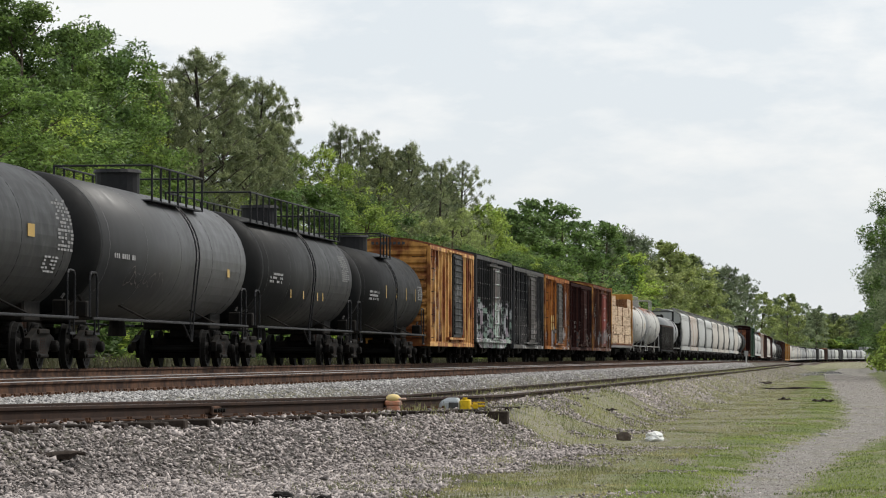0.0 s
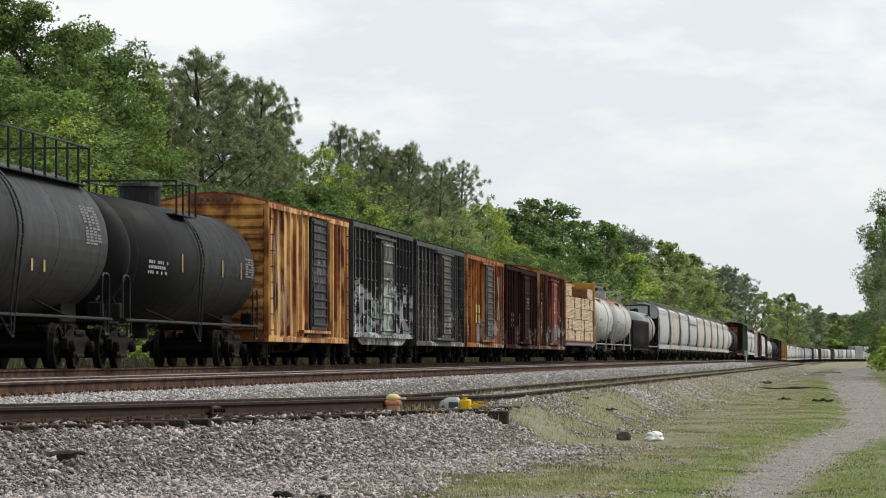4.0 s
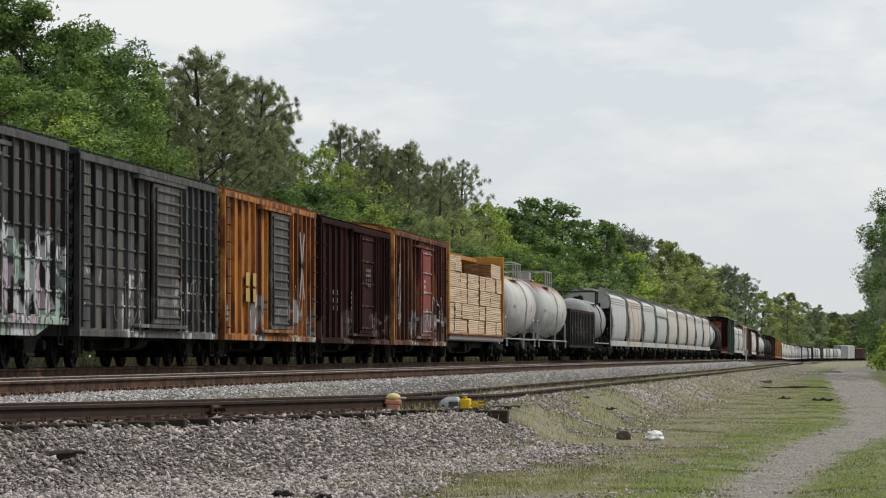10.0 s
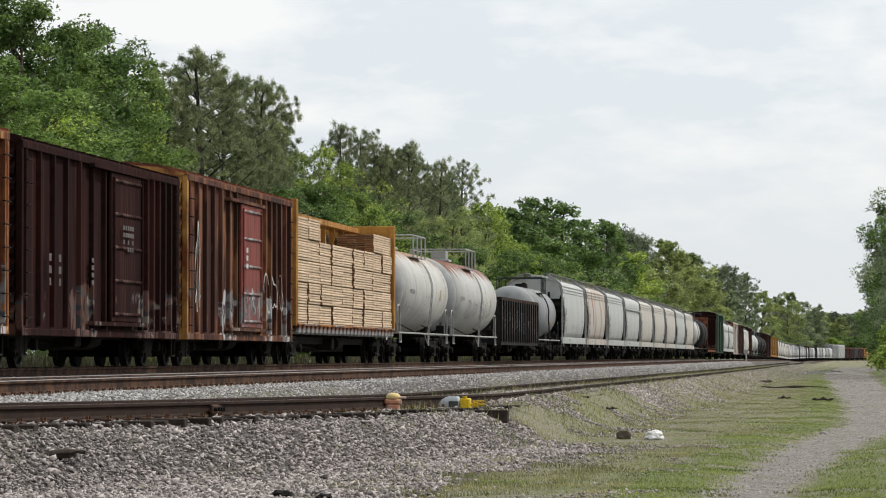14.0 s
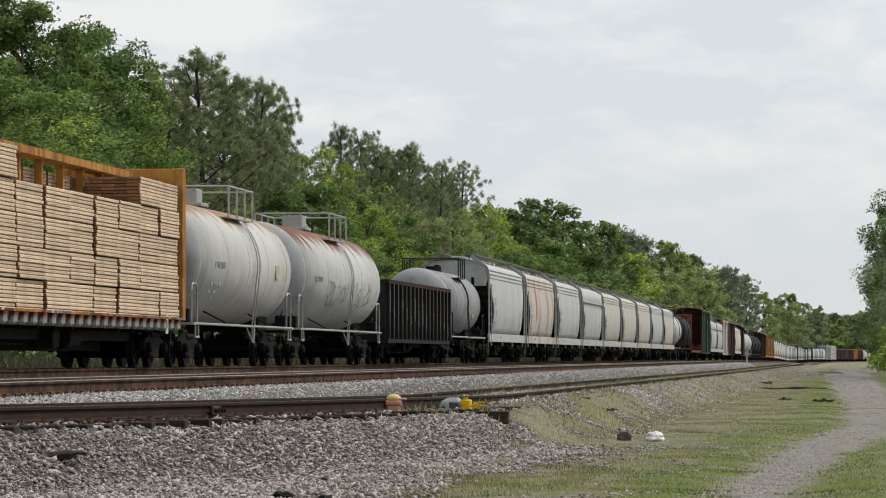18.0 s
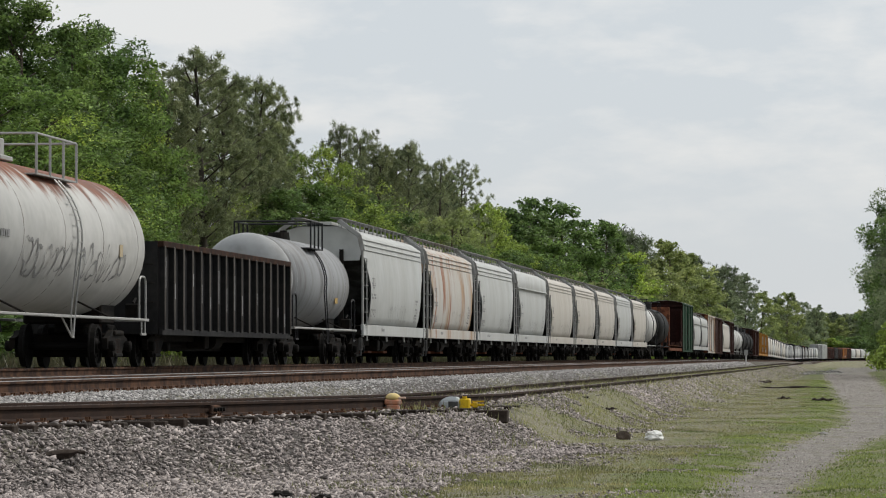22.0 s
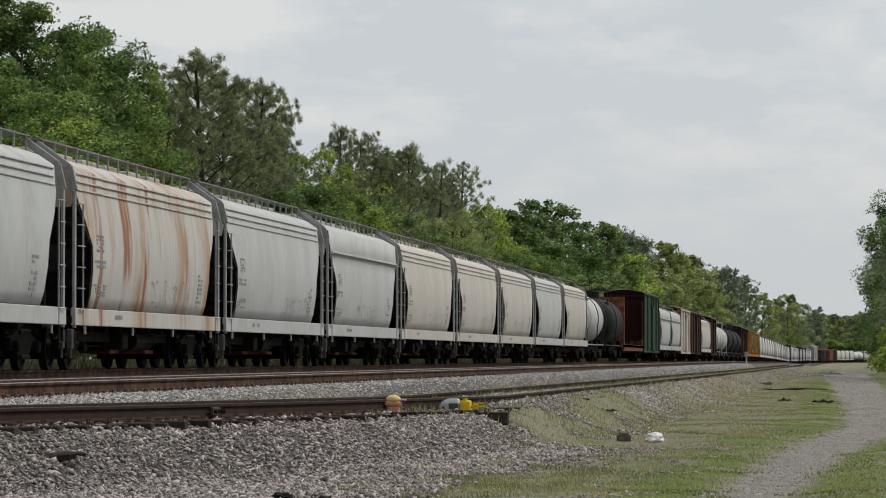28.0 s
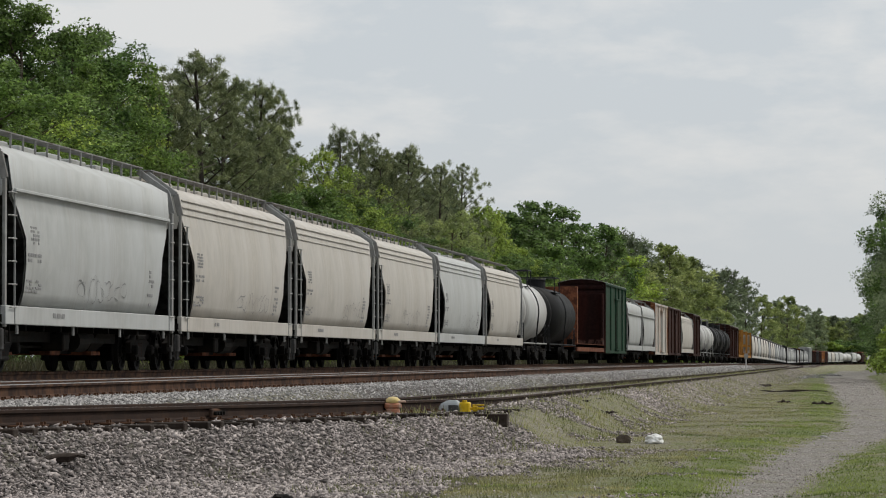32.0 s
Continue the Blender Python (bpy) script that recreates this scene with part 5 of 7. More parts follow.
# -- boxcars --
def boxcar(label, length, paint, end_paint, door_paint, eave=4.31, sill=0.64, posts=7, door=(0.2, 2.6), roof_paint="galv", door_z=(0.95, 4.05), belly=None,
           spin=True, group="boxcars of the train", ribs=11, door_bars=None, simple=False, post_depth=0.09, rib_paint=None, belts=(), post_paint=None, post_half=0.075):
    car = new("boxcar")
    tagged(car, label, "boxcar", group)
    half = length / 2 - 0.55
    hw = 1.40
    d0, d1 = door
    for s in (-1, 1):
        bm = bmesh.new()
        if belly:
            out = [(-half, eave), (half, eave), (half, sill), (belly[1], sill), (belly[1] - 1.3, sill - belly[2]), (belly[0] + 1.3, sill - belly[2]), (belly[0], sill), (-half, sill)]
        else:
            out = [(-half, eave), (half, eave), (half, sill), (-half, sill)]
        a = [bm.verts.new((s * hw, y, z)) for y, z in out]
        b = [bm.verts.new((s * (hw - 0.05), y, z)) for y, z in out]
        bm.faces.new(a)
        bm.faces.new(b)
        for i in range(len(out)):
            bm.faces.new((a[i], a[(i + 1) % len(out)], b[(i + 1) % len(out)], b[i]))
        bmesh.ops.recalc_face_normals(bm, faces=bm.faces)
        part("side_panel", bm, paint, car)
    # side posts: hat sections from sill to eave
    h = eave - sill - 0.32
    pts = [(0, -post_half), (post_depth, 0.02 - post_half), (post_depth, post_half - 0.02), (0, post_half)]
    left = np.linspace(-half + 0.35, d0 - 0.35, posts)
    right = np.linspace(d1 + 0.35, half - 0.35, posts)
    for s in (-1, 1):
        for y in (*left, *right):
            zc = (eave + sill) / 2 + 0.02
            part("side_post", loft(bmesh.new(), [[(s * (hw + px), y + py, z) for px, py in pts] for z in (zc - h / 2, zc + h / 2)], caps=True, smooth=False), post_paint or paint, car)
        for z in belts:
            bm = bmesh.new()
            for ya, yb in ((-half + 0.1, d0 - 0.1), (d1 + 0.1, half - 0.1)):
                box(bm, s * (hw + 0.015), (ya + yb) / 2, z, 0.04, yb - ya, 0.045, 0.008)
            part("belt_strip", bm, paint, car)
        # corner posts, top chord and sill
        bm = bmesh.new()
        box(bm, s * (hw + 0.03), 0, eave - 0.07, 0.12, 2 * half, 0.14, 0.01)
        part("top_chord", bm, paint, car)
        bm = bmesh.new()
        box(bm, s * (hw + 0.03), 0, sill + 0.07, 0.10, 2 * half, 0.14, 0.01)
        part("side_sill", bm, paint, car)
        for e in (-1, 1):
            bm = bmesh.new()
            box(bm, s * (hw + 0.01), e * (half - 0.06), (eave + sill) / 2, 0.13, 0.14, eave - sill, 0.01)
            part("corner_post", bm, end_paint, car)
        # sliding door with its rails
        z0, z1 = door_z
        bm = bmesh.new()
        box(bm, s * (hw + 0.10), (d0 + d1) / 2, (z0 + z1) / 2, 0.07, d1 - d0, z1 - z0, 0.015)
        dr = part("door", bm, door_paint, car)
        if not simple:
            bm = bmesh.new()
            box(bm, 0, 0, 0, 0.05, d1 - d0 - 0.22, 0.07, 0.02)
            rib = mesh_of("door_rib", bm, rib_paint or door_paint)
            for z in np.linspace(z0 + 0.16, z1 - 0.16, ribs):
                part("door_rib", rib, None, dr, at=pose(s * (hw + 0.15), (d0 + d1) / 2, z))
            bm = bmesh.new()
            rod(bm, (s * (hw + 0.17), d0 + 0.12, z0 + 0.1), (s * (hw + 0.17), d0 + 0.12, z1 - 0.1), 0.025)
            rod(bm, (s * (hw + 0.17), d1 - 0.12, z0 + 0.1), (s * (hw + 0.17), d1 - 0.12, z1 - 0.1), 0.025)
            part("lock_rod", bm, "galv" if door_bars else door_paint, dr)
        for z in (z0 - 0.05, z1 + 0.05):
            bm = bmesh.new()
            box(bm, s * (hw + 0.11), (d0 + d1) / 2 - 0.6, z, 0.14, 2 * (d1 - d0) * 0.92, 0.08)
            part("door_track", bm, paint, car)
    # corrugated ends
    prof = []
    n = 11
    for i in range(n):
        z = sill + 0.25 + (eave - sill - 0.35) * i / n
        dz = (eave - sill - 0.35) / n
        prof += [(0.0, z), (0.09, z + dz * 0.25), (0.09, z + dz * 0.6), (0.0, z + dz * 0.85)]
    prof = [(0.0, sill)] + prof + [(0.0, eave)]
    for e in (-1, 1):
        bm = bmesh.new()
        rows = [[(x, e * (half + d), z) for d, z in prof] for x in (-hw + 0.06, hw - 0.06)]
        loft(bm, rows, close=False, smooth=False)
        gable = [bm.verts.new(p) for p in ((-hw, e * (half + 0.06), eave - 0.04), (hw, e * (half + 0.06), eave - 0.04), (hw, e * (half + 0.06), eave + 0.02), (0.75, e * (half + 0.06), eave + 0.16), (0, e * (half + 0.06), eave + 0.22), (-0.75, e * (half + 0.06), eave + 0.16), (-hw, e * (half + 0.06), eave + 0.02))]
        bm.faces.new(gable)
        part("end_wall", bm, end_paint, car, "corrugated end wall")
        if not simple:
            for z in np.arange(0.95, 3.9, 0.42):
                part("grab_iron", SH["rung"], None, car, at=pose(hw - 0.35, e * (half + 0.1), z, 0, 0, 90 * e))
                part("grab_iron", SH["rung"], None, car, at=pose(hw + 0.09, e * (half - 0.4), z))
            part("sill_step", SH["step"], None, car, at=pose(hw, e * (half - 0.4), sill - 0.38))
            if e < 0:
                bm = bmesh.new()
                bmesh.ops.create_cone(bm, cap_ends=True, segments=16, radius1=0.24, radius2=0.24, depth=0.03, matrix=pose(-0.6, -half - 0.2, 2.3, 90))
                rod(bm, (-0.6, -half, 2.3), (-0.6, -half - 0.2, 2.3), 0.03)
                part("brake_wheel", bm, "dark_steel", car)
    # roof with raised seams
    bm = bmesh.new()
    ring = [(-hw - 0.07, eave - 0.02), (-hw - 0.07, eave + 0.03), (-0.75, eave + 0.19), (0, eave + 0.25), (0.75, eave + 0.19), (hw + 0.07, eave + 0.03), (hw + 0.07, eave - 0.02)]
    loft(bm, [[(x, y, z) for x, z in ring] for y in (-half - 0.05, half + 0.05)], caps=True, smooth=False)
    roof = part("roof", bm, roof_paint, car)
    if not simple:
        bm = bmesh.new()
        loft(bm, [[(x * 0.995, y, z + 0.045) for x, z in ring[1:6]] + [(x * 0.995, y, z - 0.01) for x, z in ring[5:0:-1]] for y in (-0.04, 0.04)], caps=True, smooth=False)
        seam = mesh_of("roof_seam", bm, roof_paint)
        for y in np.linspace(-half + 0.02, half - 0.02, 15):
            part("roof_seam", seam, None, roof, at=pose(0, y, 0))
    bm = bmesh.new()
    box(bm, 0, 0, sill + 0.22, 2 * hw - 0.12, 2 * half - 0.1, 0.12)
    part("floor", bm, "dark_steel", car)
    underframe(car, length, rig=not simple)
    running_gear(car, length, spin, simple)
    return car


# -- tank cars --
def tankcar(label, length, paint, r=1.5, cz=2.57, jacket="black_paint", rail="black_paint", spin=True, dome="black_paint", platform=1.6, simple=False, plat_y=0.0, sill_paint=None, dome_y=0.0, head=None, dome_r=0.52, box_dome=False, seam=None, low_dome=False):
    car = new("tank_car")
    tagged(car, label, "tank car", "tank cars of the train")
    half = length / 2 - 0.85
    hd = r * 0.42
    prof = []
    for i in range(9):
        a = (i / 8) * math.pi / 2
        prof.append((-half + hd * (1 - math.sin(a)), max(0.02, r * math.cos(math.pi / 2 - a))))
    prof = [(-half + hd * (1 - math.sin(a)), max(0.02, r * math.cos(a))) for a in np.linspace(math.pi / 2, 0, 10)]
    bm = bmesh.new()
    lathe_y(bm, [prof[-1], (0.0, prof[-1][1]), (-prof[-1][0], prof[-1][1])], cz, 44)
    part("shell", bm, paint, car)
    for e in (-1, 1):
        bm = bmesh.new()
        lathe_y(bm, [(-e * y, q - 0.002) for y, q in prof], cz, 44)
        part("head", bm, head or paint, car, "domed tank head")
    # weld seams and bands
    for y in () if simple else np.linspace(-half + 1.4, half - 1.4, 5):
        bm = bmesh.new()
        lathe_y(bm, [(y - 0.02, r - 0.01), (y - 0.02, r + 0.003), (y + 0.02, r + 0.003), (y + 0.02, r - 0.01)], cz, 40)
        part("weld_band", bm, seam or paint, car)
    # saddles and stub sills
    for s in (-1, 1):
        y = s * (length / 2 - 2.3)
        bm = bmesh.new()
        box(bm, 0, y, 1.18, 1.7, 1.5, 0.5, 0.04)
        box(bm, 0, s * (length / 2 - 1.6), 0.92, 0.42, 2.4, 0.36, 0.02)
        part("saddle", bm, "dark_steel", car)
        bm = bmesh.new()
        box(bm, 0, s * (length / 2 - 0.95), 1.03, 2.9, 0.5, 0.06)
        part("end_platform", bm, sill_paint or "dark_steel", car)
        bm = bmesh.new()
        yy = s * (length / 2 - 0.8)
        pipe(bm, [(-1.3, yy, 1.0), (-1.3, yy, 1.95), (-0.5, yy, 1.95), (-0.5, yy, 1.05)], 0.022)
        part("end_rail", bm, rail, car)
        bm = bmesh.new()
        bow = [(1.38, yy + s * 0.05, 1.0), (1.38, yy + s * 0.05, 1.80), (1.38, yy, 1.92), (1.38, yy - s * 0.12, 1.97), (1.38, yy - s * 0.55, 1.97), (1.38, yy - s * 0.66, 1.90), (1.38, yy - s * 0.70, 1.75), (1.38, yy - s * 0.70, 1.03)]
        pipe(bm, bow, 0.024)
        part("end_rail", bm, rail, car, "bent grab rail")
        bm = bmesh.new()
        box(bm, 1.15, yy - s * 0.2, 1.22, 0.30, 0.30, 0.34, 0.03)
        rod(bm, (1.15, yy - s * 0.2, 1.4), (1.15, yy + s * 0.1, 1.5), 0.03)
        part("brake_gear", bm, "dark_steel", car)
        bm = bmesh.new()
        box(bm, 1.42, s * (length / 2 - 1.25), 0.72, 0.05, 0.5, 0.05)
        rod(bm, (1.42, s * (length / 2 - 1.05), 0.72), (1.42, s * (length / 2 - 1.05), 1.05), 0.02)
        rod(bm, (1.42, s * (length / 2 - 1.45), 0.72), (1.42, s * (length / 2 - 1.45), 1.05), 0.02)
        part("step", bm, rail, car)
        for e in (-1, 1):
            bm = bmesh.new()
            rod(bm, (e * 1.43, -length / 2 + 0.8, 1.03), (e * 1.43, length / 2 - 0.8, 1.03), 0.03, 6) if s > 0 else box(bm, e * 1.43, 0, 1.03, 0.05, 1.6, 0.05)
            part("side_rod", bm, sill_paint or rail, car)
    for y in () if simple else (-half * 0.45, half * 0.45):
        bm = bmesh.new()
        rod(bm, (1.43, y + 0.7, 1.05), (0.9, y, cz - r * 0.80), 0.022)
        part("brace", bm, "dark_steel", car)
    # platform, dome and handrails on top
    top = cz + r
    bm = bmesh.new()
    for s in (-1, 1):
        box(bm, s * 0.98, plat_y, top - 0.30, 0.30, platform * 2, 0.03)
    part("platform", bm, rail, car)
    bm = bmesh.new()
    if low_dome:
        bmesh.ops.create_cone(bm, cap_ends=True, segments=18, radius1=0.34, radius2=0.30, depth=0.26, matrix=Matrix.Translation((0, dome_y, top + 0.06)))
        box(bm, 0.1, dome_y + 0.3, top + 0.20, 0.20, 0.24, 0.12, 0.02)
    elif box_dome:
        box(bm, 0, dome_y, top + 0.22, 0.62, 0.8, 0.40, 0.02)
        box(bm, 0, dome_y, top + 0.02, 0.9, 1.1, 0.10, 0.02)
    else:
        bmesh.ops.create_cone(bm, cap_ends=True, segments=20, radius1=dome_r * 0.98, radius2=dome_r * 0.98, depth=0.62, matrix=Matrix.Translation((0, dome_y, top + 0.10)))
        bmesh.ops.create_cone(bm, cap_ends=True, segments=20, radius1=dome_r + 0.05, radius2=dome_r + 0.01, depth=0.08, matrix=Matrix.Translation((0, dome_y, top + 0.43)))
    part("dome", bm, dome, car)
    for z in (top + 0.48,):
        bm = bmesh.new()
        pipe(bm, [(1.12, plat_y - platform, z), (1.12, plat_y + platform, z), (-1.12, plat_y + platform, z), (-1.12, plat_y - platform, z), (1.12, plat_y - platform, z)], 0.024)
        part("handrail", bm, rail, car)
    post = mesh_of("rail_post", rod(bmesh.new(), (0, 0, 0), (0, 0, 0.80), 0.028, 6), rail)
    for s in (-1, 1):
        for y in np.linspace(plat_y - platform, plat_y + platform, 2 if simple else (4 if platform < 2.5 else int(platform * 1.9) + 1)):
            part("rail_post", post, None, car, at=pose(s * 1.12, y, top - 0.32))
    # ladder that follows the shell
    for s in (-1, 1):
        lad = bmesh.new()
        for dy in (-0.2, 0.2):
            pts = [(s * (r + 0.10) * math.sin(a), plat_y + dy, cz + (r + 0.10) * math.cos(a)) for a in np.linspace(0.75, 1.75, 8)]
            pts.append((s * 1.45, plat_y + dy, 1.03))
            pts.append((s * 1.45, plat_y + 0.08 * dy / 0.2, 0.62))
            pipe(lad, pts, 0.020, 5)
        rod(lad, (s * 1.45, plat_y - 0.10, 0.62), (s * 1.45, plat_y + 0.10, 0.62), 0.022, 5)
        rod(lad, (s * 1.45, plat_y - 0.10, 0.62), (s * 1.40, plat_y - 0.85, 1.02), 0.020, 5)
        lad = part("ladder", lad, rail, car)
        rung = mesh_of("rung", rod(bmesh.new(), (0, -0.2, 0), (0, 0.2, 0), 0.014, 5), rail)
        for a in () if simple or s < 0 else np.linspace(0.8, 1.75, 8):
            part("rung", rung, None, lad, at=pose(s * (r + 0.10) * math.sin(a), plat_y, cz + (r + 0.10) * math.cos(a)))
    bm = bmesh.new()
    bmesh.ops.create_cone(bm, cap_ends=True, segments=14, radius1=0.22, radius2=0.16, depth=0.45, matrix=Matrix.Translation((0, 0, cz - r - 0.12)))
    part("outlet_valve", bm, "dark_steel", car)
    running_gear(car, length, spin, simple, 2.3)
    return car


def scrawl(car, y0, z0, w, h, letters, material, x, seed, thick=0.03):
    """A row of loose sprayed strokes past reading, each a looping ribbon of paint."""
    r = random.Random(seed)
    for i in range(letters):
        ya, yb = y0 + w * i / letters, y0 + w * (i + 1.05) / letters
        cy, cz, ry, rz = (ya + yb) / 2, z0 + h * r.uniform(0.4, 0.6), (yb - ya) * r.uniform(0.35, 0.55), h * r.uniform(0.32, 0.55)
        start, sweep, wob = r.uniform(0, 6.3), r.choice((-1, 1)) * r.uniform(3.6, 7.5), r.uniform(0.2, 0.45)
        line = []
        for k in range(19):
            a = start + sweep * k / 18
            q = 1 + wob * math.sin(2.3 * a + start)
            line.append(Vector((cy + ry * q * math.cos(a) + 0.25 * (yb - ya) * (k / 18 - 0.5), cz + rz * q * math.sin(a))))
        bm = bmesh.new()
        rows = []
        for k, p in enumerate(line):
            d = line[min(k + 1, len(line) - 1)] - line[max(k - 1, 0)]
            n = Vector((-d.y, d.x)).normalized() * thick * (0.7 + 0.5 * math.sin(k * 0.5 + i))
            rows.append([((x(*q) if callable(x) else x) + 0.004, *q) for q in (p - n, p + n)])
        loft(bm, rows, close=False)
        part("graffiti_stroke", bm, material, car, "sprayed stroke, unreadable")


def on_shell(r, cz):
    return lambda y, z: math.sqrt(max(0.01, r * r - (z - cz) ** 2)) + 0.012


# -- covered hoppers --
def hopper(label, paint, length=18.1, spin=True, flat_top=False, simple=False, eave=3.98):
    car = new("covered_hopper")
    tagged(car, label, "hopper car", "covered hoppers of the train")
    half = length / 2 - 0.45
    hb = half - 0.75
    # rounded body
    sec = [(1.38, 1.22), (1.46, 1.5), (1.525, 2.0), (1.535, 2.5), (1.50, 3.0), (1.43, 3.45), (1.40, 3.62), (1.38, eave)]
    if flat_top:
        sec = [(1.38, 1.22), (1.46, 1.5), (1.525, 2.0), (1.535, 2.5), (1.51, 3.0), (1.46, 3.30), (1.50, 3.36), (1.44, eave)]
    arch = [(1.05, eave + 0.22), (0.6, eave + 0.36), (0.0, eave + 0.42)]
    ring = sec + arch + [(-x, z) for x, z in reversed(sec + arch[:-1])]
    bm = bmesh.new()
    def reach(z):
        """How far the sheet goes towards the car's end at that height."""
        return hb + 0.25 - 1.2 * ramp(3.60 - z, 0.0, 1.3) - 0.1 * ramp(2.2 - z, 0.0, 1.0)

    loft(bm, [[(x, t * reach(z), z) for x, z in ring] for t in np.linspace(-1, 1, 9)])
    loft(bm, [[(x * 0.97, t * (reach(z) - 0.01), z * 0.97 + 0.06) for x, z in ring] for t in np.linspace(-1, 1, 3)])
    part("body", bm, paint, car)
    for e in (-1, 1):
        bm = bmesh.new()
        rim = [(1.31, 3.25), (1.385, 3.62), (1.37, eave), (1.04, eave + 0.21), (0.6, eave + 0.345)]
        rim = rim + [(-x, z) for x, z in reversed(rim)]
        front = [bm.verts.new((x, e * (hb + 0.235), z)) for x, z in rim]
        back = [bm.verts.new((x, e * (hb + 0.205), z)) for x, z in rim]
        bm.faces.new(front)
        bm.faces.new(back)
        for k in range(len(rim)):
            bm.faces.new((front[k], front[(k + 1) % len(rim)], back[(k + 1) % len(rim)], back[k]))
        bmesh.ops.recalc_face_normals(bm, faces=bm.faces)
        part("end_sheet", bm, paint, car)
        bm = bmesh.new()
        wide = [(3.42, 1.38, -0.1), (2.9, 1.44, 1.2), (2.2, 1.46, 2.4), (1.3, 1.34, 3.6)]
        rows = [[(x * w * 0.985, e * (hb - d), z) for x in (-1, 1)] for z, w, d in wide]
        loft(bm, rows, close=False, smooth=False)
        part("slope_sheet", bm, "slope", car, "grimy sloping end sheet, darkened as if shaded")
    if not flat_top:
        ridge = mesh_of("stiffener", box(bmesh.new(), 0, 0, 0, 0.05, 2 * hb + 0.2, 0.035, 0.008), paint)
        for z, x in ((3.60, 1.41), (3.76, 1.40), (3.92, 1.39)):
            for s in (-1, 1):
                part("stiffener", ridge, None, car, at=pose(s * x, 0, z))
    else:
        for s in (-1, 1):
            part("stiffener", box(bmesh.new(), s * 1.50, 0, 3.36, 0.10, 2 * hb, 0.06, 0.01), paint, car)
    for s in (-1, 1):
        bm = bmesh.new()
        box(bm, s * 1.47, 0, 1.06, 0.10, 2 * half, 0.34, 0.01)
        part("side_sill", bm, paint, car)
        for y in () if simple else (-hb + 0.4, -2.4, 2.4, hb - 0.4):
            bm = bmesh.new()
            rod(bm, (s * 1.47, y, 0.9), (s * 1.47, y, 0.72), 0.03)
            part("jack_pad", bm, "galv", car)
    for e in (-1, 1):
        for s in (-1, 1):
            # corner posts fold over the roof's end
            bm = bmesh.new()
            pts = [(1.47, 0.85), (1.47, 3.55), (1.36, 4.02), (0.70, 4.50)]
            for (xa, za), (xb, zb) in zip(pts, pts[1:]):
                a, b = Vector((s * xa, 0, za)), Vector((s * xb, 0, zb))
                q = (b - a).to_track_quat("Z", "Y").to_matrix().to_4x4()
                box(bm, 0, 0, 0, 0.06, 0.14, (b - a).length + 0.02, 0.01, Matrix.Translation((a + b) / 2 + Vector((0, e * (half - 0.10), 0))) @ q)
            part("corner_post", bm, "post_grey", car)
            if not simple:
                for z in np.arange(1.2, 3.6, 0.42):
                    part("grab_iron", SH["rung_light"], None, car, at=pose(s * 1.50, e * (half - 0.50), z, 0, 0, 0 if s > 0 else 180))
                bm = bmesh.new()
                rod(bm, (s * 1.52, e * (half - 0.72), 0.9), (s * 1.52, e * (half - 0.72), 3.3), 0.02)
                part("ladder_rail", bm, "post_grey", car)
                bm = bmesh.new()
                box(bm, s * 1.42, e * (half + 0.02), 0.62, 0.10, 0.22, 0.40, 0.02)
                rod(bm, (s * 1.42, e * (half + 0.02), 0.45), (s * 1.42, e * (half + 0.02), 0.25), 0.03)
                part("corner_step", bm, "slope", car)
        # end platform, slope sheet and brake gear
        bm = bmesh.new()
        box(bm, 0, e * (half - 0.3), 1.0, 2.9, 0.75, 0.14)
        part("end_platform", bm, "dark_steel", car)
        for x in (-0.75, 0.75):
            part("end_brace", box(bmesh.new(), x, e * (half - 0.45), 2.3, 0.12, 0.12, 2.6), "dark_steel", car)
        part("sill_step", SH["step"], None, car, at=pose(1.47, e * (half - 0.3), 0.55))
    # bottom chutes
    for y in np.linspace(-hb + 3.7, hb - 3.7, 3):
        bm = bmesh.new()
        loft(bm, [[(-1.25, y - 1.7, 1.25), (1.25, y - 1.7, 1.25), (1.25, y + 1.7, 1.25), (-1.25, y + 1.7, 1.25)],
                  [(-0.5, y - 0.4, 0.42), (0.5, y - 0.4, 0.42), (0.5, y + 0.4, 0.42), (-0.5, y + 0.4, 0.42)]], caps=True, smooth=False)
        ch = part("chute", bm, "dark_steel", car)
        part("gate", box(bmesh.new(), 0, y, 0.38, 1.2, 1.0, 0.08), "rust", ch)
    # roof walk and hatches
    bm = bmesh.new()
    for x in (-0.62, 0.62):
        box(bm, x, 0, eave + 0.60, 0.36, 2 * half - 0.1, 0.025)
    walkway = part("roof_walk", bm, "walk_grey", car)
    leg = mesh_of("walk_bracket", box(bmesh.new(), 0, 0, 0, 0.04, 0.03, 0.32), "post_grey")
    for y in np.linspace(-half + 0.3, half - 0.3, 4 if simple else 16):
        for x in (-0.78, 0.78):
            part("walk_bracket", leg, None, walkway, at=pose(x, y, eave + 0.46))
    for y in np.linspace(-hb + 1.5, hb - 1.5, 4 if simple else 6):
        part("roof_hatch", box(bmesh.new(), 0, y, eave + 0.47, 0.6, 1.5, 0.12, 0.02), paint, car)
    underframe(car, length, 0.8, 1.0, rig=not simple)
    running_gear(car, length, spin, simple, 2.2)
    return car


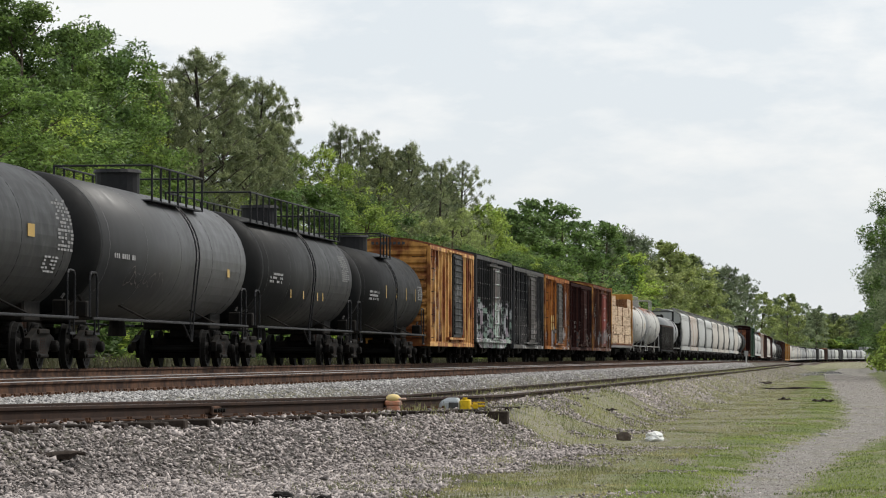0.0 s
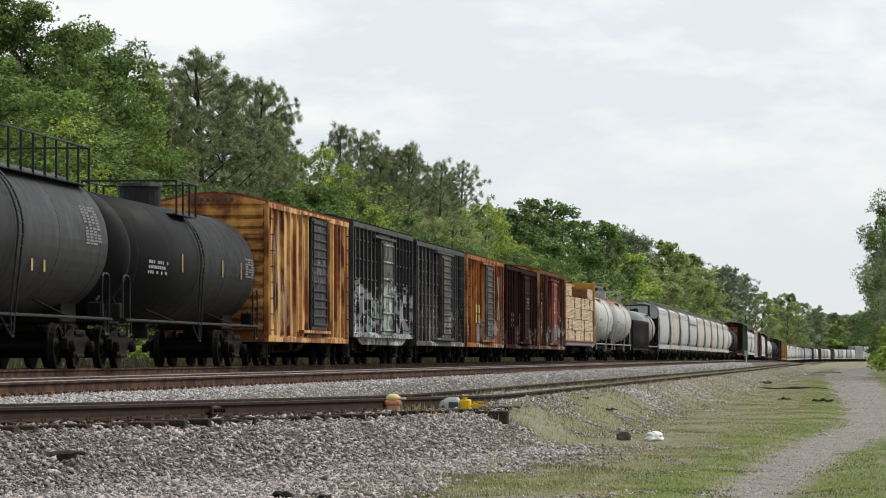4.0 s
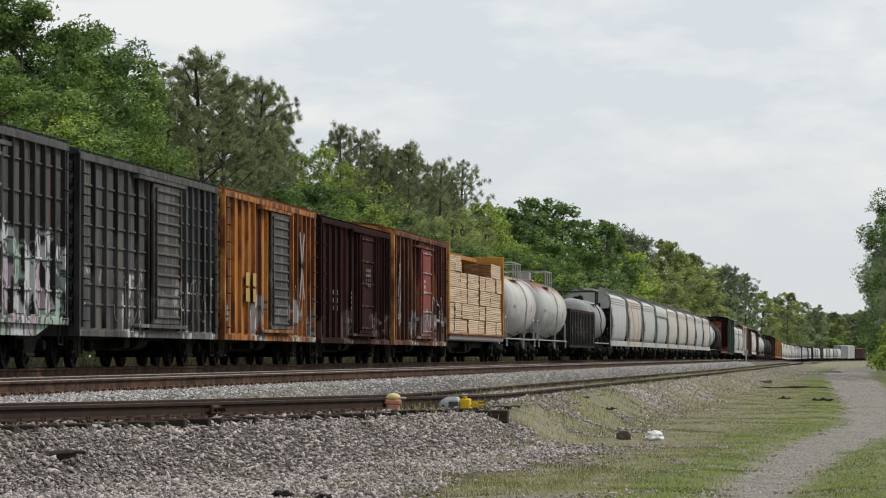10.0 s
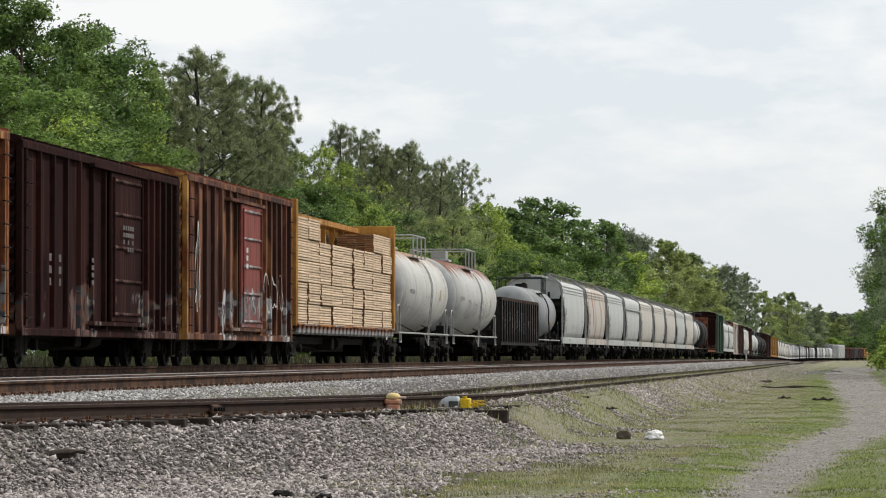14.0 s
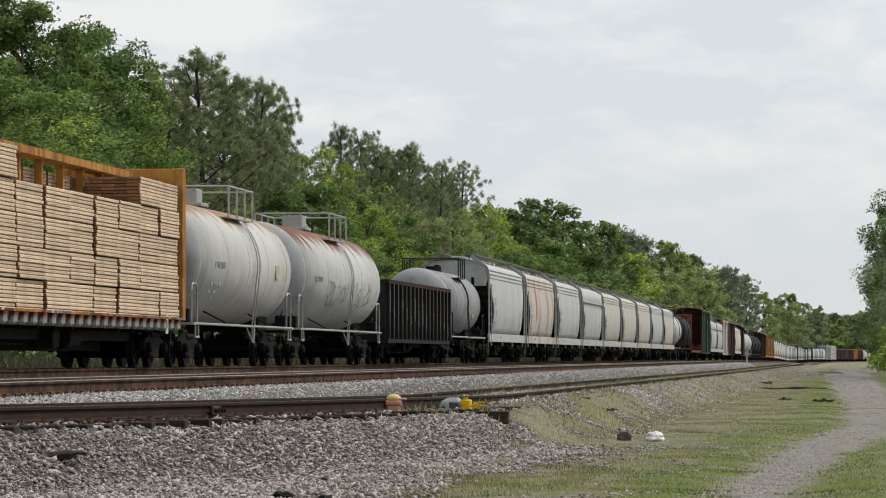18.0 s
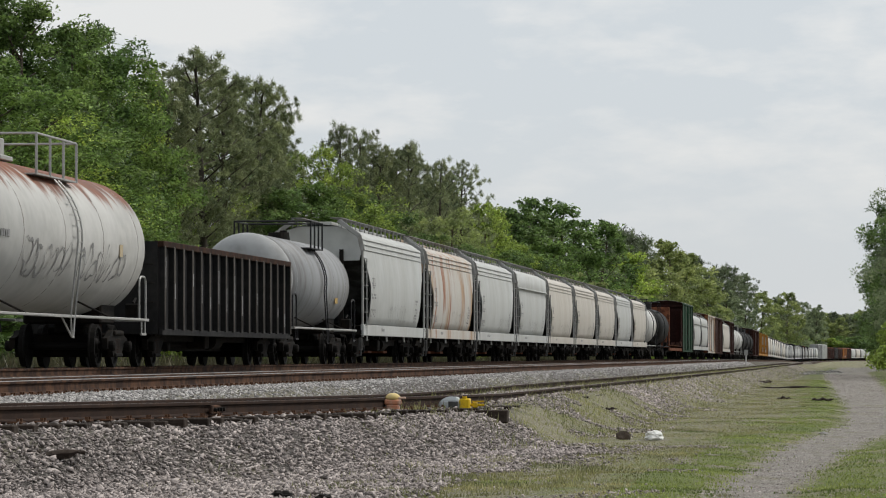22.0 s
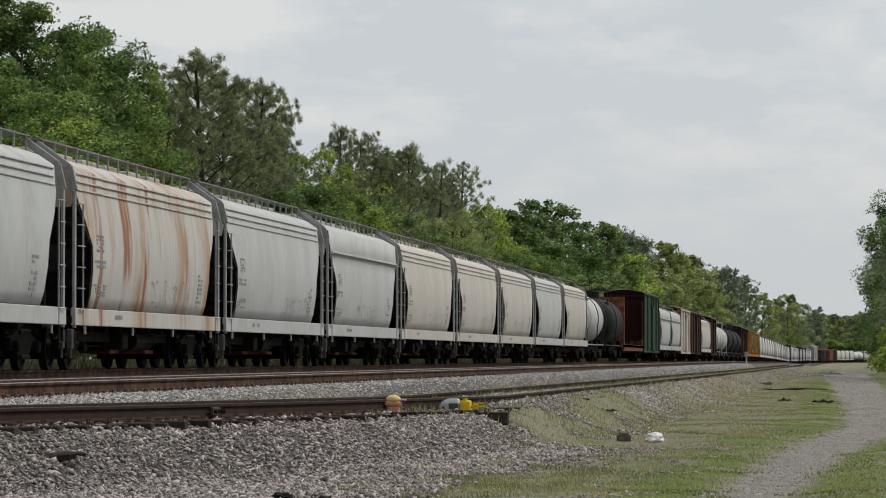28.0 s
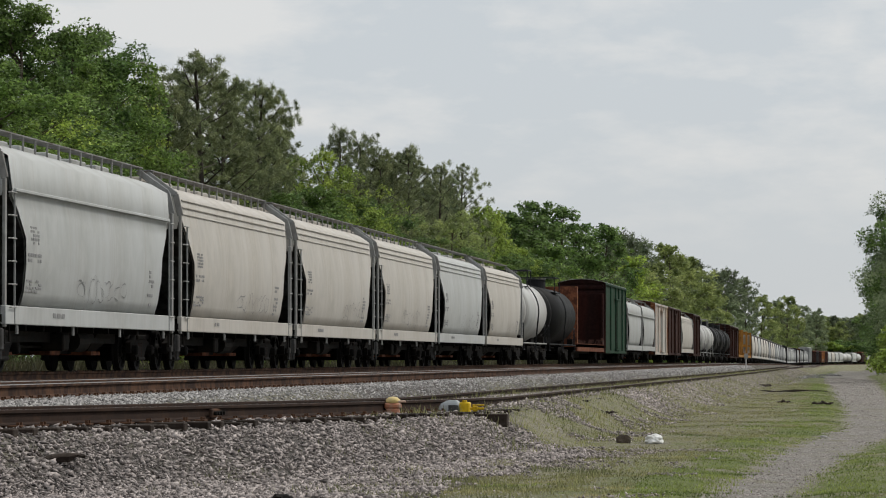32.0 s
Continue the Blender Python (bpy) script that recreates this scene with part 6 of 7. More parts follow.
# -- open cars --
def gondola(label, length, paint="black_box", ztop=2.8, zbot=0.73, ribs=17, spin=True, simple=False):
    car = new("gondola_car")
    tagged(car, label, "gondola car")
    half, hw = length / 2 - 0.6, 1.40
    rib = mesh_of("side_rib", box(bmesh.new(), 0, 0, 0, 0.16, 0.15, ztop - zbot - 0.2, 0.015), "dusty_lit_rib")
    # side faces go near-black: the ribs' unlit sides put into the colour
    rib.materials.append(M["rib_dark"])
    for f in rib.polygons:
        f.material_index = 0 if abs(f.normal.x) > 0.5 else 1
    for s in (-1, 1):
        part("side_panel", box(bmesh.new(), s * hw, 0, (ztop + zbot) / 2, 0.05, 2 * half, ztop - zbot), paint, car)
        part("top_chord", box(bmesh.new(), s * (hw + 0.04), 0, ztop - 0.06, 0.20, 2 * half + 0.05, 0.14, 0.015), "dark_rust", car)
        part("side_sill", box(bmesh.new(), s * (hw + 0.04), 0, zbot + 0.05, 0.14, 2 * half, 0.14, 0.01), paint, car)
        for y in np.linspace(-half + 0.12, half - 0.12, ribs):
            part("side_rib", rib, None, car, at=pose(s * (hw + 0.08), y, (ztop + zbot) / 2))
        part("end_wall", box(bmesh.new(), 0, s * half, (ztop + zbot) / 2, 2 * hw, 0.08, ztop - zbot), paint, car)
        for z in np.arange(zbot + 0.3, ztop - 0.2, 0.42):
            part("grab_iron", SH["rung"], None, car, at=pose(hw - 0.3, s * (half + 0.05), z, 0, 0, 90 * s))
    part("floor", box(bmesh.new(), 0, 0, zbot + 0.3, 2 * hw, 2 * half, 0.1), "rust", car)
    underframe(car, length, rig=not simple)
    running_gear(car, length, spin, simple)
    return car


def lumber_car(label, length, spin=True):
    car = new("lumber_car")
    tagged(car, label, "lumber car")
    half = length / 2 - 0.6
    bm = bmesh.new()
    box(bm, 0, 0, 1.0, 2.75, 2 * half, 0.16)
    part("deck", bm, "dark_rust", car)
    outr = mesh_of("outrigger", box(bmesh.new(), 0, 0, 0, 0.55, 0.24, 0.26, 0.05), "orange_b")
    for s in (-1, 1):
        for y in np.arange(-half + 0.4, half, 0.85):
            part("outrigger", outr, None, car, at=pose(s * 1.22, y, 0.98))
        part("side_rail", box(bmesh.new(), s * 1.44, 0, 1.12, 0.07, 2 * half, 0.05), "orange_b", car)
        bk = part("bulkhead", box(bmesh.new(), 0, s * half, 2.83, 2.85, 0.16, 3.5, 0.015), "yellow_steel", car)
        for x in (-1.36, 1.36):
            part("bulkhead_post", box(bmesh.new(), x, s * (half + 0.02), 2.83, 0.18, 0.36, 3.52, 0.02), "yellow_steel", bk)
    bm = bmesh.new()
    box(bm, 0, 0, 4.42, 0.55, 2 * half - 0.2, 0.16)
    part("top_beam", bm, "yellow_steel", car)
    for y in np.linspace(-half + 0.6, half - 0.6, 11):
        part("beam_post", box(bmesh.new(), 0, y, 2.7, 0.16, 0.16, 3.4), "yellow_steel", car)
    # timber bundles, four courses and a fifth at both ends
    cols, hgt, rows = 9, 0.61, 8
    w = (2 * half - 0.5) / cols
    rng = random.Random(5)

    th = (hgt - 0.014) / rows
    core = bmesh.new()
    for k in range(rows):
        for j in range(3):
            box(core, 0.30 * (j - 1.5), 0.0, (k + 0.5) * th, 0.29, w - 0.2, th - 0.016, 0.0)

    def sawn(bm, name):
        """Long faces pale, sawn ends brown, darkened to draw the shaded gaps."""
        bmesh.ops.recalc_face_normals(bm, faces=bm.faces)
        for f in bm.faces:
            f.normal_update()
            f.material_index = 1 if abs(f.normal.y) > 0.6 else 0
        return mesh_of(name, bm, "lumber", "board_end")

    core = sawn(core, "timber_bundle")
    edges = [sawn(box(bmesh.new(), 0, 0, 0, 0.29, w - 0.05 - 0.03 * q, th - 0.010, 0.012), "board") for q in range(3)]
    outer = bmesh.new()
    for k in range(rows):
        box(outer, 0.45, 0.0, (k + 0.5) * th, 0.29, w - 0.12, th - 0.016, 0.02)
    outer = sawn(outer, "timber_face")
    for s in (-1, 1):
        for c in range(cols):
            y = -half + 0.25 + w * (c + 0.5)
            n = 5 if c in (0, 1, 7, 8) or (s < 0 and c in (5, 6)) else 4
            lift = rng.uniform(0.0, 0.04)
            for k in range(n):
                x0, y0, z0 = s * 0.78 + rng.uniform(-0.04, 0.04), y + rng.uniform(-0.015, 0.015), 1.10 + lift * k / 4 + k * hgt
                b = part("timber_bundle", core, None, car, at=pose(x0, y0, z0, 0, 0, 0 if s > 0 else 180))
                b["kind"] = "stuff"
                if s < 0:
                    part("timber_face", outer, None, b)["kind"] = "stuff"
                    continue
                for q in range(rows):
                    part("board", rng.choice(edges), None, car, at=pose(x0 + 0.45 + rng.uniform(-0.014, 0.014), y0 + rng.uniform(-0.03, 0.03), z0 + (q + 0.5) * th))
    part("end_tag", box(bmesh.new(), 1.46, half - 2.3, 0.98, 0.02, 0.28, 0.42), "white_paint", car)
    underframe(car, length)
    running_gear(car, length, spin)
    return car


def bulkhead_flat(label, length, spin=False):
    car = new("bulkhead_flat_car")
    tagged(car, label, "flat car")
    half = length / 2 - 0.6
    part("deck", box(bmesh.new(), 0, 0, 1.05, 2.9, 2 * half, 0.2), "rust", car)
    for s in (-1, 1):
        part("side_sill", box(bmesh.new(), s * 1.40, 0, 0.92, 0.1, 2 * half, 0.4), "rust", car)
        part("bulkhead", box(bmesh.new(), 0, s * half, 2.7, 2.9, 0.2, 3.2, 0.02), "rust" if s < 0 else "dark_brown", car)
        for x in (-1.36, 1.36):
            part("bulkhead_brace", box(bmesh.new(), x, s * (half - 0.4), 2.7, 0.14, 0.7, 3.2, 0.02), "orange_b" if s < 0 else "dark_brown", car)
    underframe(car, length, rig=False)
    running_gear(car, length, spin, True)
    return car


# ---- things beside the siding ----
def switch_machine():
    top = new("switch_machine")
    bm = bmesh.new()
    loft(bm, [[(x, y, 0.0) for x, y in ((-0.30, -0.2), (0.06, -0.2), (0.06, 0.2), (-0.30, 0.2))], [(x, y, 0.16) for x, y in ((-0.24, -0.2), (0.06, -0.2), (0.06, 0.2), (-0.24, 0.2))],
              [(x, y, 0.225) for x, y in ((-0.13, -0.17), (0.04, -0.17), (0.04, 0.17), (-0.13, 0.17))]], caps=True, smooth=False)
    bmesh.ops.bevel(bm, geom=bm.edges[:], offset=0.015, segments=2, affect="EDGES")
    part("housing", bm, "machine_grey", top, "pale grey sheet-metal housing")
    part("side_plate", box(bmesh.new(), -0.02, -0.205, 0.09, 0.16, 0.012, 0.12, 0.004), "slope", top)
    part("gear_case", box(bmesh.new(), 0.16, 0, 0.10, 0.17, 0.3, 0.19, 0.02), "safety_yellow", top, "yellow gear case")
    bm = bmesh.new()
    rod(bm, (0.16, -0.1, 0.18), (0.16, -0.1, 0.23), 0.04, 10)
    part("cap", bm, "safety_yellow", top)
    bm = bmesh.new()
    rod(bm, (0.25, -0.05, 0.09), (0.48, -0.06, 0.09), 0.022)
    part("throw_rod", bm, "safety_yellow", top)
    part("rod_clevis", box(bmesh.new(), 0.33, -0.06, 0.09, 0.09, 0.08, 0.1, 0.02), "safety_yellow", top)
    part("crank_lever", box(bmesh.new(), 0.38, -0.06, 0.145, 0.2, 0.03, 0.025, 0.008), "safety_yellow", top)
    return top


HEAD_Y = 53.4
bm = bmesh.new()
box(bm, 0, 0, 0, 1.72, 0.24, 0.18, 0.012)
ht = part("switch_timber", bm, "tie", None, at=pose(-5.72, HEAD_Y, 0.40))
tagged(ht, "black creosoted switch timber sticking out of the siding", "timber")
sm = switch_machine()
sm.matrix_basis = pose(-5.60, HEAD_Y, 0.488) @ Matrix.Scale(0.85, 4)
tagged(sm, "pale grey and yellow switch machine on a black timber", "switch machine")

st = new("derail_marker")
tagged(st, "faded orange and yellow derail marker beside the rail", "derail marker")
for k, (w, z) in enumerate(((0.20, 0.05), (0.17, 0.13), (0.22, 0.20))):
    part("body_block", box(bmesh.new(), 0, 0, z, w, 0.16, 0.075, 0.02), "salmon", st)
bm = bmesh.new()
loft(bm, [[(0.10 * c * math.cos(a), 0.08 * c * math.sin(a), z) for a in np.linspace(0, 2 * math.pi, 10, endpoint=False)] for z, c in ((0.235, 1.0), (0.28, 0.95), (0.31, 0.6), (0.32, 0.15))], caps=True)
part("cap", bm, "pale_yellow", st, "pale yellow domed cap")
part("side_lug", box(bmesh.new(), 0.12, 0, 0.255, 0.10, 0.1, 0.03, 0.01), "salmon", st)
st.matrix_basis = pose(-6.05, 49.8, 0.445)

# joint bar on the siding's near rail
jx = side_x(42.2) + 0.7535
jb = new("joint_bar")
tagged(jb, "bolted rusty joint bar on the siding rail", "joint bar")
part("bar", box(bmesh.new(), 0.03, 0, 0, 0.035, 0.75, 0.10, 0.012), "rail_side", jb)
for k in range(4):
    bm = bmesh.new()
    rod(bm, (0.03, -0.27 + 0.18 * k, 0.0), (0.085, -0.27 + 0.18 * k, 0.0), 0.024, 6)
    part("bolt", bm, "dark_steel", jb)
jb.matrix_basis = pose(jx, 42.2, side_z(42.2) - 0.085)


def lump(name, label, category, x, y, size, material, seed, sink=0.3):
    """An irregular lying lump."""
    r = random.Random(seed)
    bm = bmesh.new()
    bmesh.ops.create_icosphere(bm, subdivisions=3, radius=1.0)
    for v in bm.verts:
        n = 1 + 0.45 * noise.noise(v.co * 1.6 + Vector((seed, 0, 0))) + 0.2 * noise.noise(v.co * 4 + Vector((0, seed, 0)))
        v.co = Vector((v.co.x * size[0], v.co.y * size[1], v.co.z * size[2])) * n
    ob = part(name, bm, material, None, at=pose(x, y, land(x, y) + size[2] * (1 - sink), 0, 0, r.uniform(-20, 20)))
    tagged(ob, label, category)
    return ob


def broken_timber(label, x, y, length, thick, turn, seed):
    r = random.Random(seed)
    bm = bmesh.new()
    n = 9
    rings = []
    for i in range(n):
        t = i / (n - 1) - 0.5
        w = thick * (1 - 1.2 * abs(t) ** 2 * 2) * r.uniform(0.45, 1.15)
        cz = r.uniform(-0.35, 0.25) * thick
        rings.append([(t * length, w * cx + r.uniform(-0.1, 0.1) * thick, cz + w * 0.55 * cy) for cx, cy in ((-1, -1), (1, -1), (1.05, 0.4), (0.4, 1), (-0.6, 0.9), (-1.1, 0.2))])
    loft(bm, rings, caps=True, smooth=False)
    ob = part("broken_timber", bm, "tie", None, at=pose(x, y, land(x, y) + thick * 0.42, 0, 0, turn))
    return tagged(ob, label, "timber", "old timbers on the ground")


lump("plastic_bag", "crumpled white plastic bag on the grass", "bag", -2.98, 56.4, (0.15, 0.12, 0.08), "bag", 3)
st_ob = broken_timber("short grey-brown tree stump in the grass", -3.42, 56.4, 0.20, 0.10, 70, 4)
st_ob.data.materials[0] = M["bark"]
lump("dark_stone", "dark stone lying in the gravel", "stone", -5.08, 33.6, (0.10, 0.08, 0.05), "dark_steel", 5)
lump("dark_stone", "dark stone lying in the gravel", "stone", -4.62, 33.0, (0.09, 0.08, 0.05), "dark_steel", 6)
broken_timber("rotten dark timber on the gravel bank", -7.45, 35.0, 0.62, 0.10, 12, 7)
broken_timber("rotten dark timber below the switch timber", -6.0, 51.6, 0.75, 0.06, -25, 17)
broken_timber("long rotten timber at the edge of the siding bank", -2.4, 148.0, 2.6, 0.10, 8, 8)
broken_timber("rotten timber beside the path", -0.95, 108.0, 0.62, 0.12, 15, 9)
broken_timber("dark rotten plank in the grass", -2.1, 112.0, 0.4, 0.09, 5, 10)
broken_timber("dark stick on the stony grass", -4.55, 70.0, 0.38, 0.05, 10, 11)
broken_timber("long rotten timber at the edge of the siding bank", -4.0, 168.0, 2.2, 0.12, 75, 12)
lump("pale_stone", "pale stone at the edge of the grass", "stone", -0.55, 64.0, (0.07, 0.06, 0.03), "stone", 13)


def rubble(x, y, r, h, seed, label):
    rng = np.random.default_rng(seed)
    n = 260
    a, q = rng.uniform(0, 2 * math.pi, n), rng.uniform(0, 1, n) ** 0.6
    p = np.stack((x + r * q * np.cos(a), y + 2.2 * r * q * np.sin(a), np.zeros(n)), 1)
    p[:, 2] = [land(px, py) + h * (1 - qq) ** 1.2 * rng.uniform(0.3, 1.0) for (px, py, _), qq in zip(p, q)]
    return stones("rubble", label, p, rng.uniform(0.05, 0.15, n), "stone", seed)


rubble(-3.0, 262.0, 1.5, 0.3, 31, "low heap of pale broken stone past the siding")
rubble(-2.0, 300.0, 1.2, 0.35, 32, "low heap of pale broken stone beside the path")

# trackside marker post
mp = new("marker_post")
tagged(mp, "thin white trackside marker post with a small plate", "marker post")
bm = bmesh.new()
rod(bm, (0, 0, 0), (0, 0, 1.35), 0.05, 8)
part("post", bm, "white_paint", mp)
part("plate", box(bmesh.new(), 0, -0.06, 1.22, 0.30, 0.03, 0.40, 0.01), "galv", mp)
mp.matrix_basis = pose(-8.6, 300.0, land(-8.6, 300.0) - 0.02)


# ---- the train: each car with the place of its middle along the line at the start ----
CONSIST = []


def couple(car, y0, y1):
    CONSIST.append((car, (y0 + y1) / 2 - 1.66))
    return car


def run_on(t):
    """How far the train has run after t seconds, slowly gathering speed."""
    return 9.5 * t + 0.0187 * t * t


C = [77.2, 98.6, 119.0, 138.8, 155.8, 172.8, 190.4, 207.3, 224.9, 242.5, 266.1, 283.3, 302.9, 323.3, 337.9]
def grid_of(y, z, w, h, rows, cols, fill=0.8, seed=1):
    """Rows of small bars where lettering stands that cannot be read."""
    r = random.Random(seed)
    return [(y + w * (c + 0.5) / cols, z - h * (k + 0.5) / rows, w / cols * r.uniform(0.5, 0.95), h / rows * 0.62) for k in range(rows) for c in range(cols) if r.random() < fill]


T = on_shell(1.5, 2.57)
t0 = couple(tankcar("black tank car with hazard placard and pale lettering", 20.0, "worn_tank", head="tank_head"), 57.2, C[0])
marks("data_panel", grid_of(7.0, 3.35, 1.5, 1.05, 14, 5, 0.8, 2), "grey_mark", t0, T, "pale data panel")
marks("placard", [(4.6, 2.62, 0.6, 0.24)], "yellow_mark", t0, T, "yellow placard")
marks("lettering", grid_of(6.0, 2.2, 1.3, 0.34, 5, 4, 0.8, 3), "grey_mark", t0, T)
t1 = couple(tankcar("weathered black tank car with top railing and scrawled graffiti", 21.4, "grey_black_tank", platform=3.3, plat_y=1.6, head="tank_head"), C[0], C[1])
marks("lettering", grid_of(-8.0, 2.45, 2.4, 0.17, 1, 11, 0.85, 4), "grey_mark", t1, T)
scrawl(t1, -6.0, 1.75, 4.2, 0.40, 8, "dim_mark", T, 5, 0.014)
marks("caution_label", [(6.6, 2.3, 0.35, 0.2)], "yellow_mark", t1, T)
t2 = couple(tankcar("black tank car with full-length top railing and pale lettering", 20.4, "worn_tank", platform=8.6, head="tank_head"), C[1], C[2])
marks("lettering", grid_of(-7.6, 2.5, 2.2, 0.3, 3, 9, 0.75, 6), "grey_mark", t2, T)
marks("data_panel", grid_of(6.4, 3.3, 1.6, 0.8, 13, 4, 0.85, 7), "grey_mark", t2, T)
marks("stripe", [(y, 2.05, 0.16, 0.36) for y in (-3.4, -1.0, 1.8, 2.9)], "yellow_mark", t2, T, "short yellow stripe marks")
T3 = on_shell(1.42, 2.45)
t3 = couple(tankcar("black tank car with short yellow stripes along its shell", 19.8, "black_tank", r=1.42, cz=2.45, platform=1.3, head="tank_head"), C[2], C[3])
marks("lettering", grid_of(-6.4, 2.4, 2.4, 0.34, 3, 9, 0.8, 8), "grey_mark", t3, T3)
marks("stripe", [(y, 2.4, 0.13, 0.42) for y in (-2.2, 0.6, 3.4, 6.2)], "yellow_mark", t3, T3, "short yellow stripe marks")
marks("data_panel", grid_of(6.9, 2.75, 1.3, 0.5, 8, 3, 0.85, 9), "grey_mark", t3, T3)

b1 = couple(boxcar("rust-streaked orange boxcar with black ribbed door", 17.0, "orange", "orange_end", "black_door", door=(-0.4, 2.6), door_z=(1.0, 4.2), roof_paint="rust", rib_paint="black_door", ribs=13), C[3], C[4])
bm = bmesh.new()
for k in range(8):
    box(bm, -0.62 + 0.16 * k, -8.03, 4.38, 0.10, 0.01, 0.10)
part("end_number", bm, "black_mark", b1, "dark number bars on the end wall")
b2 = couple(boxcar("black boxcar with pale graffiti along its lower half", 17.0, "black_tagged", "black_box", "black_tagged", door=(-1.4, 1.7), belly=(-6.6, 6.6, 0.22), sill=0.85, ribs=6, roof_paint="black_box", post_paint="black_post", post_half=0.06, eave=4.40, belts=(1.5, 2.1, 2.7, 3.3, 3.9)), C[4], C[5])
marks("door_lettering", grid_of(0.3, 3.1, 0.9, 1.1, 5, 2, 0.7, 11), "dim_mark", b2, 1.60)
marks("door_tag", [(-0.6, 3.75, 0.12, 0.5), (0.1, 3.7, 0.10, 0.55), (0.5, 3.75, 0.12, 0.45)], "grey_mark", b2, 1.60)
b3 = couple(boxcar("weathered black boxcar with ribbed grey door", 17.6, "black_scuffed", "black_box", "grey_door", door=(-0.5, 2.7), rib_paint="rib_grey", roof_paint="black_box", post_paint="black_box", post_half=0.06, ribs=13, belts=(1.3, 1.7, 2.1, 2.5, 2.9, 3.3, 3.7)), C[5], C[6])
b4 = couple(boxcar("orange-brown boxcar with grey ribbed door and worn cross mark", 16.9, "orange_b", "orange_end", "grey_door", door=(-0.8, 2.2), rib_paint="rib_grey", roof_paint="rust", ribs=13), C[6], C[7])
for s, tone in ((1, "grey_mark"), (-1, "grey_mark")):
    bm = bmesh.new()
    box(bm, 1.50, 5.0, 2.75, 0.006, 0.20, 2.0, 0.0, pose(0, 5.0, 2.75, 24 * s) @ pose(0, -5.0, -2.75))
    part("cross_mark", bm, tone, b4, "faded painted cross stroke")
b5 = couple(boxcar("dark oxide-brown boxcar with plain panelled door", 17.6, "dark_brown", "dark_brown", "dark_brown", door=(0.0, 3.3), ribs=5, eave=4.25, roof_paint="dark_brown", sill=0.62), C[7], C[8])
marks("lettering", grid_of(0.9, 3.0, 1.2, 0.6, 4, 5, 0.8, 12), "dim_mark", b5, 1.60)
marks("reporting_marks", grid_of(-6.0, 2.25, 0.25, 0.7, 3, 1, 0.9, 13) + grid_of(-5.1, 2.25, 0.25, 0.7, 3, 1, 0.9, 14) + grid_of(-1.9, 2.4, 0.25, 0.9, 6, 1, 0.9, 15), "dim_mark", b5, 1.50)
b6 = couple(boxcar("oxide-red boxcar with bright red door and yellowed end", 17.6, "brown", "orange_end", "red_door", door=(-0.8, 2.3), ribs=5, eave=4.45, roof_paint="rust", sill=0.62), C[8], C[9])
marks("reporting_marks", grid_of(-0.5, 3.0, 0.4, 0.6, 3, 1, 1.0, 16), "white_paint", b6, 1.60)
marks("yellow_plate", [(-4.5, 2.2, 0.6, 0.34), (-4.5, 1.8, 0.6, 0.34), (-3.4, 2.2, 0.5, 0.34), (-3.4, 1.8, 0.5, 0.34)], "yellow_mark", b4, 1.497, "yellow painted data panel")
scrawl(b1, -6.9, 1.0, 2.2, 1.5, 5, "grey_mark", 1.50, 61, 0.022)
scrawl(b1, -7.2, 2.9, 0.9, 0.9, 2, "grey_mark", 1.50, 69, 0.022)
scrawl(b1, 0.0, 2.3, 2.0, 0.6, 4, "grey_mark", 1.58, 70, 0.022)
scrawl(b4, 3.6, 0.9, 2.4, 1.2, 4, "grey_mark", 1.50, 62, 0.012)
scrawl(b6, 3.0, 1.4, 3.4, 0.9, 3, "white_paint", 1.50, 63, 0.025)
scrawl(b6, -7.4, 1.3, 0.8, 1.7, 3, "white_paint", 1.50, 64, 0.035)
scrawl(b3, -5.5, 0.9, 4.0, 1.0, 6, "dim_mark", 1.50, 65, 0.02)
scrawl(b3, 3.4, 0.9, 3.0, 1.0, 5, "dim_mark", 1.50, 66, 0.02)
lum = couple(lumber_car("golden centre-beam car stacked with pale sawn timber", 23.6), C[9], C[10])
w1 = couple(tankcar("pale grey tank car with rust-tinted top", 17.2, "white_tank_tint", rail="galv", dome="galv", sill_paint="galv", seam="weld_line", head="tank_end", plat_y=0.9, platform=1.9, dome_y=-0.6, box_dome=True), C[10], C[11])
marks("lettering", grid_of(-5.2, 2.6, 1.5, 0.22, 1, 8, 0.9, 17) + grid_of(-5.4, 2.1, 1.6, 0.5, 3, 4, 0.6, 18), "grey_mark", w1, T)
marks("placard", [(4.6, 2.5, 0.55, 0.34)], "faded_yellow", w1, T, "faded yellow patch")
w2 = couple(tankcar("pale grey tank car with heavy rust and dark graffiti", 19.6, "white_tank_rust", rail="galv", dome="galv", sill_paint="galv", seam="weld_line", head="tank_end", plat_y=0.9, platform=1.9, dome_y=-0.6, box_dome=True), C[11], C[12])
marks("lettering", grid_of(-6.6, 2.6, 1.6, 0.22, 1, 8, 0.9, 19), "grey_mark", w2, T)
scrawl(w2, -3.6, 1.75, 4.2, 0.75, 7, "grey_mark", T, 20, 0.028)
scrawl(w2, 1.6, 1.75, 4.6, 0.65, 8, "grey_mark", T, 21, 0.028)
marks("placard", [(5.6, 2.45, 0.35, 0.26)], "faded_yellow", w2, T)
gon = couple(gondola("black ribbed gondola car with scuffed side", 20.4, "rib_dark"), C[12], C[13])
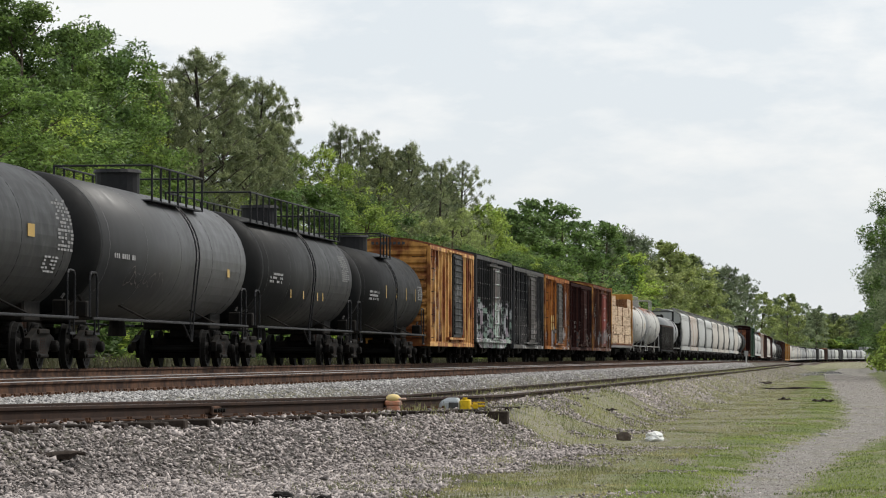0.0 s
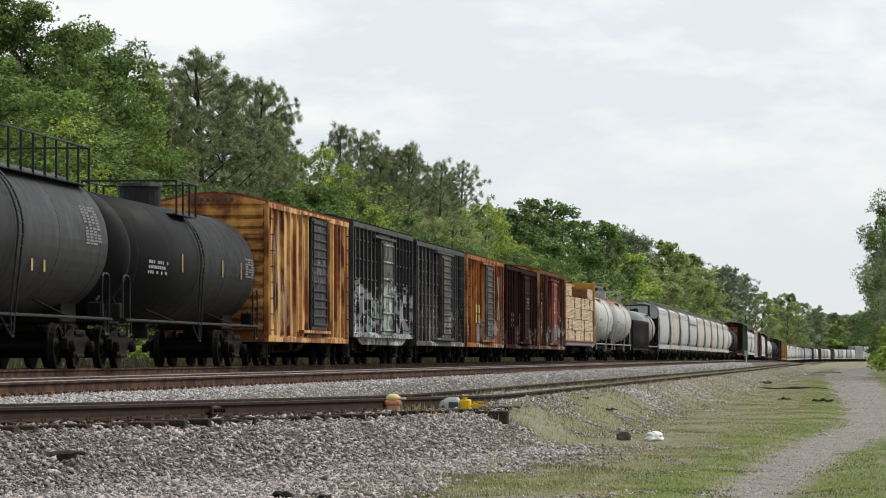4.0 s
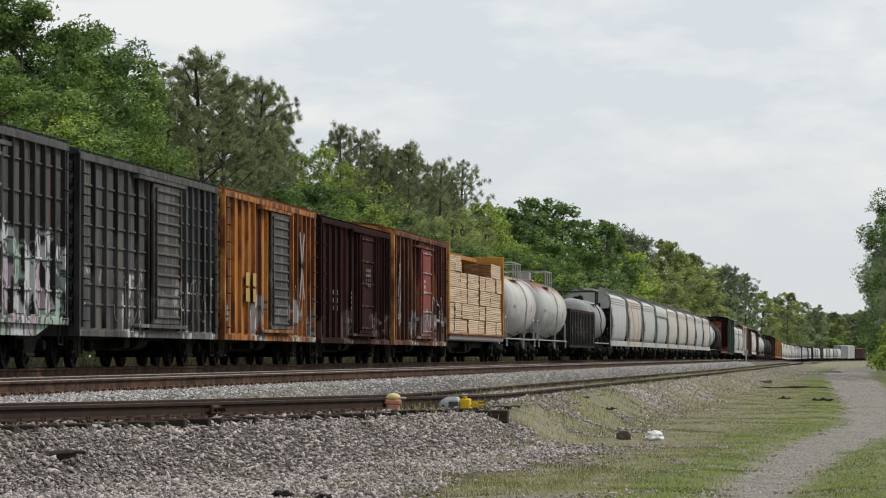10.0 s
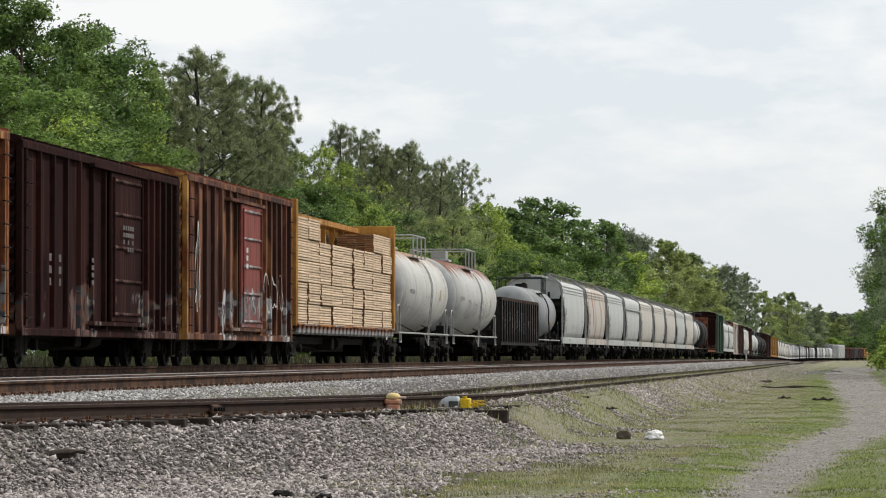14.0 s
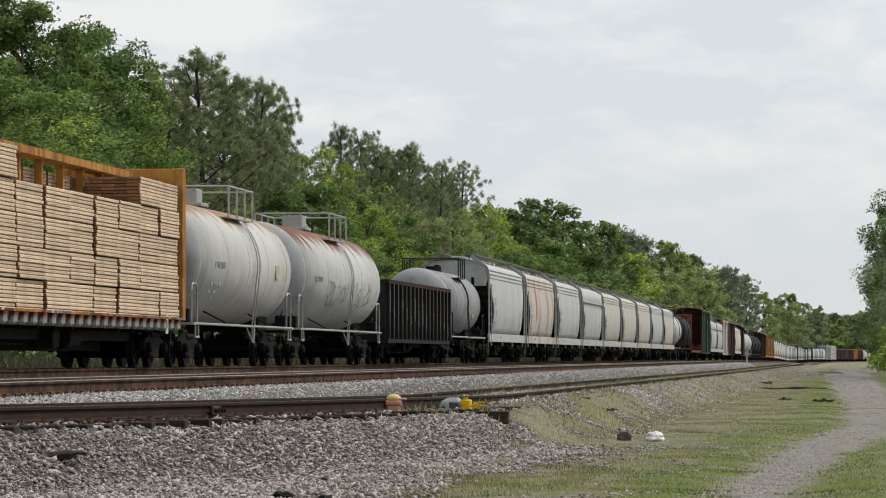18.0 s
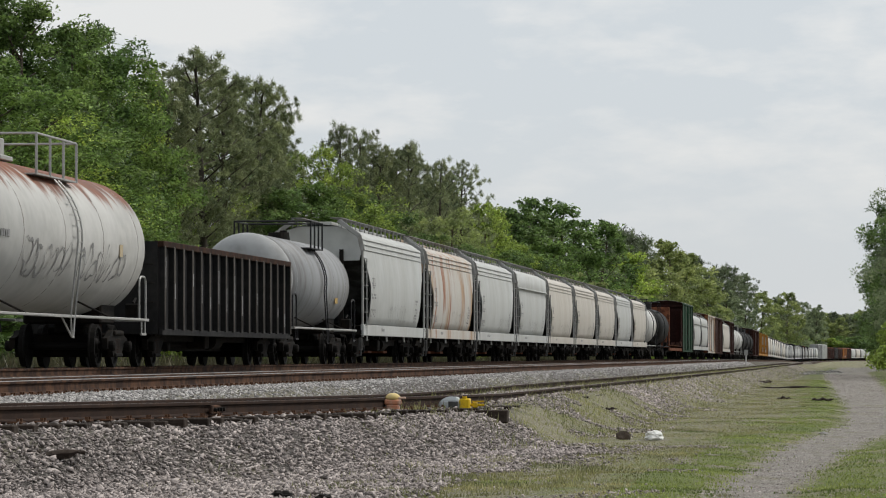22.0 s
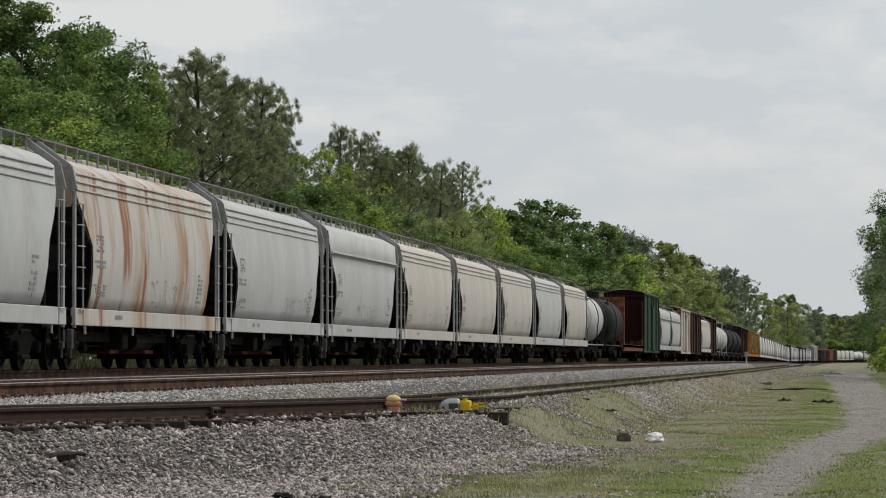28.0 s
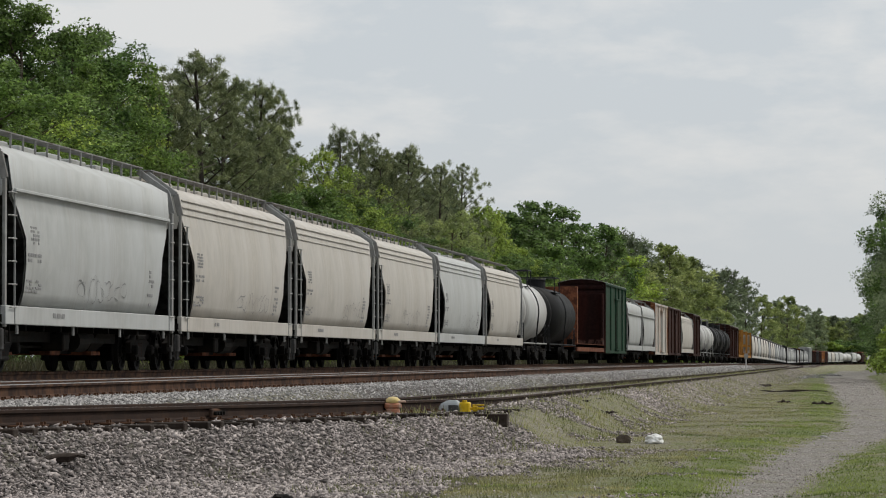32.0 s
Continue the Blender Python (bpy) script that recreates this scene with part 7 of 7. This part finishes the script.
for k, (rib_at, z, tall) in enumerate(((0, 2.1, 0.7), (1, 1.7, 0.35), (3, 2.0, 0.30), (4, 1.7, 0.45), (5, 1.5, 0.30), (6, 1.9, 0.80), (7, 1.6, 0.60), (8, 1.8, 0.85), (9, 1.5, 0.50), (11, 1.7, 0.30), (14, 1.4, 0.25), (15, 1.2, 0.35))):
    marks("paint_scuff", [(-9.48 + 1.185 * rib_at, z, 0.07 + 0.015 * (k % 3), tall)], "grey_mark", gon, 1.563)
w3 = couple(tankcar("short grey tank car with low top railing", 14.6, "grey_tank", r=1.3, cz=2.38, rail="black_paint", dome="dark_steel", platform=1.2, sill_paint="galv", low_dome=True, head="tank_end"), C[13], C[14])
marks("placard", [(3.4, 1.95, 0.6, 0.24)], "yellow_mark", w3, on_shell(1.3, 2.38))
HOPPERS = [("hopper", False), ("hopper_rust", False), ("hopper", False), ("hopper", True), ("hopper_cream", False), ("hopper_cream", False), ("hopper_cream", False), ("hopper", False), ("hopper_cream", False)]
HOP_LABEL = {("hopper", False): "pale grey covered hopper with rounded sides", ("hopper_rust", False): "rust-streaked cream covered hopper with rounded sides",
             ("hopper_cream", False): "cream covered hopper with rounded sides and a dusty roof",
             ("hopper", True): "pale grey covered hopper with a ledge along its side"}
y = C[14]


def side(yy, zz):
    """The rounded hopper side's reach at a height."""
    return float(np.interp(zz, (0.9, 1.21, 1.25, 1.5, 2.0, 2.5, 3.0), (1.525, 1.525, 1.395, 1.462, 1.527, 1.537, 1.502))) + 0.003


for i, (paint, flat) in enumerate(HOPPERS):
    hop = couple(hopper(HOP_LABEL[(paint, flat)], paint, 18.15, flat_top=flat, spin=i < 7, simple=i > 6), y, y + 18.15)
    marks("stencil", grid_of(-6.6, 2.75, 0.8, 0.36, 5, 4, 0.85, 30 + i), "grey_mark", hop, side)
    marks("stencil", grid_of(-6.8, 2.25, 1.2, 0.20, 2, 6, 0.8, 40 + i) + grid_of(-6.8, 1.75, 1.4, 0.26, 4, 5, 0.7, 50 + i) + grid_of(5.4, 2.2, 0.7, 0.8, 8, 2, 0.7, 60 + i) + grid_of(-4.6, 1.16, 1.2, 0.14, 1, 3, 0.8, 70 + i), "grey_mark", hop, side)
    scrawl(hop, -2.0 + (i % 3) * 1.5, 1.40, 5.0, 0.5, 8, "grey_mark", side, 80 + i, 0.011)
    y += 18.15
couple(tankcar("short white tank car with grimy end", 15.0, "white_tank", r=1.5, rail="black_paint", platform=0.9, sill_paint="galv", spin=False, simple=True), y, y + 15.0)
y += 15.0
couple(tankcar("black tank car behind a white one", 19.6, "black_tank", spin=False, simple=True), y, y + 19.6)
y += 19.6
couple(bulkhead_flat("empty rusty bulkhead flat car with orange ends", 23.7), y, y + 23.7)
y += 23.7


def far_box(label, length, paint, end, eave=4.6):
    return boxcar(label, length, paint, end, paint, eave=eave, spin=False, simple=True, posts=3)


def plain_box(label, category, length, paint, end, roof, eave=4.5, ribs=9):
    """A car so far off that its side posts, doors and running gear show as plain forms."""
    car = new("boxcar" if category == "boxcar" else "autorack_car")
    tagged(car, label, category, "distant cars of the train")
    half = length / 2 - 0.5
    for s in (-1, 1):
        bm = bmesh.new()
        box(bm, s * 1.38, 0, (eave + 0.75) / 2, 0.08, 2 * half, eave - 0.75)
        for y in np.linspace(-half + 0.1, half - 0.1, ribs):
            box(bm, s * 1.44, y, (eave + 0.75) / 2, 0.1, 0.2, eave - 0.8)
        part("side_panel", bm, paint, car)
        bm = bmesh.new()
        box(bm, 0, s * half, (eave + 0.75) / 2, 2.7, 0.08, eave - 0.75)
        for z in np.linspace(1.2, eave - 0.4, 6):
            box(bm, 0, s * (half + 0.05), z, 2.5, 0.08, 0.24, 0.03)
        part("end_wall", bm, end, car)
    bm = bmesh.new()
    ring = [(-1.47, eave - 0.02), (-1.2, eave + 0.14), (0, eave + 0.24), (1.2, eave + 0.14), (1.47, eave - 0.02)]
    loft(bm, [[(x, y, z) for x, z in ring] for y in (-half - 0.05, half + 0.05)], caps=True, smooth=False)
    part("roof", bm, roof, car)
    plain_gear(car, length)
    return car


def plain_gear(car, length):
    bm = bmesh.new()
    box(bm, 0, 0, 0.82, 0.5, length - 1.2, 0.3)
    box(bm, 0, 0, 0.60, 1.6, length * 0.35, 0.4)
    part("centre_sill", bm, "dark_steel", car)
    for s in (-1, 1):
        truck(car, s * (length / 2 - 2.3), False, True)


def plain_hopper(label, length, paint):
    car = new("covered_hopper")
    tagged(car, label, "hopper car", "distant cars of the train")
    half = length / 2 - 0.5
    sec = [(1.38, 1.15), (1.52, 2.0), (1.52, 2.7), (1.40, 3.6), (1.36, 3.98), (1.0, 4.25), (0.0, 4.42)]
    ring = sec + [(-x, z) for x, z in reversed(sec[:-1])]
    bm = bmesh.new()
    loft(bm, [[(x, t * (half - 0.3 - 0.9 * ramp(3.6 - z, 0.0, 1.4)), z) for x, z in ring] for t in np.linspace(-1, 1, 5)], caps=True)
    part("body", bm, paint, car)
    for s in (-1, 1):
        part("side_sill", box(bmesh.new(), s * 1.46, 0, 1.06, 0.1, 2 * half, 0.34), paint, car)
        # end frames coloured dark to imitate the shaded gaps between cars
        part("end_frame", box(box(bmesh.new(), 1.38, s * half, 2.5, 0.16, 0.2, 3.2), -1.38, s * half, 2.5, 0.16, 0.2, 3.2), "slope", car)
    part("roof_walk", box(bmesh.new(), 0, 0, 4.56, 1.5, 2 * half, 0.05), "walk_grey", car)
    plain_gear(car, length)
    return car


def plain_tank(label, length, paint):
    car = new("tank_car")
    tagged(car, label, "tank car", "distant cars of the train")
    half, r = length / 2 - 0.8, 1.45
    bm = bmesh.new()
    lathe_y(bm, [(-half, 0.1), (-half + 0.1, 0.9), (-half + 0.6, r), (half - 0.6, r), (half - 0.1, 0.9), (half, 0.1)], 2.5, 24)
    part("shell", bm, paint, car)
    bm = bmesh.new()
    bmesh.ops.create_cone(bm, cap_ends=True, segments=12, radius1=0.5, radius2=0.5, depth=0.6, matrix=Matrix.Translation((0, 0, 4.05)))
    part("dome", bm, paint, car)
    part("deck", box(bmesh.new(), 0, 0, 1.0, 2.8, length - 1.2, 0.08), "dark_steel", car)
    plain_gear(car, length)
    return car


def open_rack(label, length):
    """A flat car with high golden end frames and bare uprights, carrying nothing."""
    car = new("centre_beam_car")
    tagged(car, label, "flat car", "distant cars of the train")
    half = length / 2 - 0.6
    part("deck", box(bmesh.new(), 0, 0, 1.0, 2.8, 2 * half, 0.3), "yellow_steel", car)
    part("top_beam", box(bmesh.new(), 0, 0, 4.45, 0.6, 2 * half, 0.22), "yellow_steel", car)
    for s in (-1, 1):
        bm = bmesh.new()
        for x in (-1.28, 0.0, 1.28):
            box(bm, x, s * half, 2.8, 0.26, 0.3, 3.5)
        for z in (1.4, 2.6, 4.4):
            box(bm, 0, s * half, z, 2.3, 0.2, 0.26)
        part("bulkhead", bm, "yellow_steel", car, "open framed bulkhead")
    for y in np.linspace(-half + 2.0, half - 2.0, 6):
        part("upright", box(bmesh.new(), 0, y, 2.75, 0.3, 0.3, 3.3), "yellow_steel", car)
    plain_gear(car, length)
    return car


# kind and length of each car behind the bulkhead flat
FAR = [("g", 22.4), ("w", 18.0), ("w", 18.0), ("b", 21.2), ("r", 23.0), ("c", 25.0), ("r", 17.0), ("t", 18.0), ("t", 18.0), ("k", 18.0), ("k", 18.0), ("k", 18.0), ("r", 17.0), ("r", 17.0),
       ("y", 21.0), ("y", 21.0), ("y", 21.0)] + [(k, 18.0) for k in "CCWCCCECCEWEEEWDEWEWWEEDEWREEWDWEWEW"] + [("A", 28.0), ("B", 28.0)] + [(k, 18.0) for k in "RRDRORWCWWTTWTRWRTWWR"]
first = {}
for k, n in FAR:
    if (k, n) not in first:
        if k == "g":
            ob = far_box("tall dark green boxcar with brown end", n, "green_box", "dark_brown", 5.0)
        elif k == "w":
            ob = hopper("white covered hopper in the far part of the train", "hopper", n, False, True, True)
        elif k == "c":
            ob = hopper("cream covered hopper between dark brown cars", "hopper_cream", n, False, False, True)
        elif k == "b":
            ob = far_box("beige rust-stained boxcar in the far part of the train", n, "hopper_rust", "brown")
        elif k == "r":
            ob = far_box("dark red boxcar in the far part of the train", n, "dark_red", "dark_red")
        elif k == "y":
            ob = open_rack("empty golden-yellow centre-beam car in the far part of the train", n)
        elif k == "t":
            ob = tankcar("white tank car in the far part of the train", n, "white_tank", rail="galv", spin=False, simple=True)
        elif k == "k":
            ob = tankcar("black tank car in the far part of the train", n, "black_tank", spin=False, simple=True)
        elif k == "C":
            ob = plain_hopper("cream covered hopper far down the train", n, "hopper_cream")
        elif k == "E":
            ob = plain_hopper("grey covered hopper far down the train", n, "grey_tank")
        elif k == "W":
            ob = plain_hopper("white covered hopper far down the train", n, "hopper")
        elif k == "T":
            ob = plain_tank("white tank car at the train's far end", n, "white_tank")
        elif k == "D":
            ob = plain_box("dark grey boxcar far down the train", "boxcar", n, "black_box", "black_box", "black_box")
        elif k == "R":
            ob = plain_box("dark red boxcar far down the train", "boxcar", n, "dark_red", "dark_red", "rust")
        elif k == "O":
            ob = plain_box("orange-brown boxcar far down the train", "boxcar", n, "orange_b", "orange_b", "rust")
        elif k == "A":
            ob = plain_box("tall grey autorack car far down the train", "autorack car", n, "grey_tank", "grey_tank", "galv", 5.5, 14)
        else:
            ob = plain_box("tall pale autorack car with a white roof", "autorack car", n, "hopper", "hopper", "white_paint", 5.5, 14)
        first[(k, n)] = ob
    else:
        ob = copy_thing(first[(k, n)], pose(0, 0, 0))
    couple(ob, y, y + n)
    y += n


# ---- what moves ----
def car_pose(s):
    x, z = bend(s)
    xa, za = bend(s - 6)
    xb, zb = bend(s + 6)
    return pose(TRAIN_X + x, s, TRAIN_Z + z, math.degrees(math.atan((zb - za) / 12)), 0, -math.degrees(math.atan((xb - xa) / 12)))


def motions():
    for car, y0 in CONSIST:
        walk(car, [(float(t), car_pose(y0 - run_on(t))) for t in range(33)])
    for w, d in WHEELSETS:
        walk(w, [(i / 15, pose(0, d, WHEEL_R, math.degrees(run_on(i / 15) / WHEEL_R), 0, 0)) for i in range(481)])


motions()
